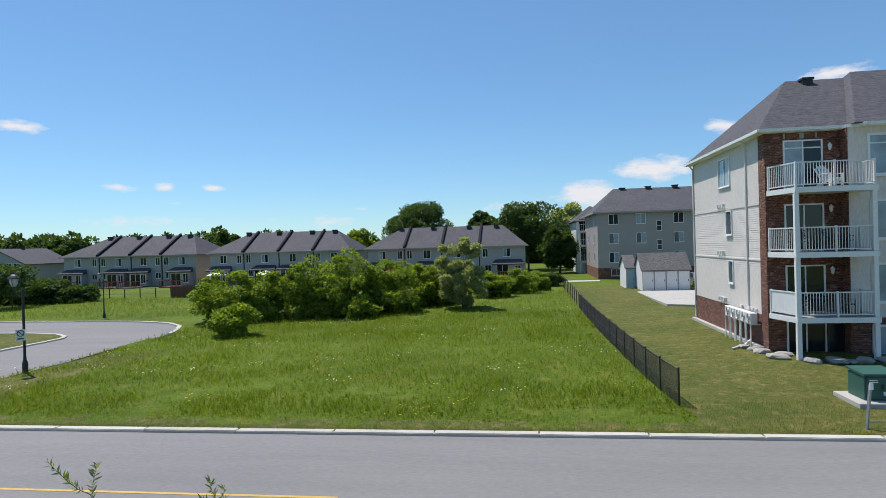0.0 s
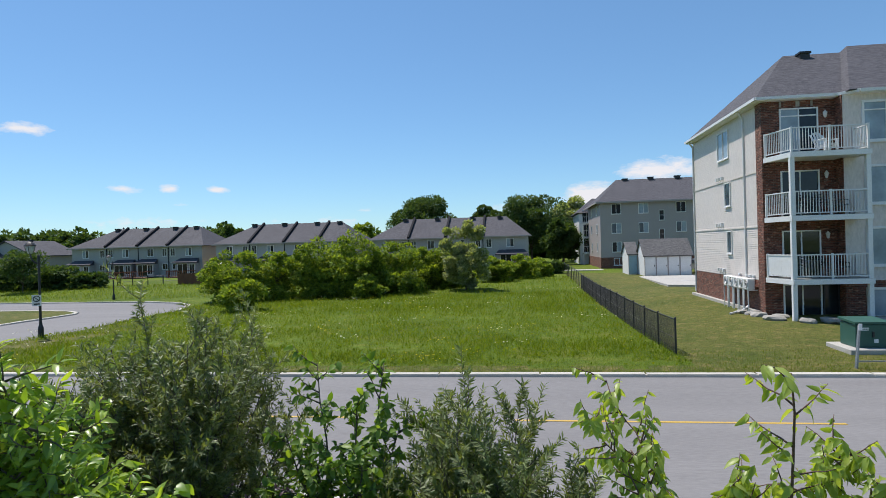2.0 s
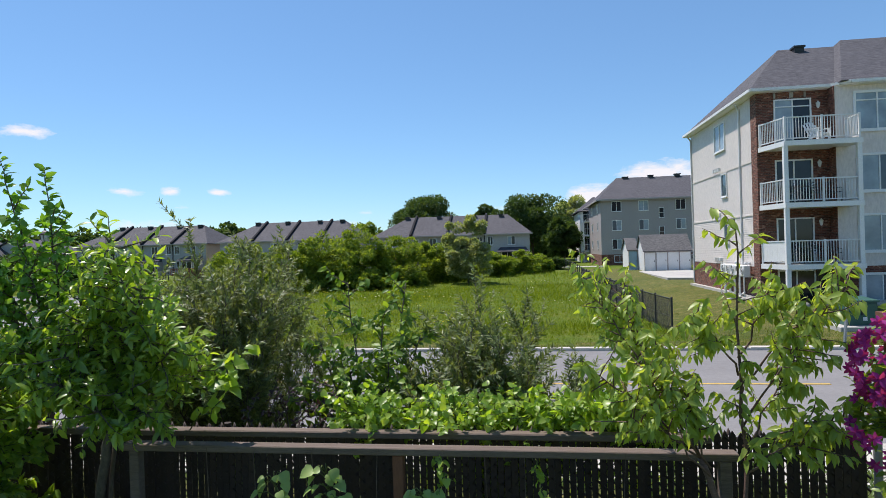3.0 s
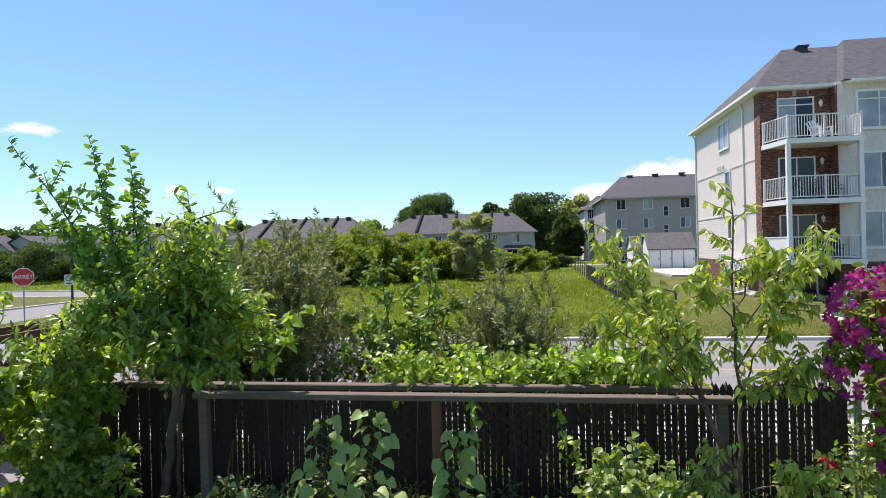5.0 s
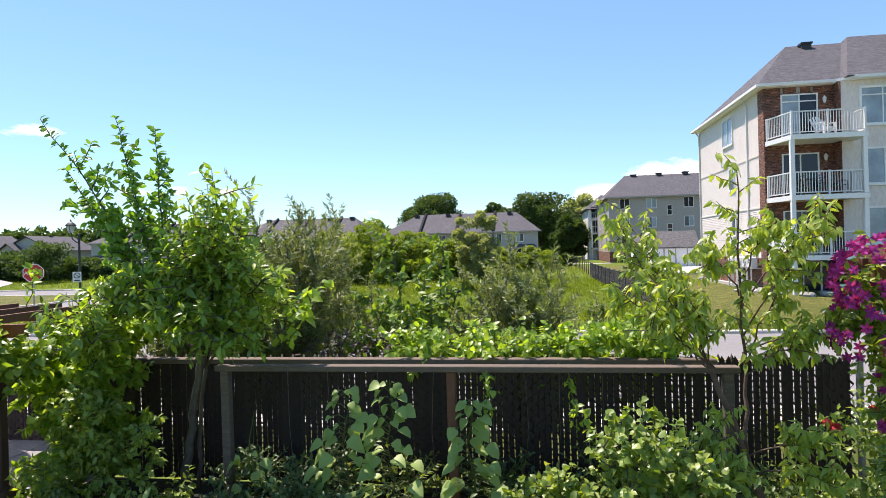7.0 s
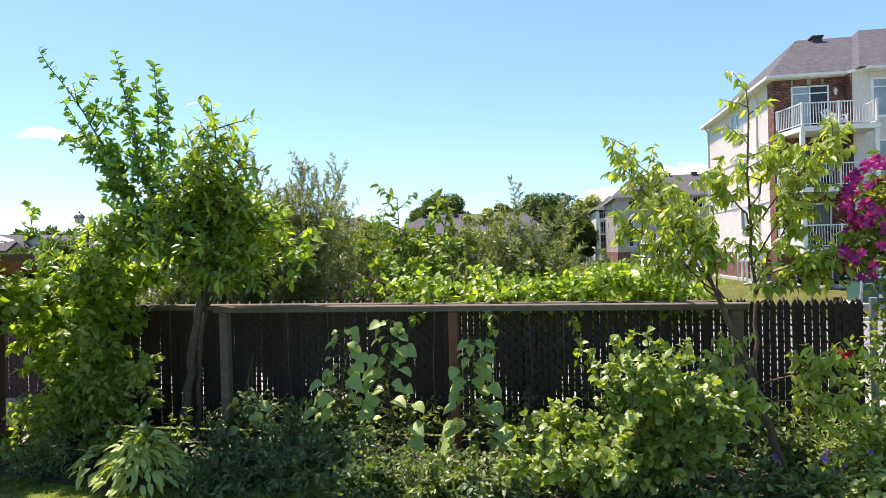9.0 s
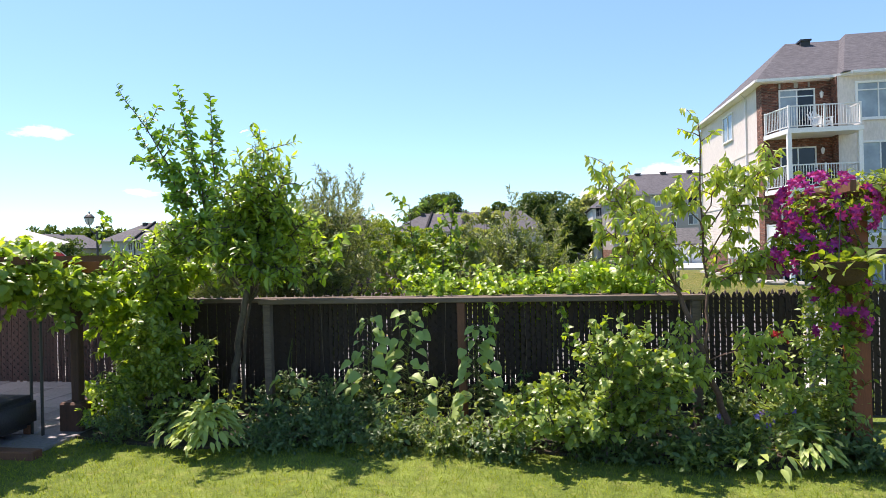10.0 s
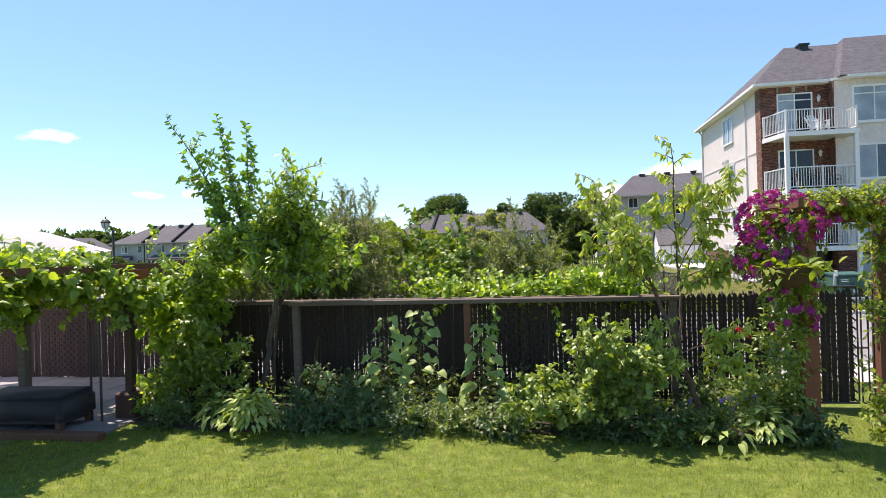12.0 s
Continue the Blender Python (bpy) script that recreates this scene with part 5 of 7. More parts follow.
def street_lamp(x, y, z, tall=1.0):
    """An upright pole with a lantern that stands on a short curved arm beside its top."""
    base = tagged(empty("street_lamp", (x, y, z)), "black old-fashioned street lamp with a glass lantern on a side arm", "street lamp", "street lamps")
    base.matrix_world = pose(x, y, z) @ Matrix.Diagonal((tall, tall, tall, 1))
    b = bmesh.new()
    lathe(b, [(0.16, 0.0), (0.17, 0.06), (0.12, 0.12), (0.13, 0.5), (0.10, 0.62), (0.075, 0.68), (0.06, 0.9), (0.055, 3.7), (0.075, 3.74), (0.06, 3.8), (0.06, 3.95), (0.02, 4.02)], 12)
    part("pole", b, M["black_metal"], base)
    c = Vector((-0.44, 0, 0))
    b = bmesh.new()
    tube(b, [(0, 0, 3.6), (-0.16, 0, 3.62), (-0.36, 0, 3.78), (-0.44, 0, 4.08)], 0.03, 6)
    part("arm", b, M["black_metal"], base)
    b = bmesh.new()
    lathe(b, [(0.09, 4.08), (0.17, 4.24), (0.2, 4.42), (0.18, 4.46)], 12, c)
    lantern = part("lantern_glass", b, M["lamp_glass"], base)
    b = bmesh.new()
    lathe(b, [(0.25, 4.44), (0.26, 4.47), (0.18, 4.57), (0.09, 4.64), (0.045, 4.67), (0.035, 4.74), (0.01, 4.78)], 12, c)
    part("lantern_cap", b, M["black_metal"], base)
    for k in range(4):
        a = k * math.tau / 4 + 0.4
        d = Vector((math.cos(a), math.sin(a), 0))
        b = bmesh.new()
        tube(b, [c + d * 0.09 + Vector((0, 0, 4.08)), c + d * 0.195 + Vector((0, 0, 4.26)), c + d * 0.225 + Vector((0, 0, 4.45))], 0.012, 5)
        part("lantern_rib", b, M["black_metal"], lantern)
    return base


M["lamp_glass"] = glass_material("lamp_glass", (0.45, 0.5, 0.5), 0.15)
street_lamp(-22.92, 24.7, -0.62)
street_lamp(-35.0, 46.4, -0.62, 0.84)


def small_sign():
    base = tagged(empty("lamp_sign", (-22.92, 24.6, 1.0)), "small white sign with a black ring on the lamp", "sign")
    m = pose(0, -0.1, 0, 0, 0, 40)
    b = bmesh.new()
    box(b, -0.19, 0.19, -0.01, 0.01, -0.02, 0.5, m)
    part("plate", b, M["white_paint"], base)
    b = bmesh.new()
    ring = [m @ Vector((0.13 * math.cos(a), -0.015, 0.32 + 0.13 * math.sin(a))) for a in np.linspace(0, math.tau, 21)]
    tube(b, ring, 0.02, 5, cap=False)
    part("ring", b, M["black_metal"], base)
    b = bmesh.new()
    beam(b, m @ Vector((-0.09, -0.015, 0.41)), m @ Vector((0.09, -0.015, 0.23)), 0.03)
    part("bar", b, M["black_metal"], base)
    b = bmesh.new()
    box(b, -0.12, 0.12, -0.014, -0.011, 0.04, 0.1, m)
    part("bar", b, M["black_metal"], base)


small_sign()


def stop_sign(x, y, z):
    base = tagged(empty("stop_sign", (x, y, z), 44), "red octagonal stop sign with white letters on a steel post", "sign")
    b = bmesh.new()
    beam(b, (0, 0.03, -0.3), (0, 0.03, 2.75), 0.05)
    part("post", b, M["galvanised"], base)
    for r, d, mat, nm in ((0.36, 0.0, "white_paint", "border"), (0.335, 0.006, "red_paint", "plate")):
        b = bmesh.new()
        pts = [(r * math.cos(a), r * math.sin(a)) for a in (math.pi / 8 + k * math.pi / 4 for k in range(8))]
        lo, hi = [b.verts.new((px, -d, 2.35 + pz)) for px, pz in pts], [b.verts.new((px, -d - 0.006, 2.35 + pz)) for px, pz in pts]
        b.faces.new(hi)
        b.faces.new(lo[::-1])
        for i in range(8):
            b.faces.new((lo[i], lo[(i + 1) % 8], hi[(i + 1) % 8], hi[i]))
        part(nm, b, M[mat], base)
    cu = bpy.data.curves.new("letters", "FONT")
    cu.body, cu.size, cu.align_x, cu.align_y, cu.extrude = "ARR\u00caT", 0.2, "CENTER", "CENTER", 0.002
    t = new("letters_source", cu)
    dg = bpy.context.evaluated_depsgraph_get()
    me = bpy.data.meshes.new_from_object(t.evaluated_get(dg))
    bpy.data.objects.remove(t)
    me.materials.clear()
    me.materials.append(M["white_paint"])
    o = new("lettering", me)
    o.parent = base
    o.matrix_local = pose(0, -0.017, 2.35, 90, 0, 0)


M["red_paint"] = surface("red_paint", (0.42, 0.02, 0.02), (0.55, 0.03, 0.03), 3, 30, rough=0.5, bump=0.02)
M["galvanised"] = surface("galvanised", (0.25, 0.26, 0.27), (0.4, 0.41, 0.42), 4, 40, rough=0.5, metal=0.6, bump=0.05)
stop_sign(-18.88, 17.4, -0.68)


def meadow_fence():
    """Black chain-link fence between the meadow and the mown lawn."""
    base = tagged(empty("chain_link_fence", (4.9, 19.9, -0.57)), "black chain-link fence with round posts along the meadow", "fence")
    run = lambda y: (4.33 + 0.53 * math.exp(-(y - 19.6) / 8.0), y)
    ys = [19.6 + 2.075 * i for i in range(26)]
    tops = []
    for y in ys:
        x, _ = run(y)
        g = ground_z(x, y) - 0.03
        tops.append((x, y, g + 1.2))
        b = bmesh.new()
        tube(b, [(x, y, g - 0.2), (x, y, g + 1.24)], 0.034, 8)
        p = wpart("post", b, M["black_metal"], base)
        b = bmesh.new()
        lathe(b, [(0.042, 1.22), (0.042, 1.25), (0.02, 1.28)], 8, (x, y, g))
        wpart("cap", b, M["black_metal"], p)
    for a, c in zip(tops, tops[1:]):
        b = bmesh.new()
        tube(b, [a, c], 0.021, 6)
        wpart("top_rail", b, M["black_metal"], base)
        b = bmesh.new()
        tube(b, [(a[0], a[1], a[2] - 0.62), (c[0], c[1], c[2] - 0.62)], 0.01, 4)
        wpart("tension_wire", b, M["black_metal"], base)
    V, F = [], []
    for (a, c) in list(zip(tops, tops[1:]))[:14]:
        a, c = np.array(a), np.array(c)
        n = 26
        for k in range(-14, n):
            for s in (1, -1):
                u0, u1 = k / n, (k + 14) / n
                z0, z1 = (0.0, 1.15) if s > 0 else (1.15, 0.0)
                t0, t1 = max(0, u0), min(1, u1)
                za, zb = z0 + (z1 - z0) * (t0 - u0) / (u1 - u0), z0 + (z1 - z0) * (t1 - u0) / (u1 - u0)
                p, q = a + (c - a) * t0 - [0, 0, 1.16 - za], a + (c - a) * t1 - [0, 0, 1.16 - zb]
                w = np.array([0.005, 0, 0])
                h = np.array([0, 0.0, 0.005])
                i = len(V)
                V += [p - w, p + w, p + h * 1.6, q - w, q + w, q + h * 1.6]
                F += [(i, i + 1, i + 4, i + 3), (i + 1, i + 2, i + 5, i + 4), (i + 2, i, i + 3, i + 5)]
    o = mesh_from("chain_link", V, F, M["black_metal"], base)
    o.matrix_parent_inverse = base.matrix_basis.inverted()
    o["kind"] = "stuff"


meadow_fence()


def transformer():
    base = tagged(empty("transformer_box", (10.9, 20.3, -0.45)), "dark green metal utility cabinet on a concrete pad", "utility box")
    wpart("pad", boxes((10.1, 11.75, 19.35, 21.0, -0.7, -0.36), bevel=0.02), M["concrete"], base)
    wpart("body", boxes((10.42, 11.42, 19.72, 20.7, -0.36, 0.40), bevel=0.02), M["green_metal"], base)
    b = bmesh.new()
    v = [b.verts.new(p) for p in ((10.38, 19.66, 0.40), (11.46, 19.66, 0.40), (11.46, 20.75, 0.46), (10.38, 20.75, 0.46), (10.38, 19.66, 0.47), (11.46, 19.66, 0.47), (11.46, 20.75, 0.53), (10.38, 20.75, 0.53))]
    for q in ((3, 2, 1, 0), (4, 5, 6, 7), (0, 1, 5, 4), (1, 2, 6, 5), (2, 3, 7, 6), (3, 0, 4, 7)):
        b.faces.new([v[i] for i in q])
    wpart("lid", b, M["green_metal"], base)
    d = wpart("door", boxes((10.47, 11.37, 19.69, 19.72, -0.3, 0.36), bevel=0.004), M["green_metal"], base)
    wpart("handle", boxes((10.9, 10.95, 19.65, 19.69, -0.02, 0.16)), M["black_metal"], d)
    wpart("notice", boxes((10.95, 11.08, 19.682, 19.69, -0.2, -0.08)), M["white_paint"], d)
    for z in (0.2, 0.26):
        wpart("notice_bar", boxes((10.55, 10.8, 19.684, 19.69, z, z + 0.03)), M["white_paint"], d)


transformer()


def marker_post():
    base = tagged(empty("marker_post", (9.25, 17.3, -0.53)), "slanting grey marker post with a small white plate", "post")
    b = bmesh.new()
    beam(b, (9.22, 17.3, -0.7), (9.36, 17.35, 0.68), 0.06)
    wpart("post", b, M["galvanised"], base)
    wpart("plate", boxes((9.31, 9.41, 17.28, 17.3, 0.55, 0.74), bevel=0.005), M["white_paint"], base)
    b = bmesh.new()
    beam(b, (9.3, 17.4, -0.35), (14.0, 17.55, -0.35), 0.035)
    tagged(obj("pipe_barrier", b, M["galvanised"]), "low grey pipe rail beside the marker post", "rail")
    b = bmesh.new()
    beam(b, (14.0, 17.55, -0.7), (14.0, 17.55, -0.33), 0.035)
    bpy.data.objects["pipe_barrier"]["label"] = "low grey pipe rail beside the marker post"
    obj("pipe_leg", b, M["galvanised"], bpy.data.objects["pipe_barrier"])


marker_post()


def sedan(x, y, z, turn, paint, label):
    """A parked car: body, cabin glass, wheels with rims, lights."""
    base = tagged(empty("parked_car", (x, y, z), turn), label, "car")
    b = bmesh.new()
    prof = [(-2.2, 0.35), (-2.25, 0.75), (-1.9, 0.9), (-1.2, 0.98), (-0.6, 1.4), (0.7, 1.44), (1.5, 1.0), (2.15, 0.92), (2.25, 0.6), (2.2, 0.35)]
    rows = []
    for yy, k in ((-0.85, 1.0), (-0.88, 1.0), (0.88, 1.0), (0.85, 1.0)):
        rows.append([b.verts.new((px, yy * (0.82 if pz > 1.1 else 1), pz)) for px, pz in prof])
    for a, c in zip(rows, rows[1:]):
        for i in range(len(prof)):
            j = (i + 1) % len(prof)
            b.faces.new((a[i], a[j], c[j], c[i]))
    b.faces.new(rows[0][::-1])
    b.faces.new(rows[-1])
    part("body", b, paint, base)
    for s in (-1, 1):
        b = bmesh.new()
        v = [b.verts.new((px, s * yy, pz)) for px, yy, pz in ((-1.0, 0.89, 1.02), (1.25, 0.89, 1.02), (0.62, 0.74, 1.38), (-0.55, 0.74, 1.36))]
        b.faces.new(v if s < 0 else v[::-1])
        part("side_window", b, M["glass_dark"], base)
    for px in (-1.35, 1.4):
        for s in (-1, 1):
            b = bmesh.new()
            tube(b, [(px, s * 0.7, 0.32), (px, s * 0.9, 0.32)], 0.32, 18)
            w = part("tyre", b, M["black_metal"], base)
            b = bmesh.new()
            tube(b, [(px, s * 0.89, 0.32), (px, s * 0.91, 0.32)], 0.2, 12)
            part("rim", b, M["galvanised"], w)


M["car_grey"] = surface("car_grey", (0.28, 0.29, 0.31), (0.33, 0.34, 0.36), 2, 20, rough=0.3, metal=0.5, bump=0)
sedan(18.2, 66.0, -0.24, 90, M["car_grey"], "silver-grey car parked behind the white shed")


def gable_house(x, y, w, d, eave, ridge, label, seed):
    """A two-storey house with a gable roof, a smaller gable on its front, windows and a porch."""
    rng = random.Random(seed)
    z0 = -0.7
    base = tagged(empty("detached_house", (x, y, z0)), label, "house", "detached houses")

    def gable(x0, x1, y0, y1, e, r, wall_mat, over=0.4):
        b = bmesh.new()
        xm = (x0 + x1) / 2
        ends = [[b.verts.new(p) for p in ((x0, yy, z0), (x1, yy, z0), (x1, yy, e), (xm, yy, r), (x0, yy, e))] for yy in (y0, y1)]
        b.faces.new(ends[0])
        b.faces.new(ends[1][::-1])
        for i in range(5):
            j = (i + 1) % 5
            b.faces.new((ends[0][j], ends[0][i], ends[1][i], ends[1][j]))
        wpart("wall", b, M[wall_mat], base)
        for s in (-1, 1):
            b = bmesh.new()
            xe = x0 - over if s < 0 else x1 + over
            drop = (r - e) * over / ((x1 - x0) / 2)
            v = [b.verts.new(p) for p in ((xm, y0 - over, r + 0.03), (xe, y0 - over, e - drop + 0.03), (xe, y1 + over, e - drop + 0.03), (xm, y1 + over, r + 0.03))]
            u = [b.verts.new(q.co + Vector((0, 0, 0.14))) for q in v]
            b.faces.new(u if s < 0 else u[::-1])
            b.faces.new(v[::-1] if s < 0 else v)
            for i in range(4):
                j = (i + 1) % 4
                b.faces.new((v[i], v[j], u[j], u[i]))
            wpart("roof", b, M["shingle"], base)

    gable(x - w / 2, x + w / 2, y, y + d, eave, ridge, "siding_blue")
    gable(x - w * 0.45, x + w * 0.02, y - 1.6, y + 2, eave - 0.5, ridge - 1.2, "siding_grey")
    f = pose(0, y - 1.6, 0)
    for u, z in ((x - w * 0.34, 2.4), (x - w * 0.34, 0.1)):
        wall_window(base, f, u, z, 1.5, 1.2, 2, "glass_dark")
    f = pose(0, y, 0)
    for u, z in ((x + w * 0.15, 2.5), (x + w * 0.3, 2.5), (x + w * 0.15, 0.1)):
        wall_window(base, f, u, z, 1.1, 1.2, 2, "glass_dark")
    roof_vent(base, x, y + d * 0.5, ridge + 0.1, 0.6)


for _k, (_x, _y, _w, _r) in enumerate(((-84.5, 88, 10, 6.0), (-95.5, 86, 10, 6.4), (-106, 84, 10, 6.2), (-115, 76, 10, 6.2))):
    gable_house(_x, _y, _w, 10, 3.6, _r, "grey two-storey house with gabled dark roofs", _k)


def field_fence():
    """A dark board fence at the end of the gardens, and a thin wire fence beside it."""
    base = tagged(empty("board_fence", (-36.5, 63.5, -0.3)), "dark weathered board fence at the end of the terrace gardens", "fence")
    for k in range(40):
        x = -39.5 + k * 0.15
        wpart("board", boxes((x, x + 0.135, 63.48, 63.51, -0.35, 1.0 + 0.03 * math.sin(k * 2.1))), M["wood_brown"], base)
    for z in (0.0, 0.75):
        wpart("rail", boxes((-39.5, -33.5, 63.515, 63.57, z, z + 0.09)), M["wood_brown"], base)
    base = tagged(empty("wire_fence", (-45, 63.8, -0.3)), "low wire fence with thin dark posts behind the meadow", "fence")
    for k in range(7):
        x = -51 + k * 1.9
        wpart("post", boxes((x - 0.04, x + 0.04, 63.76, 63.84, -0.5, 0.85)), M["black_metal"], base)
    for z in (0.2, 0.8):
        b = bmesh.new()
        tube(b, [(-51, 63.8, z), (-39.6, 63.8, z)], 0.015, 4)
        wpart("wire", b, M["black_metal"], base)


field_fence()

# ---- the garden: fence, gate, trellis, pergolas ----
FENCE_Y, FENCE_TOP = 2.43, 1.19
M["slat_red"] = surface("slat_red", (0.042, 0.016, 0.014), (0.085, 0.034, 0.028), 6, 70, rough=0.65, bump=0.15, piece=0.4)


PITCH = 0.054


def slat_panel(base, x0, x1, y, foot, top, mat, seed=3):
    """Dark plastic slats pushed through a chain-link mesh, as parts of base: each slat, and the wire that crosses the gaps."""
    n = int((x1 - x0) / PITCH)
    h = 0.0228
    b = bmesh.new()
    box(b, -h, h, -0.005, 0.005, foot, top - 0.02)
    v = [b.verts.new(p) for p in ((-h, -0.005, top - 0.02), (h, -0.005, top - 0.02), (0.0, -0.005, top + 0.02), (-h, 0.005, top - 0.02), (h, 0.005, top - 0.02), (0.0, 0.005, top + 0.02))]
    b.faces.new((v[0], v[1], v[2]))
    b.faces.new((v[4], v[3], v[5]))
    b.faces.new((v[1], v[4], v[5], v[2]))
    b.faces.new((v[3], v[0], v[2], v[5]))
    first = part("slat", b, M[mat], base)
    rng = random.Random(seed)
    back = base.matrix_basis.inverted()
    for i in range(n):
        o = first if i == 0 else new("slat", first.data)
        o.parent = base
        o.matrix_parent_inverse = back
        tight = math.sin(i * 0.17 + seed) + math.sin(i * 0.073 + 1 + seed) + rng.uniform(-0.7, 0.7) > 1.2
        o.matrix_basis = pose(x0 + (i + 0.5) * PITCH + rng.uniform(-0.003, 0.003), y + rng.uniform(-0.002, 0.002), rng.uniform(-0.01, 0.006), 0, rng.uniform(-0.2, 0.2), rng.uniform(-8, 8)) @ Matrix.Diagonal((1.3 if tight else rng.uniform(0.94, 1.1), 1, 1, 1))
    V, F = [], []
    rise = 0.047
    rows = int((top - foot) / rise)
    for i in range(n + 1):
        x = x0 + i * PITCH
        pts = [(x + (PITCH * 0.5 if (k + i) % 2 else -PITCH * 0.5), y + (0.009 if (k + i) % 2 else -0.009), foot + k * rise) for k in range(rows + 1)]
        for p, q in zip(pts, pts[1:]):
            p, q = np.array(p), np.array(q)
            w, d = np.array([0.004, 0, 0.0085]), np.array([0, -0.005, 0])
            j = len(V)
            V += [p - w, p + w, p + d, q - w, q + w, q + d]
            F += [(j, j + 1, j + 4, j + 3), (j + 1, j + 2, j + 5, j + 4), (j + 2, j, j + 3, j + 5)]
        # the twisted wire ends that stand above the rail
        if i % 2 == 0:
            j = len(V)
            V += [(x - 0.022, y - 0.004, top - 0.01), (x + 0.022, y - 0.004, top - 0.01), (x, y - 0.004, top + 0.045), (x - 0.022, y + 0.006, top - 0.01), (x + 0.022, y + 0.006, top - 0.01), (x, y + 0.006, top + 0.045)]
            F += [(j, j + 1, j + 2, j + 2), (j + 4, j + 3, j + 5, j + 5), (j + 1, j + 4, j + 5, j + 2), (j + 3, j, j + 2, j + 5)]
    F = np.array(F)
    tris = np.concatenate([F[:, :3], F[F[:, 2] != F[:, 3]][:, [0, 2, 3]]])
    o = mesh_from("wire", V, tris, M["slat"], base)
    o.matrix_parent_inverse = back
    o["kind"] = "stuff"


def slat_fence(name, x0, x1, y, label, top=FENCE_TOP, foot=0.04, mat="slat_single"):
    """A chain-link fence filled with slats: posts, rails, slats and wire."""
    base = tagged(empty(name, ((x0 + x1) / 2, y, 0)), label, "fence")
    slat_panel(base, x0, x1, y, foot, top, mat)
    for k in range(int((x1 - x0) / 2.3) + 1):
        x = min(x1, x0 + k * 2.3)
        b = bmesh.new()
        tube(b, [(x, y + 0.035, -0.3), (x, y + 0.035, top + 0.03)], 0.03, 8)
        wpart("post", b, M["slat"], base)
    for z in (top - 0.05, foot + 0.02):
        b = bmesh.new()
        tube(b, [(x0, y + 0.03, z), (x1, y + 0.03, z)], 0.02, 6)
        wpart("rail", b, M["slat"], base)
    return base


slat_fence("slatted_fence", -4.75, 2.33, FENCE_Y, "dark brown chain-link fence filled with vertical plastic slats")
slat_fence("slatted_gate", -10.6, -4.8, 3.42, "reddish brown slatted fence behind the patio", mat="slat_red")


def fence_cap():
    b = bmesh.new()
    box(b, -4.3, 1.25, FENCE_Y - 0.16, FENCE_Y - 0.06, 1.165, 1.215)
    bmesh.ops.bevel(b, geom=b.edges[:], offset=0.008, segments=1, affect="EDGES")
    tagged(obj("fence_beam", b, M["wood_grey"]), "weathered grey timber rail fixed along the fence", "beam")


fence_cap()


def garden_gate():
    base = tagged(empty("garden_gate", (2.9, 2.3, 0)), "dark brown slatted garden gate with rounded top corners", "gate")
    a, c, y = 2.47, 3.22, 2.3
    b = bmesh.new()
    tube(b, [(a, y, 0.05), (a, y, 1.14), (a + 0.05, y, 1.23), (a + 0.12, y, 1.26), (c - 0.12, y, 1.26), (c - 0.05, y, 1.23), (c, y, 1.14), (c, y, 0.05), (a, y, 0.05)], 0.016, 8, cap=False)
    wpart("frame", b, M["black_metal"], base)
    for z in (0.62, 1.17):
        b = bmesh.new()
        tube(b, [(a, y + 0.02, z), (c, y + 0.02, z)], 0.011, 6)
        wpart("rail", b, M["black_metal"], base)
    for x in (3.12, 3.155):
        b = bmesh.new()
        tube(b, [(x, y, 0.05), (x, y, 1.25)], 0.009, 6)
        wpart("bar", b, M["black_metal"], base)
    slat_panel(base, a + 0.02, 3.11, y, 0.06, 1.22, "slat_single", 9)
    b = bmesh.new()
    tube(b, [(3.3, y + 0.03, -0.2), (3.3, y + 0.03, 1.28)], 0.028, 8)
    wpart("gate_post", b, M["black_metal"], base)
    b = bmesh.new()
    tube(b, [(2.38, y + 0.1, -0.2), (2.38, y + 0.1, 1.22)], 0.028, 8)
    wpart("gate_post", b, M["galvanised"], base, "pale galvanised gate post")


garden_gate()


def trellis():
    base = tagged(empty("trellis", (-0.8, 1.92, 0)), "weathered timber trellis frame with strings hanging from its top rail", "trellis")
    b = bmesh.new()
    box(b, -2.96, 1.3, 1.865, 1.965, 1.18, 1.23)
    bmesh.ops.bevel(b, geom=b.edges[:], offset=0.006, segments=1, affect="EDGES")
    wpart("top_rail", b, M["wood_grey"], base)
    for x, mat in ((-2.88, "wood_grey"), (-0.915, "wood_brown"), (1.22, "wood_grey")):
        b = bmesh.new()
        beam(b, (x + 0.01, 1.925, -0.2), (x, 1.915, 1.178), 0.075, 0.075, up=(0, 1, 0))
        bmesh.ops.bevel(b, geom=b.edges[:], offset=0.006, segments=1, affect="EDGES")
        wpart("post", b, M[mat], base)
    rng = random.Random(5)
    for x in (-2.3, -1.95, -1.52, -1.05, -0.6, -0.32, -0.05, 0.28, 0.6, 0.9):
        b = bmesh.new()
        tube(b, [(x, 1.86, 1.23), (x + rng.uniform(-0.03, 0.03), 1.87, 0.7), (x + rng.uniform(-0.08, 0.08), 1.9, 0.15)], 0.0022, 4)
        wpart("string", b, M["wood_grey"], base)


trellis()


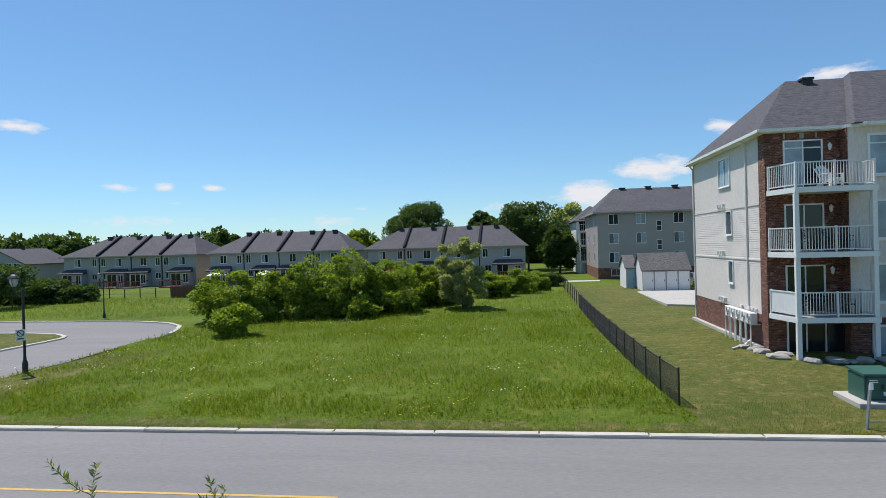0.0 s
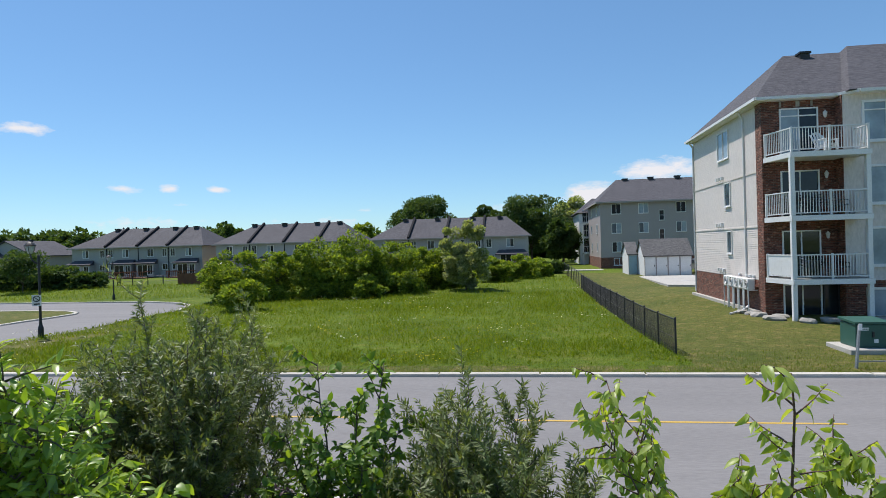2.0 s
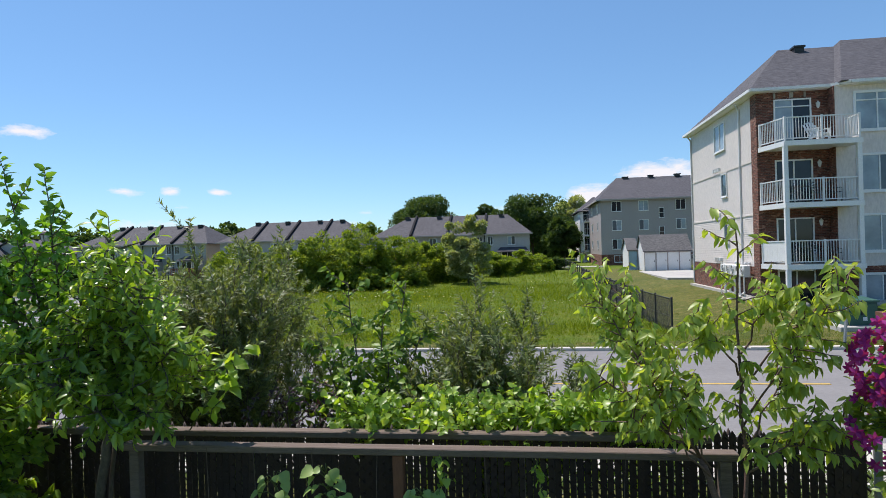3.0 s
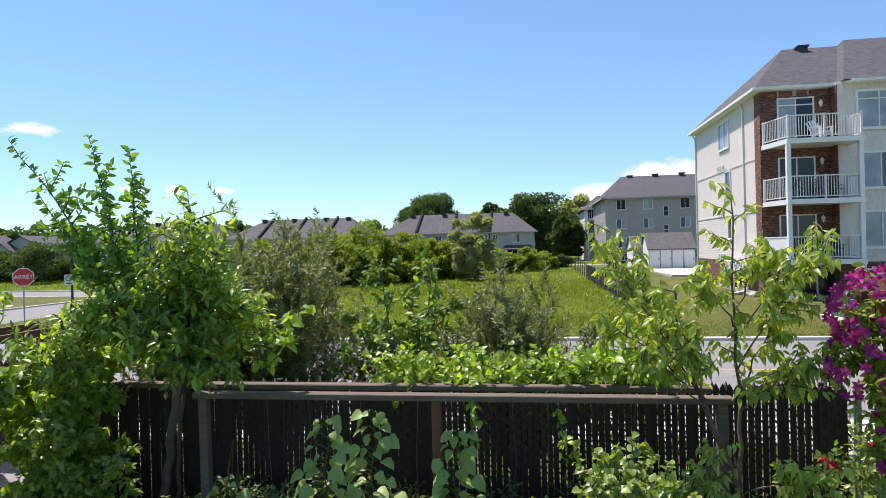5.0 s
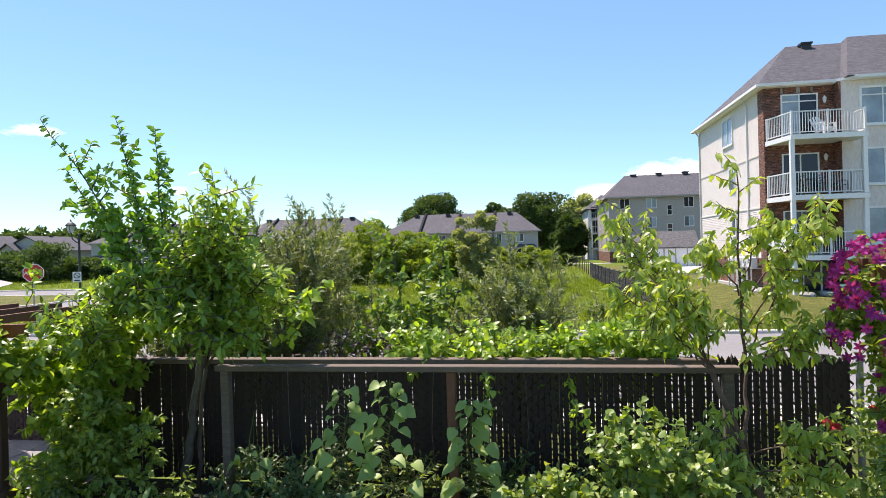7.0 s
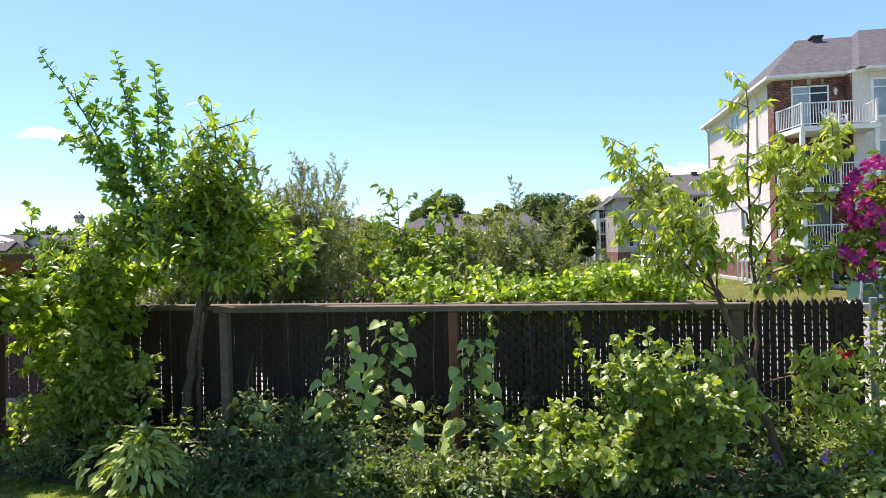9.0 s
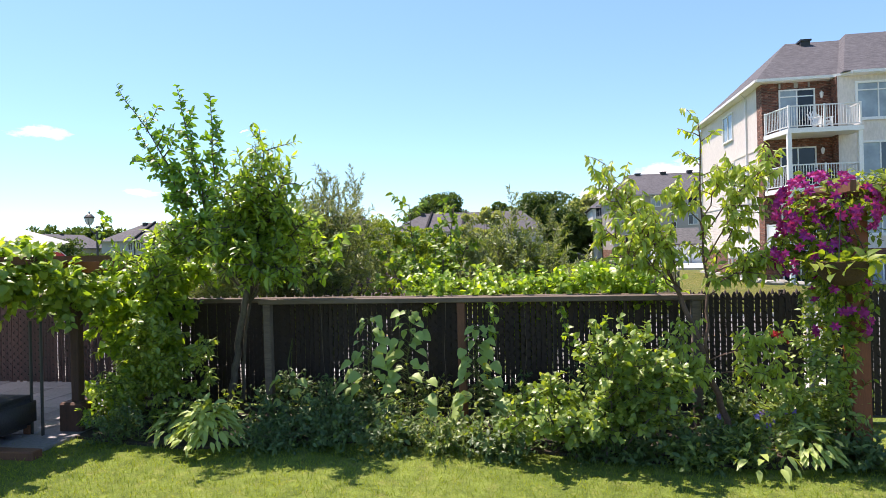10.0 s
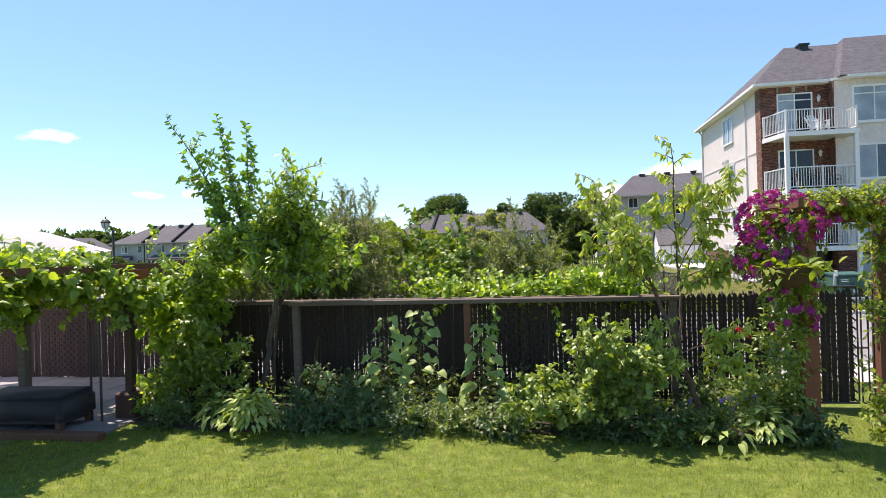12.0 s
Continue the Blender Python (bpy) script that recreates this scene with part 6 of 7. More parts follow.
def pergola_right():
    base = tagged(empty("flower_arch", (2.55, 1.3, 0)), "red-stained timber garden arch with beams over the gate path", "arch")
    b = bmesh.new()
    beam(b, (2.235, 1.25, -0.1), (2.235, 1.25, 2.0), 0.14, 0.14, up=(0, 1, 0))
    bmesh.ops.bevel(b, geom=b.edges[:], offset=0.01, segments=2, affect="EDGES")
    wpart("post", b, M["wood_red"], base)
    b = bmesh.new()
    beam(b, (3.02, 1.6, -0.1), (3.02, 1.6, 2.0), 0.1, 0.1, up=(0, 1, 0))
    wpart("post", b, M["wood_brown"], base)
    for y0, y1, z in ((1.22, 1.5, 1.98), (1.36, 1.66, 1.98)):
        b = bmesh.new()
        beam(b, (1.85, y0 - 0.1, z), (3.7, y1 + 0.05, z), 0.045, 0.14)
        wpart("beam", b, M["wood_brown"], base)
    for x in (2.1, 2.45, 2.8, 3.15):
        b = bmesh.new()
        beam(b, (x, 0.95, 2.08), (x + 0.05, 1.9, 2.08), 0.04, 0.08)
        wpart("rafter", b, M["wood_brown"], base)


pergola_right()


def hanging_basket():
    base = tagged(empty("hanging_basket", (1.99, 0.9, 1.36)), "brown coir hanging basket with trailing leaves", "basket")
    b = bmesh.new()
    lathe(b, [(0.05, 0.0), (0.12, 0.04), (0.17, 0.12), (0.185, 0.17), (0.17, 0.175)], 18)
    part("bowl", b, M["coir"], base)
    for k in range(3):
        a = k * math.tau / 3
        b = bmesh.new()
        tube(b, [(0.18 * math.cos(a), 0.18 * math.sin(a), 0.17), (0.0, 0.0, 0.6)], 0.004, 4)
        part("wire", b, M["black_metal"], base)
    rng = np.random.default_rng(4)
    p = np.array([0, 0, 0.17]) + rng.normal(0, 1, (160, 3)) * np.array([0.12, 0.12, 0.03])
    leaves("foliage", p, unit(rng.normal(0, 1, (160, 3)) + np.array([0, -0.2, 0.4])), rng.uniform(0.06, 0.12, 160), "oval", LEAF["clematis"], base, droop=0.4, seed=5)


M["coir"] = surface("coir", (0.045, 0.022, 0.012), (0.11, 0.06, 0.03), 14, 120, rough=0.95, bump=1.0, depth=0.01)
hanging_basket()


def pergola_left():
    base = tagged(empty("vine_pergola", (-5.3, 1.4, 0)), "low red-stained timber pergola over the patio", "pergola")
    # the second post's wood has the shade under the vine in its colour
    for x, y, w, mat in ((-5.93, 1.38, 0.1, "wood_grey"), (-4.66, 1.46, 0.085, "wood_shaded"), (-4.95, -0.05, 0.12, "wood_red"), (-7.4, 1.5, 0.1, "wood_brown")):
        b = bmesh.new()
        beam(b, (x, y, -0.1), (x, y, 1.56), w, w, up=(0, 1, 0))
        bmesh.ops.bevel(b, geom=b.edges[:], offset=0.008, segments=1, affect="EDGES")
        wpart("post", b, M[mat], base)
    b = boxes((-4.78, -4.54, 1.34, 1.58, 0.0, 0.3), bevel=0.02)
    wpart("post_foot", b, M["wood_shaded"], base)
    for a, c in (((-7.6, 1.32, 1.6), (-4.35, 1.42, 1.6)), ((-7.6, 2.6, 1.6), (-4.4, 2.6, 1.6)), ((-7.6, 0.0, 1.6), (-4.8, -0.05, 1.6))):
        b = bmesh.new()
        beam(b, a, c, 0.045, 0.11)
        wpart("beam", b, M["wood_red"], base)
    for k in range(6):
        b = bmesh.new()
        beam(b, (-7.3 + 0.52 * k, -0.2, 1.68), (-7.3 + 0.52 * k, 2.8, 1.68), 0.04, 0.07)
        wpart("rafter", b, M["wood_brown"], base)


pergola_left()


def patio():
    holder = tagged(empty("patio"), "grey concrete paving slabs under the pergola", "patio", kind="structure")
    for i in range(13):
        for j in range(6):
            x, y = -10.61 + i * 0.47, 0.75 + j * 0.47
            if x < -4.6:
                part("slab", boxes((x + 0.004, x + 0.466, y + 0.004, y + 0.466, -0.05, 0.03 + random.uniform(-0.003, 0.003)), bevel=0.006), M["patio_slab"], holder)


patio()


def covered_bench():
    base = tagged(empty("covered_bench", (-5.45, 1.05, 0.03)), "low garden bench under a dark protective cover", "bench")
    b = bmesh.new()
    box(b, -0.62, 0.5, -0.28, 0.28, 0.06, 0.36)
    bmesh.ops.bevel(b, geom=b.edges[:], offset=0.06, segments=3, affect="EDGES")
    for v in b.verts:
        v.co.z += 0.02 * noise.noise(v.co * 6)
    part("cover", b, M["cover_cloth"], base, smooth=True)
    for x in (-0.55, 0.43):
        for y in (-0.2, 0.2):
            part("leg", boxes((x - 0.03, x + 0.03, y - 0.03, y + 0.03, 0.0, 0.08)), M["wood_brown"], base)
    o = obj("timber_edging", boxes((-6.3, -4.4, 0.62, 0.74, -0.05, 0.07), bevel=0.01), M["wood_brown"])
    tagged(o, "reddish timber edging beam in front of the patio", "edging")
    for k, (x, y) in enumerate(((-4.98, 1.25), (-4.82, 1.2))):
        b = bmesh.new()
        tube(b, [(x, y, 0.0), (x - 0.02, y + 0.02, 1.1)], 0.014, 6)
        tagged(obj("garden_stake", b, M["black_metal"]), "thin black metal garden stake beside the patio", "stake", "garden stakes")


M["cover_cloth"] = surface("cover_cloth", (0.02, 0.018, 0.02), (0.05, 0.045, 0.05), 6, 60, rough=0.8, bump=0.4, depth=0.006)
covered_bench()


def parasol():
    base = tagged(empty("parasol", (-7.45, 2.3, 0.02)), "large white garden parasol, open, beside the pergola", "parasol")
    b = bmesh.new()
    top, rim = b.verts.new((0, 0, 2.32)), []
    for k in range(32):
        a = k * math.tau / 32
        s = 1 - 0.035 * (1 - abs(math.cos(a * 4)))
        rim.append(b.verts.new((1.55 * s * math.cos(a), 1.55 * s * math.sin(a), 1.86 + 0.03 * abs(math.cos(a * 4)))))
    mid = [b.verts.new((v.co.x * 0.5, v.co.y * 0.5, 2.15)) for v in rim]
    for k in range(32):
        j = (k + 1) % 32
        b.faces.new((top, mid[k], mid[j]))
        b.faces.new((mid[k], rim[k], rim[j], mid[j]))
    c = part("canopy", b, M["white_cloth"], base, smooth=True)
    b = bmesh.new()
    tube(b, [(0, 0, 0), (0, 0, 2.38)], 0.025, 8)
    part("pole", b, M["galvanised"], base)
    b = bmesh.new()
    lathe(b, [(0.3, 0.0), (0.3, 0.06), (0.06, 0.1), (0.05, 0.3)], 16)
    part("foot", b, M["concrete"], base)
    for k in range(8):
        a = k * math.tau / 8
        b = bmesh.new()
        tube(b, [(0, 0, 2.28), (1.48 * math.cos(a), 1.48 * math.sin(a), 1.86)], 0.01, 4)
        part("rib", b, M["galvanised"], base)


def cloth_material():
    """Thin white cloth that lets the daylight through."""
    m, nt, p = bare("white_cloth")
    col = ramp(nt, noise_node(nt, place_coord(nt), 3, 4), [(0.3, (0.76, 0.76, 0.77)), (0.7, (0.84, 0.84, 0.85))])
    tr, mix, out = nt.nodes.new("ShaderNodeBsdfTranslucent"), nt.nodes.new("ShaderNodeMixShader"), nt.nodes["Material Output"]
    nt.links.new(col, p.inputs["Base Color"])
    nt.links.new(col, tr.inputs["Color"])
    p.inputs["Roughness"].default_value, mix.inputs[0].default_value = 0.9, 0.6
    nt.links.new(p.outputs[0], mix.inputs[1])
    nt.links.new(tr.outputs[0], mix.inputs[2])
    nt.links.new(mix.outputs[0], out.inputs["Surface"])
    return m


M["white_cloth"] = cloth_material()
parasol()


def flower_bed():
    b = bmesh.new()
    edge = [(-4.6, 1.25), (-3.9, 1.1), (-3.2, 1.0), (-2.5, 1.2), (-1.8, 1.3), (-1.0, 1.25), (-0.4, 1.2), (0.3, 1.05), (1.0, 0.95), (1.7, 0.95), (2.35, 1.15), (2.4, 2.42), (-4.6, 2.42)]
    prism(b, edge, -0.1, 0.025)
    tagged(obj("flower_bed", b, M["soil"]), "dark soil of the planted bed along the fence", "flower bed", kind="structure")


flower_bed()

# ---- the garden: plants ----


def plant(name, label, category, limbs, leaf, shape, size, seed, bark="bark", twigs=6, twig=0.35, per=9, down=0.0, along=0, stem=(0.012, 0.004), bend=0.12, spread=1.0, face=(0, -0.4, 0.9), droop=0.3, rise=0.02, twig_start=0.35, group="", twig_end=1.0, twist=0.45, bare=0):
    """A branching plant. limbs: paths (lists of points) with radii; twigs spring from them and carry the leaves."""
    rng = np.random.default_rng(seed)
    foot = limbs[0][0][0]
    base = tagged(empty(name, foot), label, category, group)
    st = Stems()
    P, D, S = [], [], []
    foot = np.array(foot)
    for number, (pts, r0, r1) in enumerate(limbs):
        pts = [np.array(p, float) - foot for p in pts]
        fine = []
        for a, c in zip(pts, pts[1:]):
            for k in range(4):
                fine.append(a + (c - a) * k / 4 + rng.normal(0, 0.012, 3) * (k > 0))
        fine.append(pts[-1])
        st.add(fine, r0, r1, 7 if r0 > 0.015 else 5)
        if number < bare:
            continue
        if along:
            p, d, s = side_leaves(rng, fine, along, size, spread, twig_start, down)
            P.append(p), D.append(d), S.append(s)
        tp, td = along_path(fine[:max(3, round(len(fine) * twig_end))], twigs, rng, twig_start)
        for a, d in zip(tp, td):
            out = rng.normal(0, 1, 3)
            out = unit(out - d * (out @ d)) * 0.9 + d * 0.5 + np.array([0, 0, rise * 4])
            length = twig * rng.uniform(0.5, 1.25)
            path = limb(rng, a, out, length, bend, 4, rise)
            st.add(path, stem[0] * 0.6, stem[1] * 0.5, 4)
            p, d2, s = side_leaves(rng, path, per, size, spread, 0.15, down)
            P.append(p), D.append(d2), S.append(s)
    st.done("stem", M[bark], base)["kind"] = "stuff"
    leaves("foliage", np.concatenate(P), np.concatenate(D), np.concatenate(S), shape, LEAF[leaf], base, face=face, droop=droop, seed=seed, twist=twist)["kind"] = "stuff"
    return base


def plum_tree():
    f2 = (-3.12, 1.94, 1.36)
    limbs = [([(-3.41, 2.08, 0.0), (-3.33, 2.06, 0.5), (-3.21, 2.0, 1.0), f2], 0.042, 0.03)]
    for end, mid, n in (((-3.94, 1.16, 3.26), (-3.55, 1.6, 2.3), 1), ((-3.58, 1.52, 3.34), (-3.48, 1.7, 2.35), 1), ((-3.24, 1.55, 3.22), (-3.34, 1.75, 2.3), 1), ((-3.86, 1.3, 2.9), (-3.6, 1.6, 2.2), 1), ((-3.42, 1.5, 2.75), (-3.4, 1.7, 2.1), 1), ((-3.7, 1.35, 2.6), (-3.5, 1.7, 2.0), 1)):
        limbs.append(([f2, mid, ((mid[0] + end[0]) / 2, (mid[1] + end[1]) / 2, (mid[2] + end[2]) / 2 + 0.03), end], 0.012, 0.0025))
    plant("plum_tree", "slender young plum tree with long bare-tipped upright shoots", "tree", limbs, "plum", "oval", 0.072, 21, twigs=18, twig=0.2, per=11, along=85, down=0.15, bend=0.1, twig_start=0.2, twig_end=0.75, face=(0, -1.0, 0.4), twist=0.6, bare=1)
    limbs = [([(-3.34, 2.2, 0.0), (-3.26, 2.14, 0.6), (-3.12, 2.02, 1.2)], 0.022, 0.016)]
    for end in ((-2.62, 1.34, 2.7), (-2.8, 1.5, 2.55), (-2.45, 1.4, 2.4), (-2.62, 1.6, 2.25), (-3.1, 1.65, 2.35), (-2.5, 1.75, 1.95), (-2.4, 2.0, 1.75), (-3.45, 1.5, 2.0), (-3.0, 1.4, 1.95), (-2.7, 1.45, 1.7), (-3.7, 1.6, 1.95),
                (-2.9, 2.3, 2.2), (-2.3, 1.6, 2.0), (-3.2, 1.6, 1.75), (-2.75, 1.35, 1.6), (-2.5, 1.5, 1.55), (-3.0, 1.3, 1.8), (-2.95, 1.5, 2.2), (-2.7, 1.5, 2.1)):
        a = (-3.12, 2.02, 1.15 + 0.25 * random.random())
        limbs.append(([a, ((a[0] + end[0]) / 2, (a[1] + end[1]) / 2, (a[2] + end[2]) / 2 + 0.08), end], 0.012, 0.004))
    plant("peach_tree", "bushy young peach tree with long narrow glossy leaves", "tree", limbs, "peach", "long", 0.088, 22, twigs=22, twig=0.27, per=15, along=22, down=-0.05, bend=0.14, twig_start=0.45, bare=1)
    limbs = [([(-4.1, 2.1, 0.0), (-4.1, 2.05, 0.7), (-4.05, 1.95, 1.1)], 0.022, 0.016)]
    for end in ((-4.1, 1.55, 1.7), (-3.9, 1.55, 1.9), (-3.8, 1.5, 1.6), (-4.05, 2.2, 1.7), (-3.6, 1.5, 1.85), (-3.75, 1.4, 1.5)):
        a = (-4.06, 1.97, 0.85 + 0.3 * random.random())
        limbs.append(([a, ((a[0] + end[0]) / 2, (a[1] + end[1]) / 2, (a[2] + end[2]) / 2 + 0.08), end], 0.011, 0.004))
    plant("peach_tree", "low spreading peach tree with narrow leaves beside the vine", "tree", limbs, "peach", "long", 0.095, 23, twigs=15, twig=0.27, per=12, along=16, down=-0.05, twig_start=0.4, bare=1)


plum_tree()


def cherry_tree():
    limbs = [([(1.36, 1.36, 0.0), (1.26, 1.38, 0.45), (1.1, 1.4, 0.95), (0.95, 1.43, 1.35)], 0.03, 0.018),
             ([(1.18, 1.4, 0.75), (1.22, 1.5, 1.25), (1.17, 1.42, 1.95), (1.12, 1.28, 2.7)], 0.016, 0.004)]
    for a, end in (((0.95, 1.43, 1.35), (0.48, 2.15, 2.48)), ((0.95, 1.43, 1.35), (0.34, 1.85, 2.36)), ((0.95, 1.43, 1.35), (0.55, 1.8, 2.2)), ((0.95, 1.43, 1.35), (0.34, 1.45, 1.85)), ((1.15, 1.42, 1.75), (1.68, 1.3, 2.32)), ((1.2, 1.5, 1.4), (1.75, 1.35, 1.6)), ((0.95, 1.43, 1.35), (0.62, 1.3, 1.9)), ((0.95, 1.43, 1.35), (0.72, 1.5, 2.05)), ((1.0, 1.42, 1.25), (0.55, 1.3, 1.62)),
                   ((1.2, 1.5, 1.5), (1.62, 1.2, 2.3)), ((1.22, 1.5, 1.3), (1.52, 1.5, 1.95)), ((1.2, 1.54, 1.9), (1.45, 1.5, 2.3)), ((1.18, 1.4, 0.7), (1.62, 1.2, 0.92)),
                   ((1.2, 1.4, 0.6), (1.66, 1.15, 0.62)), ((1.1, 1.42, 0.95), (0.9, 1.2, 0.85)), ((1.2, 1.54, 1.8), (0.95, 1.5, 2.15)), ((1.22, 1.5, 1.2), (1.5, 1.35, 1.5)), ((1.0, 1.42, 1.3), (0.85, 1.3, 1.72)),
                   ((1.2, 1.38, 0.55), (1.0, 1.15, 0.7))):
        limbs.append(([a, ((a[0] + end[0]) / 2, (a[1] + end[1]) / 2, (a[2] + end[2]) / 2 + 0.05), end], 0.007, 0.003))
    plant("cherry_tree", "young cherry tree with thin leaning stems and drooping light leaves", "tree", limbs, "cherry", "cherry", 0.074, 31, bark="bark_red", twigs=17, twig=0.2, per=11, along=26, down=1.1, bend=0.16, twig_start=0.35, droop=0.4, face=(0, -0.7, 0.7), stem=(0.008, 0.003), bare=1)


cherry_tree()


def willow(at, height, spread_x, n, seed, label, lean=0.0):
    rng = np.random.default_rng(seed)
    limbs = []
    for k in range(n):
        a = rng.uniform(0, math.tau)
        r = spread_x * math.sqrt(rng.uniform(0.02, 1))
        h = height * (1 - 0.35 * (r / spread_x) ** 2) * rng.uniform(0.72, 1.0)
        end = (at[0] + lean + r * math.cos(a), at[1] + 0.8 * r * math.sin(a), at[2] + h)
        mid = (at[0] + lean * 0.4 + r * 0.42 * math.cos(a), at[1] + 0.35 * r * math.sin(a), at[2] + h * 0.5)
        limbs.append(([at, mid, end], 0.016, 0.0022))
    return plant("willow_bush", label, "bush", limbs, "willow", "lance", 0.072, seed, twigs=30, twig=0.36, per=42, along=60, bend=0.12, spread=0.7, rise=0.1, twig_start=0.25, stem=(0.006, 0.003), droop=0.1)


willow((-3.2, 4.05, -0.3), 3.3, 1.25, 66, 41, "large grey-green willow bush with fine narrow leaves behind the fence")
willow((-0.3, 3.6, -0.2), 2.4, 0.95, 36, 42, "smaller grey-green willow bush behind the fence", -0.05)
willow((-4.7, 4.3, -0.3), 2.6, 0.9, 20, 43, "grey-green willow bush beside the larger one")


def sapling():
    limbs = []
    for foot, end in (((-1.6, 3.75, -0.2), (-1.78, 3.7, 2.28)), ((-1.5, 3.8, -0.2), (-1.22, 3.85, 2.25)), ((-1.55, 3.7, -0.2), (-1.45, 3.75, 1.95)), ((-1.55, 3.7, -0.2), (-1.05, 3.65, 1.75)), ((-1.6, 3.7, -0.2), (-2.05, 3.6, 1.7)),
                      ((-1.5, 3.7, -0.2), (-1.0, 3.6, 1.3)), ((-1.6, 3.7, -0.2), (-2.2, 3.5, 1.2)), ((-1.5, 3.8, -0.2), (-1.3, 3.3, 1.6)), ((-1.6, 3.8, -0.2), (-1.7, 3.4, 1.5))):
        limbs.append(([foot, ((foot[0] * 0.6 + end[0] * 0.4), (foot[1] + end[1]) / 2, 0.9), end], 0.016, 0.004))
    plant("ash_sapling", "bright green sapling cluster with broad leaves behind the fence", "bush", limbs, "ash", "oval", 0.088, 44, twigs=24, twig=0.26, per=14, along=24, down=0.2, twig_start=0.35)
    limbs = [([(-2.3, 3.2, -0.1), (-2.35 + 0.12 * k, 3.2, 0.6), (-2.6 + 0.16 * k, 3.1 + 0.1 * (k % 2), 1.15 + 0.1 * (k % 3))], 0.008, 0.003) for k in range(6)]
    plant("barberry_bush", "small dark purple-leaved bush behind the fence", "bush", limbs, "purple", "oval", 0.05, 45, twigs=9, twig=0.18, per=10, along=10)


sapling()


def leaf_mass(name, label, category, blobs, leaf, shape, size, n, seed, face=(0, -0.45, 0.9), droop=0.25, hang=0.12, twist=0.42):
    """A climbing or spreading plant: leaves over rounded masses (centre, radii), on thin stems."""
    rng = np.random.default_rng(seed)
    foot = np.array([blobs[0][0][0], blobs[0][0][1], max(0.0, blobs[0][0][2] - blobs[0][1][2])])
    base = tagged(empty(name, tuple(foot)), label, category)
    vol = np.array([r[0] * r[1] + r[1] * r[2] + r[0] * r[2] for _, r in blobs])
    P, D, S, st = [], [], [], Stems()
    for (c, r), v in zip(blobs, vol):
        c, r = np.array(c, float), np.array(r, float)
        per = 11
        for _ in range(max(5, int(n * v / vol.sum() / per))):
            d = unit(rng.normal(0, 1, 3))
            a = c + d * r * rng.uniform(0.0, 0.6)
            path = limb(rng, a, d * np.array([1, 1, 0.7]) + rng.normal(0, 0.3, 3), float(np.linalg.norm(d * r)) * rng.uniform(0.35, 0.75) + 0.06, 0.16, 4, -0.12 * hang)
            path = [np.array([q[0], q[1], max(0.02, q[2])]) - foot for q in path]
            st.add(path, 0.0045, 0.002, 3)
            p, w, s = side_leaves(rng, path, per, size, 1.0, 0.05, hang)
            P.append(p), D.append(w), S.append(s)
    st.done("stem", M["stem"], base)["kind"] = "stuff"
    leaves("foliage", np.concatenate(P), np.concatenate(D), np.concatenate(S), shape, LEAF[leaf], base, face=face, droop=droop, seed=seed, twist=twist)["kind"] = "stuff"
    return base


leaf_mass("fence_vine", "bright green wild vine sprawling over the top of the fence", "vine",
          [((-1.25, 2.56, 1.27), (0.42, 0.28, 0.2)), ((-0.6, 2.55, 1.29), (0.45, 0.28, 0.17)), ((0.05, 2.55, 1.29), (0.45, 0.28, 0.16)), ((0.62, 2.55, 1.31), (0.42, 0.26, 0.15)), ((0.95, 2.52, 1.25), (0.3, 0.24, 0.16)), ((0.38, 2.3, 1.4), (0.2, 0.15, 0.12)),
           ((-0.3, 2.8, 1.1), (0.8, 0.2, 0.3)), ((0.5, 2.8, 1.0), (0.7, 0.2, 0.35))], "vine", "heart", 0.062, 5600, 51)
for _k, (_a, _b) in enumerate((((-2.35, 2.0, 1.35), (-1.95, 1.8, 1.95)), ((0.5, 2.3, 1.35), (0.68, 2.2, 1.68)), ((-2.5, 2.0, 1.3), (-2.1, 1.8, 1.7)), ((-0.62, 1.85, 1.18), (-0.63, 1.84, 0.86)), ((0.02, 1.85, 1.18), (0.06, 1.84, 0.74)), ((0.12, 1.85, 0.82), (0.2, 1.83, 0.62)), ((-4.5, 1.6, 1.75), (-4.38, 1.5, 2.12)))):
    plant("vine_shoot", "single bright vine shoot reaching above the fence", "vine", [([_a, ((_a[0] + _b[0]) / 2, _a[1], (_a[2] + _b[2]) / 2 + 0.08), _b], 0.005, 0.002)], "vine", "heart", 0.1 if _k < 3 else 0.06, 60 + _k, bark="stem", twigs=3, twig=0.1, per=3, along=12, group="vine shoots", twig_start=0.1)
_rng = random.Random(52)
HOP = [((-4.3, 2.0, 1.3), (0.22, 0.2, 0.2))]
for _k in range(34):
    _z = 0.12 + 1.5 * ((_k + _rng.random()) / 34) ** 0.9
    _x = -4.72 + _rng.random() * (0.95 if _z > 1.0 else 0.75)
    HOP.append(((_x, 1.6 + 0.55 * _rng.random() + 0.1 * _z, _z), (_rng.uniform(0.13, 0.22), _rng.uniform(0.12, 0.2), _rng.uniform(0.08, 0.14))))
leaf_mass("hop_vine", "dense climbing vine with lobed leaves covering the corner of the bed", "vine", HOP, "vine", "heart", 0.074, 5600, 52, face=(-0.25, -0.25, 1.0), twist=0.32, droop=0.35)
IVY = [((-3.75, 1.6, 0.5), (0.16, 0.14, 0.12))]
for _k in range(26):
    _z = 0.1 + 1.0 * ((_k + _rng.random()) / 26) ** 1.2
    IVY.append(((-4.15 + 0.95 * _rng.random(), 1.3 + 0.4 * _rng.random(), _z), (_rng.uniform(0.1, 0.18), _rng.uniform(0.1, 0.16), _rng.uniform(0.07, 0.13))))
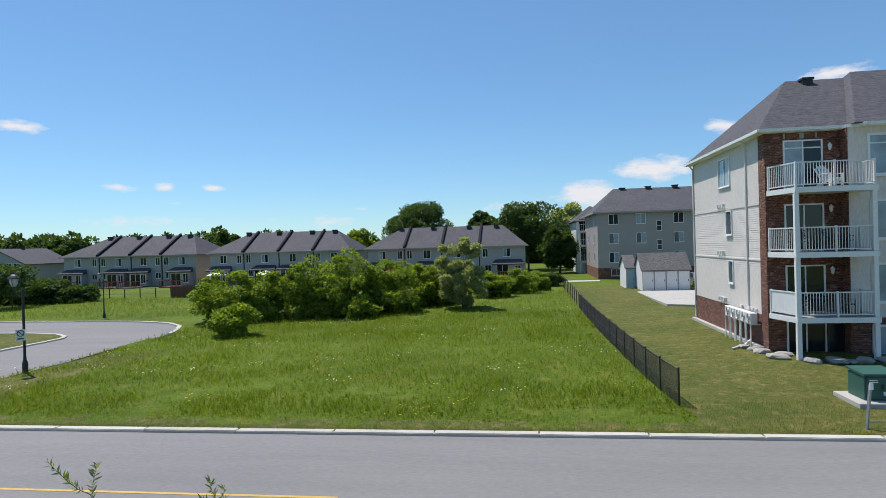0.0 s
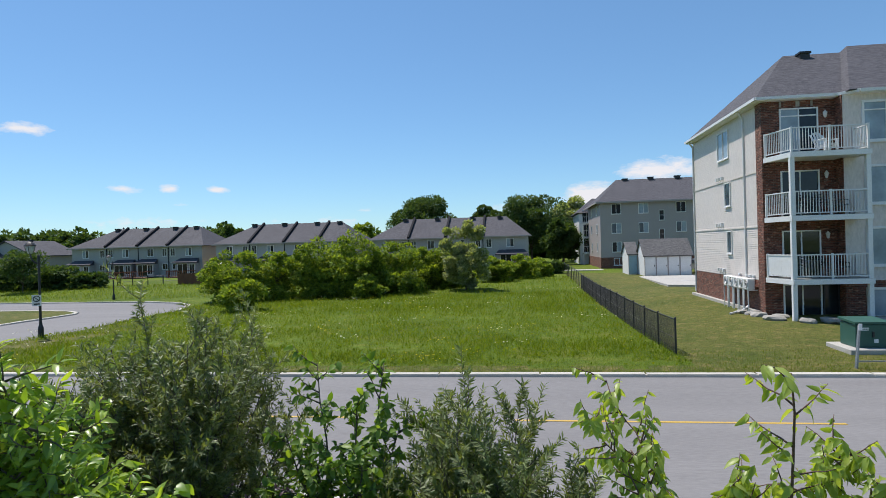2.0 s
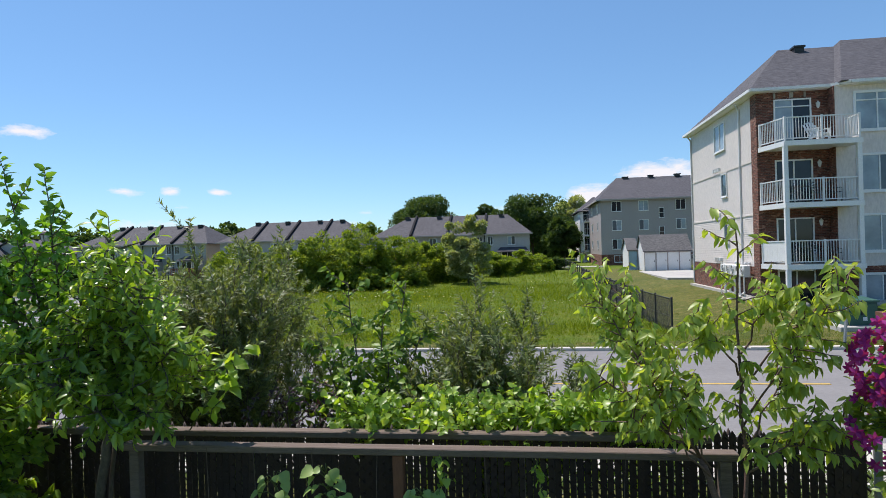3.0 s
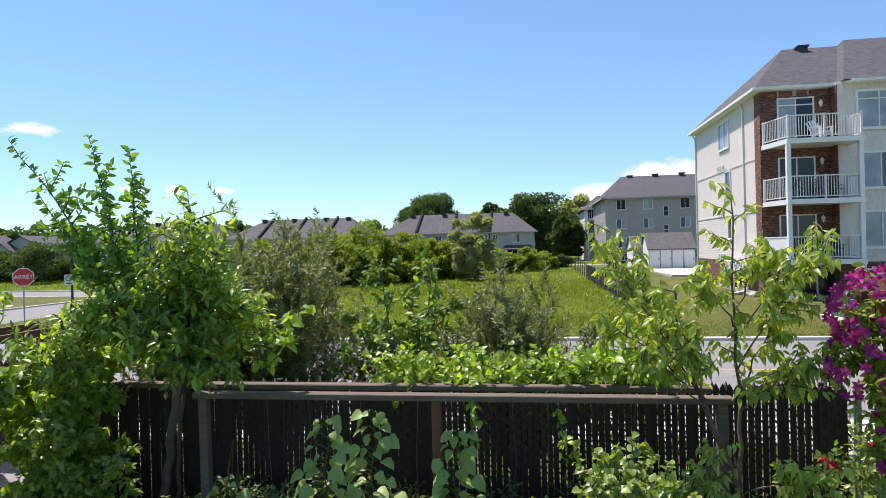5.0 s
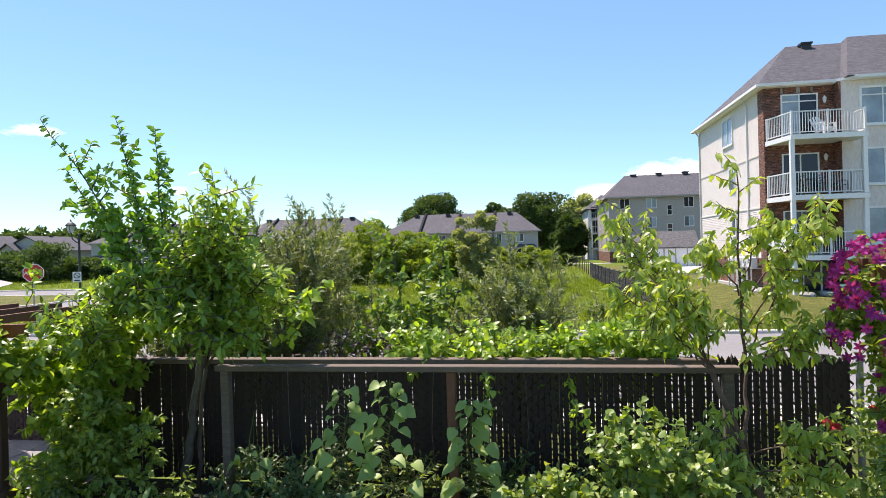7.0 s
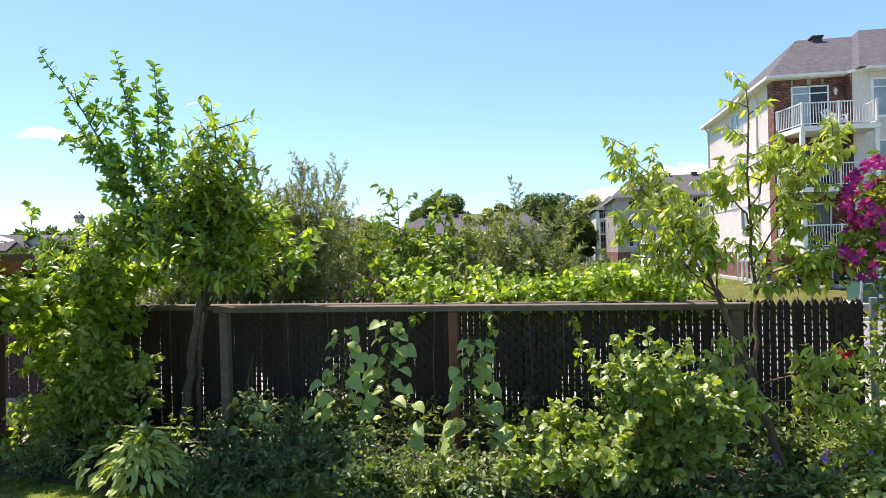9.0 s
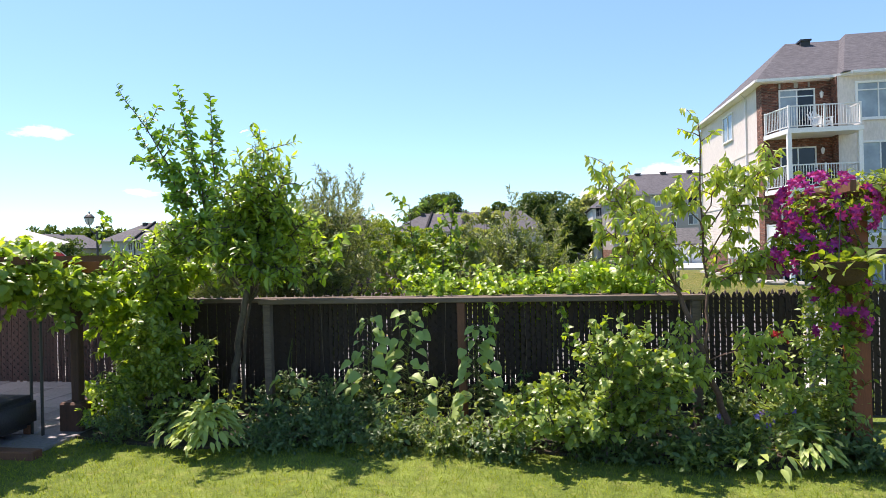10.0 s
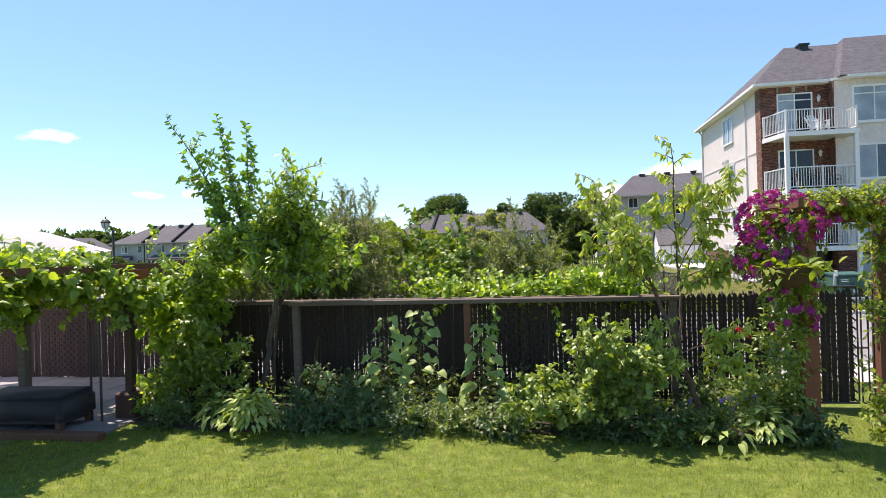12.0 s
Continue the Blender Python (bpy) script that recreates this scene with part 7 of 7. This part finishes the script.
leaf_mass("ivy_patch", "climbing leaves in sun and shade below the young trees", "vine", IVY, "currant", "oval", 0.06, 3000, 53, face=(-0.2, -0.25, 1.0), twist=0.35)
# masses nearest the lawn are unseen, added to shade it and the patio
leaf_mass("grape_vine", "grape vine with broad leaves spread over the pergola", "vine",
          [((-5.9, 1.0, 1.68), (0.7, 0.6, 0.08)), ((-5.1, 1.1, 1.6), (0.6, 0.5, 0.06)), ((-4.55, 1.3, 1.48), (0.22, 0.28, 0.12)), ((-6.6, 1.2, 1.74), (0.6, 0.7, 0.12)), ((-6.1, 1.3, 1.5), (0.5, 0.15, 0.25)), ((-4.7, 1.35, 1.35), (0.22, 0.14, 0.35)),
           ((-5.95, 1.3, 1.2), (0.2, 0.14, 0.4)), ((-5.3, 0.4, 1.64), (0.7, 0.7, 0.06)), ((-5.0, -0.3, 1.64), (0.55, 0.6, 0.08)), ((-4.85, 0.5, 1.6), (0.35, 0.5, 0.05)), ((-5.2, 1.3, 1.42), (0.5, 0.12, 0.2)), ((-6.4, 0.2, 1.78), (0.8, 0.8, 0.16)), ((-5.6, -0.2, 1.72), (0.8, 0.5, 0.12)), ((-4.45, 1.5, 1.3), (0.18, 0.18, 0.2)), ((-6.8, 1.9, 1.72), (0.6, 0.4, 0.08)), ((-6.0, 1.7, 1.7), (0.7, 0.45, 0.07)), ((-5.1, 0.1, 1.68), (0.5, 0.5, 0.09)), ((-5.7, 0.3, 1.72), (0.6, 0.6, 0.1)), ((-5.0, -0.6, 1.66), (0.45, 0.5, 0.09)), ((-5.8, -0.7, 1.72), (0.7, 0.5, 0.1)), ((-6.6, 0.0, 1.75), (0.6, 0.8, 0.1)), ((-4.85, 0.9, 1.64), (0.35, 0.4, 0.07)), ((-5.7, 1.8, 1.68), (0.5, 0.45, 0.06)), ((-6.3, 0.8, 1.72), (0.8, 0.5, 0.08))], "grape", "heart", 0.088, 19000, 54, hang=0.15)


def currant_bush():
    rng = np.random.default_rng(71)
    limbs = []
    for k in range(34):
        x, z = rng.uniform(-0.45, 0.98), 0
        z = 0.35 + 0.8 * math.exp(-((x - 0.45) / 0.5) ** 2) * rng.uniform(0.6, 1.0) if k % 4 else rng.uniform(0.3, 0.6)
        y = rng.uniform(0.68, 1.5)
        foot = (0.3 + 0.12 * rng.normal(), 1.15 + 0.1 * rng.normal(), 0.0)
        limbs.append(([foot, ((foot[0] + x) / 2 - 0.05 * (x - foot[0]), (foot[1] + y) / 2, z * 0.6), (x, y, z)], 0.009, 0.003))
    plant("currant_bush", "leafy blackcurrant bush with lobed light green leaves", "bush", limbs, "currant", "broad", 0.052, 72, twigs=15, twig=0.17, per=12, along=34, twig_start=0.25, down=0.05, rise=0.06)


currant_bush()


def big_leaf(name, at, way, size, leaf, parent, seed, shape="broad", face=(0, -1, 0.5), droop=0.3):
    o = leaves(name, [at], [way], [size], shape, LEAF[leaf], parent, face=face, droop=droop, twist=0.25, seed=seed)
    return o


def cucumber(x, top, seed, n, wide=0.2):
    rng = np.random.default_rng(seed)
    base = tagged(empty("cucumber_plant", (x, 1.8, 0.0)), "climbing cucumber plant with large pale green leaves on a string", "plant", "cucumber plants")
    path = [(0, 0.05, 0.0), (0.03, 0.03, 0.3), (-0.03, 0.05, 0.6), (0.02, 0.06, 0.85), (0.0, 0.06, top)]
    st = Stems()
    st.add([np.array(p) for p in path], 0.008, 0.004, 6)
    for k in range(n):
        f = (k + rng.uniform(0, 0.8)) / n
        z = 0.08 + (top - 0.1) * f ** 0.85
        side = -1 if rng.random() < 0.5 else 1
        w = wide * (1.35 - 0.95 * f)
        a = np.array([0.02 * math.sin(z * 9), 0.05, z])
        tip = a + np.array([side * rng.uniform(0.15, 1.0) * w, -rng.uniform(0.02, 0.7) * w, rng.uniform(0.0, 0.07)])
        st.add([a, (a + tip) / 2 + np.array([0, 0, 0.03]), tip], 0.004, 0.003, 4)
        big_leaf("leaf", tip, (side * rng.uniform(0.25, 1.0), -rng.uniform(0.15, 0.6), -rng.uniform(0.05, 0.75)), (0.14 - 0.055 * f) * rng.uniform(0.55, 1.2), "marrow", base, seed * 50 + k, droop=0.35, face=(rng.uniform(-0.5, 0.3), -0.5, 1.0))
    st.done("vine_stem", M["stem"], base)
    for k in range(2):
        p = np.array([rng.uniform(-0.1, 0.1), -0.05, rng.uniform(0.3, 0.7)])
        q = np.repeat(p[None], 5, 0)
        leaves("flower", q, unit(rng.normal(0, 1, (5, 3)) * np.array([1, 0.3, 1])), np.full(5, 0.03), "far", LEAF["yellow_bloom"], base, seed=k)


cucumber(-1.8, 1.06, 1, 46, 0.2)
cucumber(-1.42, 1.12, 2, 56, 0.18)
cucumber(-0.76, 0.97, 3, 54, 0.19)
cucumber(-2.62, 0.55, 4, 9, 0.16)


def hosta(x, y, n, size, seed, leaf, label, high=0.3, spread=0.4):
    rng = np.random.default_rng(seed)
    base = tagged(empty("hosta", (x, y, 0.02)), label, "plant", "hostas")
    for k in range(n):
        a = rng.uniform(0, math.tau)
        ring = math.sqrt((k + 0.5) / n)
        out = np.array([math.cos(a), math.sin(a), 0])
        at = out * spread * (0.04 + 0.6 * ring) + np.array([0, 0, high * (1.05 - 0.72 * ring ** 2) * rng.uniform(0.85, 1.1)])
        way = out * (0.45 + 0.7 * ring) + np.array([0, 0, 0.3 - 0.65 * ring]) + rng.normal(0, 0.28, 3)
        big_leaf("leaf", at, tuple(way), size * rng.uniform(0.75, 1.15), leaf, base, seed * 99 + k, shape="hosta", face=(0, 0, 1), droop=0.45)


hosta(-3.0, 0.98, 260, 0.098, 5, "hosta", "large hosta clump with pale-edged leaves at the lawn edge", 0.36)
hosta(-3.4, 1.2, 90, 0.1, 6, "hosta", "hosta clump with pale-edged leaves under the tree", 0.26)
hosta(1.75, 1.0, 120, 0.092, 7, "hosta", "yellow-green hosta clump beside the red post", 0.26, 0.32)
hosta(1.4, 0.9, 30, 0.11, 8, "hosta", "small hosta clump at the lawn edge", 0.22)


BED = [(-2.55, 1.05, 0.22, 0.34), (-2.0, 1.12, 0.24, 0.34), (-1.5, 1.1, 0.22, 0.32), (-1.0, 1.08, 0.2, 0.32), (-0.5, 1.05, 0.2, 0.3), (0.95, 0.9, 0.16, 0.26), (0.15, 1.1, 0.16, 0.24), (0.55, 1.05, 0.15, 0.24), (2.15, 1.0, 0.22, 0.25), (-3.9, 1.15, 0.3, 0.35), (-2.6, 1.45, 0.30, 0.4), (-2.15, 1.4, 0.34, 0.42), (-1.7, 1.45, 0.28, 0.36), (-1.3, 1.3, 0.24, 0.32), (-0.85, 1.3, 0.24, 0.36), (-0.4, 1.25, 0.26, 0.36), (1.05, 1.05, 0.26, 0.36), (1.35, 1.0, 0.3, 0.32),
       (2.0, 1.4, 0.42, 0.4), (1.75, 1.6, 0.4, 0.3), (1.5, 1.75, 0.3, 0.3), (-2.2, 1.75, 0.4, 0.4), (0.1, 1.75, 0.34, 0.36), (0.8, 1.8, 0.4, 0.35), (2.05, 1.75, 0.5, 0.25), (-2.7, 2.05, 0.5, 0.4), (-2.0, 2.1, 0.5, 0.42), (-1.3, 2.1, 0.42, 0.42), (-0.5, 2.1, 0.42, 0.42), (0.3, 2.1, 0.5, 0.42), (1.5, 2.1, 0.42, 0.35)]
# plants under trees and currant, and every fourth, get the leaf with painted shade
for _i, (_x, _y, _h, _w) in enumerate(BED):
    leaf_mass("bed_plant", "low leafy perennial in the shaded flower bed", "plant", [((_x, _y, _h * 0.5), (_w, _w * 0.7, _h * 0.55))], "herb_shaded" if _x < -1.3 or _i % 4 == 0 or 0.1 < _x < 0.6 else "herb", "oval" if _i % 3 else "long", 0.046 if _i % 2 else 0.056, 680, 80 + _i, hang=-0.2)


leaf_mass("bed_plant", "low sunlit yellow-green perennial beside the patio", "plant", [((-4.5, 1.6, 0.2), (0.26, 0.28, 0.24)), ((-4.55, 1.9, 0.3), (0.2, 0.25, 0.3))], "vine", "oval", 0.075, 700, 79, hang=-0.1)


def bloom_cluster(name, label, blobs, leaf, n, size, petals, seed, parent=None):
    rng = np.random.default_rng(seed)
    P, W, S = [], [], []
    for c, r, k in blobs:
        p, d = blob_points(rng, k, c, r, 0.85, -0.6)
        d = unit(d + np.array([-0.3, -0.9, 0.2]))
        for a, o in zip(p, d):
            u = unit(np.cross(o, np.array([0.1, 0.2, 1.0])))
            v = np.cross(o, u)
            s = size * rng.uniform(0.75, 1.2)
            t0 = rng.uniform(0, 6)
            for j in range(petals):
                t = t0 + j * math.tau / petals
                P.append(a + 0.1 * s * o), W.append(u * math.cos(t) + v * math.sin(t) + o * 0.25), S.append(s)
    return tagged(leaves(name, P, W, S, "oval", LEAF[leaf], parent, face=(0, -1, 0), droop=0.15, twist=0.15, seed=seed), label, "flowers", kind="stuff") if parent is None else leaves(name, P, W, S, "oval", LEAF[leaf], parent, face=(0, -1, 0), droop=0.15, twist=0.15, seed=seed)


CLEM = [((2.02, 1.2, 1.9), (0.33, 0.26, 0.27)), ((2.3, 1.25, 2.02), (0.22, 0.22, 0.13)), ((1.88, 1.2, 1.6), (0.2, 0.2, 0.3)), ((2.1, 1.2, 1.35), (0.26, 0.18, 0.3)), ((2.08, 1.18, 1.0), (0.18, 0.12, 0.3)), ((2.65, 1.35, 2.06), (0.3, 0.2, 0.07))]
_cl = leaf_mass("clematis", "clematis covered in magenta-purple flowers climbing the red post", "vine", CLEM, "clematis", "oval", 0.058, 3600, 91, hang=0.2)
_off = np.array(_cl.matrix_basis.translation)
bloom_cluster("flower_cover", "", [((2.0 - _off[0], 1.16 - _off[1], 1.92 - _off[2]), (0.36, 0.3, 0.29), 120), ((1.85 - _off[0], 1.16 - _off[1], 1.6 - _off[2]), (0.22, 0.24, 0.32), 66), ((2.08 - _off[0], 1.12 - _off[1], 1.22 - _off[2]), (0.2, 0.18, 0.5), 46), ((2.3 - _off[0], 1.16 - _off[1], 1.95 - _off[2]), (0.2, 0.2, 0.14), 16)], "bloom", 0, 0.039, 6, 92, _cl)
leaf_mass("arch_vine", "pale climbing vine over the far side of the arch", "vine",
          [((2.95, 1.45, 2.08), (0.3, 0.25, 0.08)), ((3.3, 1.5, 2.05), (0.3, 0.22, 0.09)), ((3.2, 1.2, 2.12), (0.6, 0.35, 0.06)), ((2.6, 1.15, 2.1), (0.35, 0.25, 0.08)), ((2.9, 1.0, 2.08), (0.4, 0.2, 0.1)), ((2.96, 1.45, 1.7), (0.14, 0.14, 0.3)), ((3.0, 1.45, 1.15), (0.13, 0.14, 0.5)), ((2.95, 1.3, 0.35), (0.2, 0.22, 0.32)), ((2.9, 1.2, 0.14), (0.26, 0.25, 0.16)), ((2.8, 1.35, 1.9), (0.18, 0.12, 0.18)), ((2.45, 1.05, 2.08), (0.3, 0.16, 0.1)), ((3.0, 0.98, 2.02), (0.35, 0.14, 0.12))], "clematis", "oval", 0.055, 4600, 93)
leaf_mass("rose_bush", "thin rose bush with small dark leaves beside the red post", "bush", [((1.92, 1.4, 0.4), (0.3, 0.22, 0.36)), ((1.95, 1.45, 0.85), (0.2, 0.16, 0.25)), ((2.12, 1.2, 0.45), (0.18, 0.14, 0.36)), ((1.75, 1.3, 0.3), (0.24, 0.2, 0.26)), ((2.0, 1.12, 0.75), (0.16, 0.12, 0.2))], "currant", "oval", 0.05, 2400, 94)
bloom_cluster("red_roses", "few small red roses in front of the fence", [((1.72, 1.45, 0.8), (0.12, 0.1, 0.14), 3), ((1.9, 1.4, 0.95), (0.2, 0.1, 0.1), 3)], "red_bloom", 0, 0.035, 7, 95)
bloom_cluster("blue_bellflowers", "small violet-blue bellflowers low in the bed", [((1.35, 1.1, 0.28), (0.25, 0.15, 0.1), 9), ((1.75, 1.3, 0.33), (0.2, 0.12, 0.08), 7)], "blue_bloom", 0, 0.025, 5, 96)
leaf_mass("verge_weeds", "tall weeds and grass between the fence and the pavement", "weeds", [((-2.2 + 1.15 * k, 4.2 + 0.3 * (k % 2), -0.05), (0.75, 0.6, 0.4)) for k in range(8)], "herb", "long", 0.09, 4200, 97, hang=-0.6)


def lawn_growth():
    rng = np.random.default_rng(14)
    n = 120000
    x = rng.uniform(-5.2, 4.6, n)
    y = 2.2 - rng.uniform(0, 1, n) ** 0.8 * 5.2
    keep = (y < 1.2) | (x > 2.4)
    x, y = x[keep], y[keep]
    at = np.stack([x, y, np.full(len(x), -0.004)], 1)
    o = leaves("lawn_grass", at, unit(rng.normal(0, 0.5, at.shape) + np.array([0, 0, 1])), rng.uniform(0.022, 0.05, len(x)), "straw", LEAF["blade_lawn"], face=(0, 0, 1), twist=1.0, droop=0.3, seed=15)
    tagged(o, "short sunlit mown garden lawn", "grass", kind="stuff")


lawn_growth()
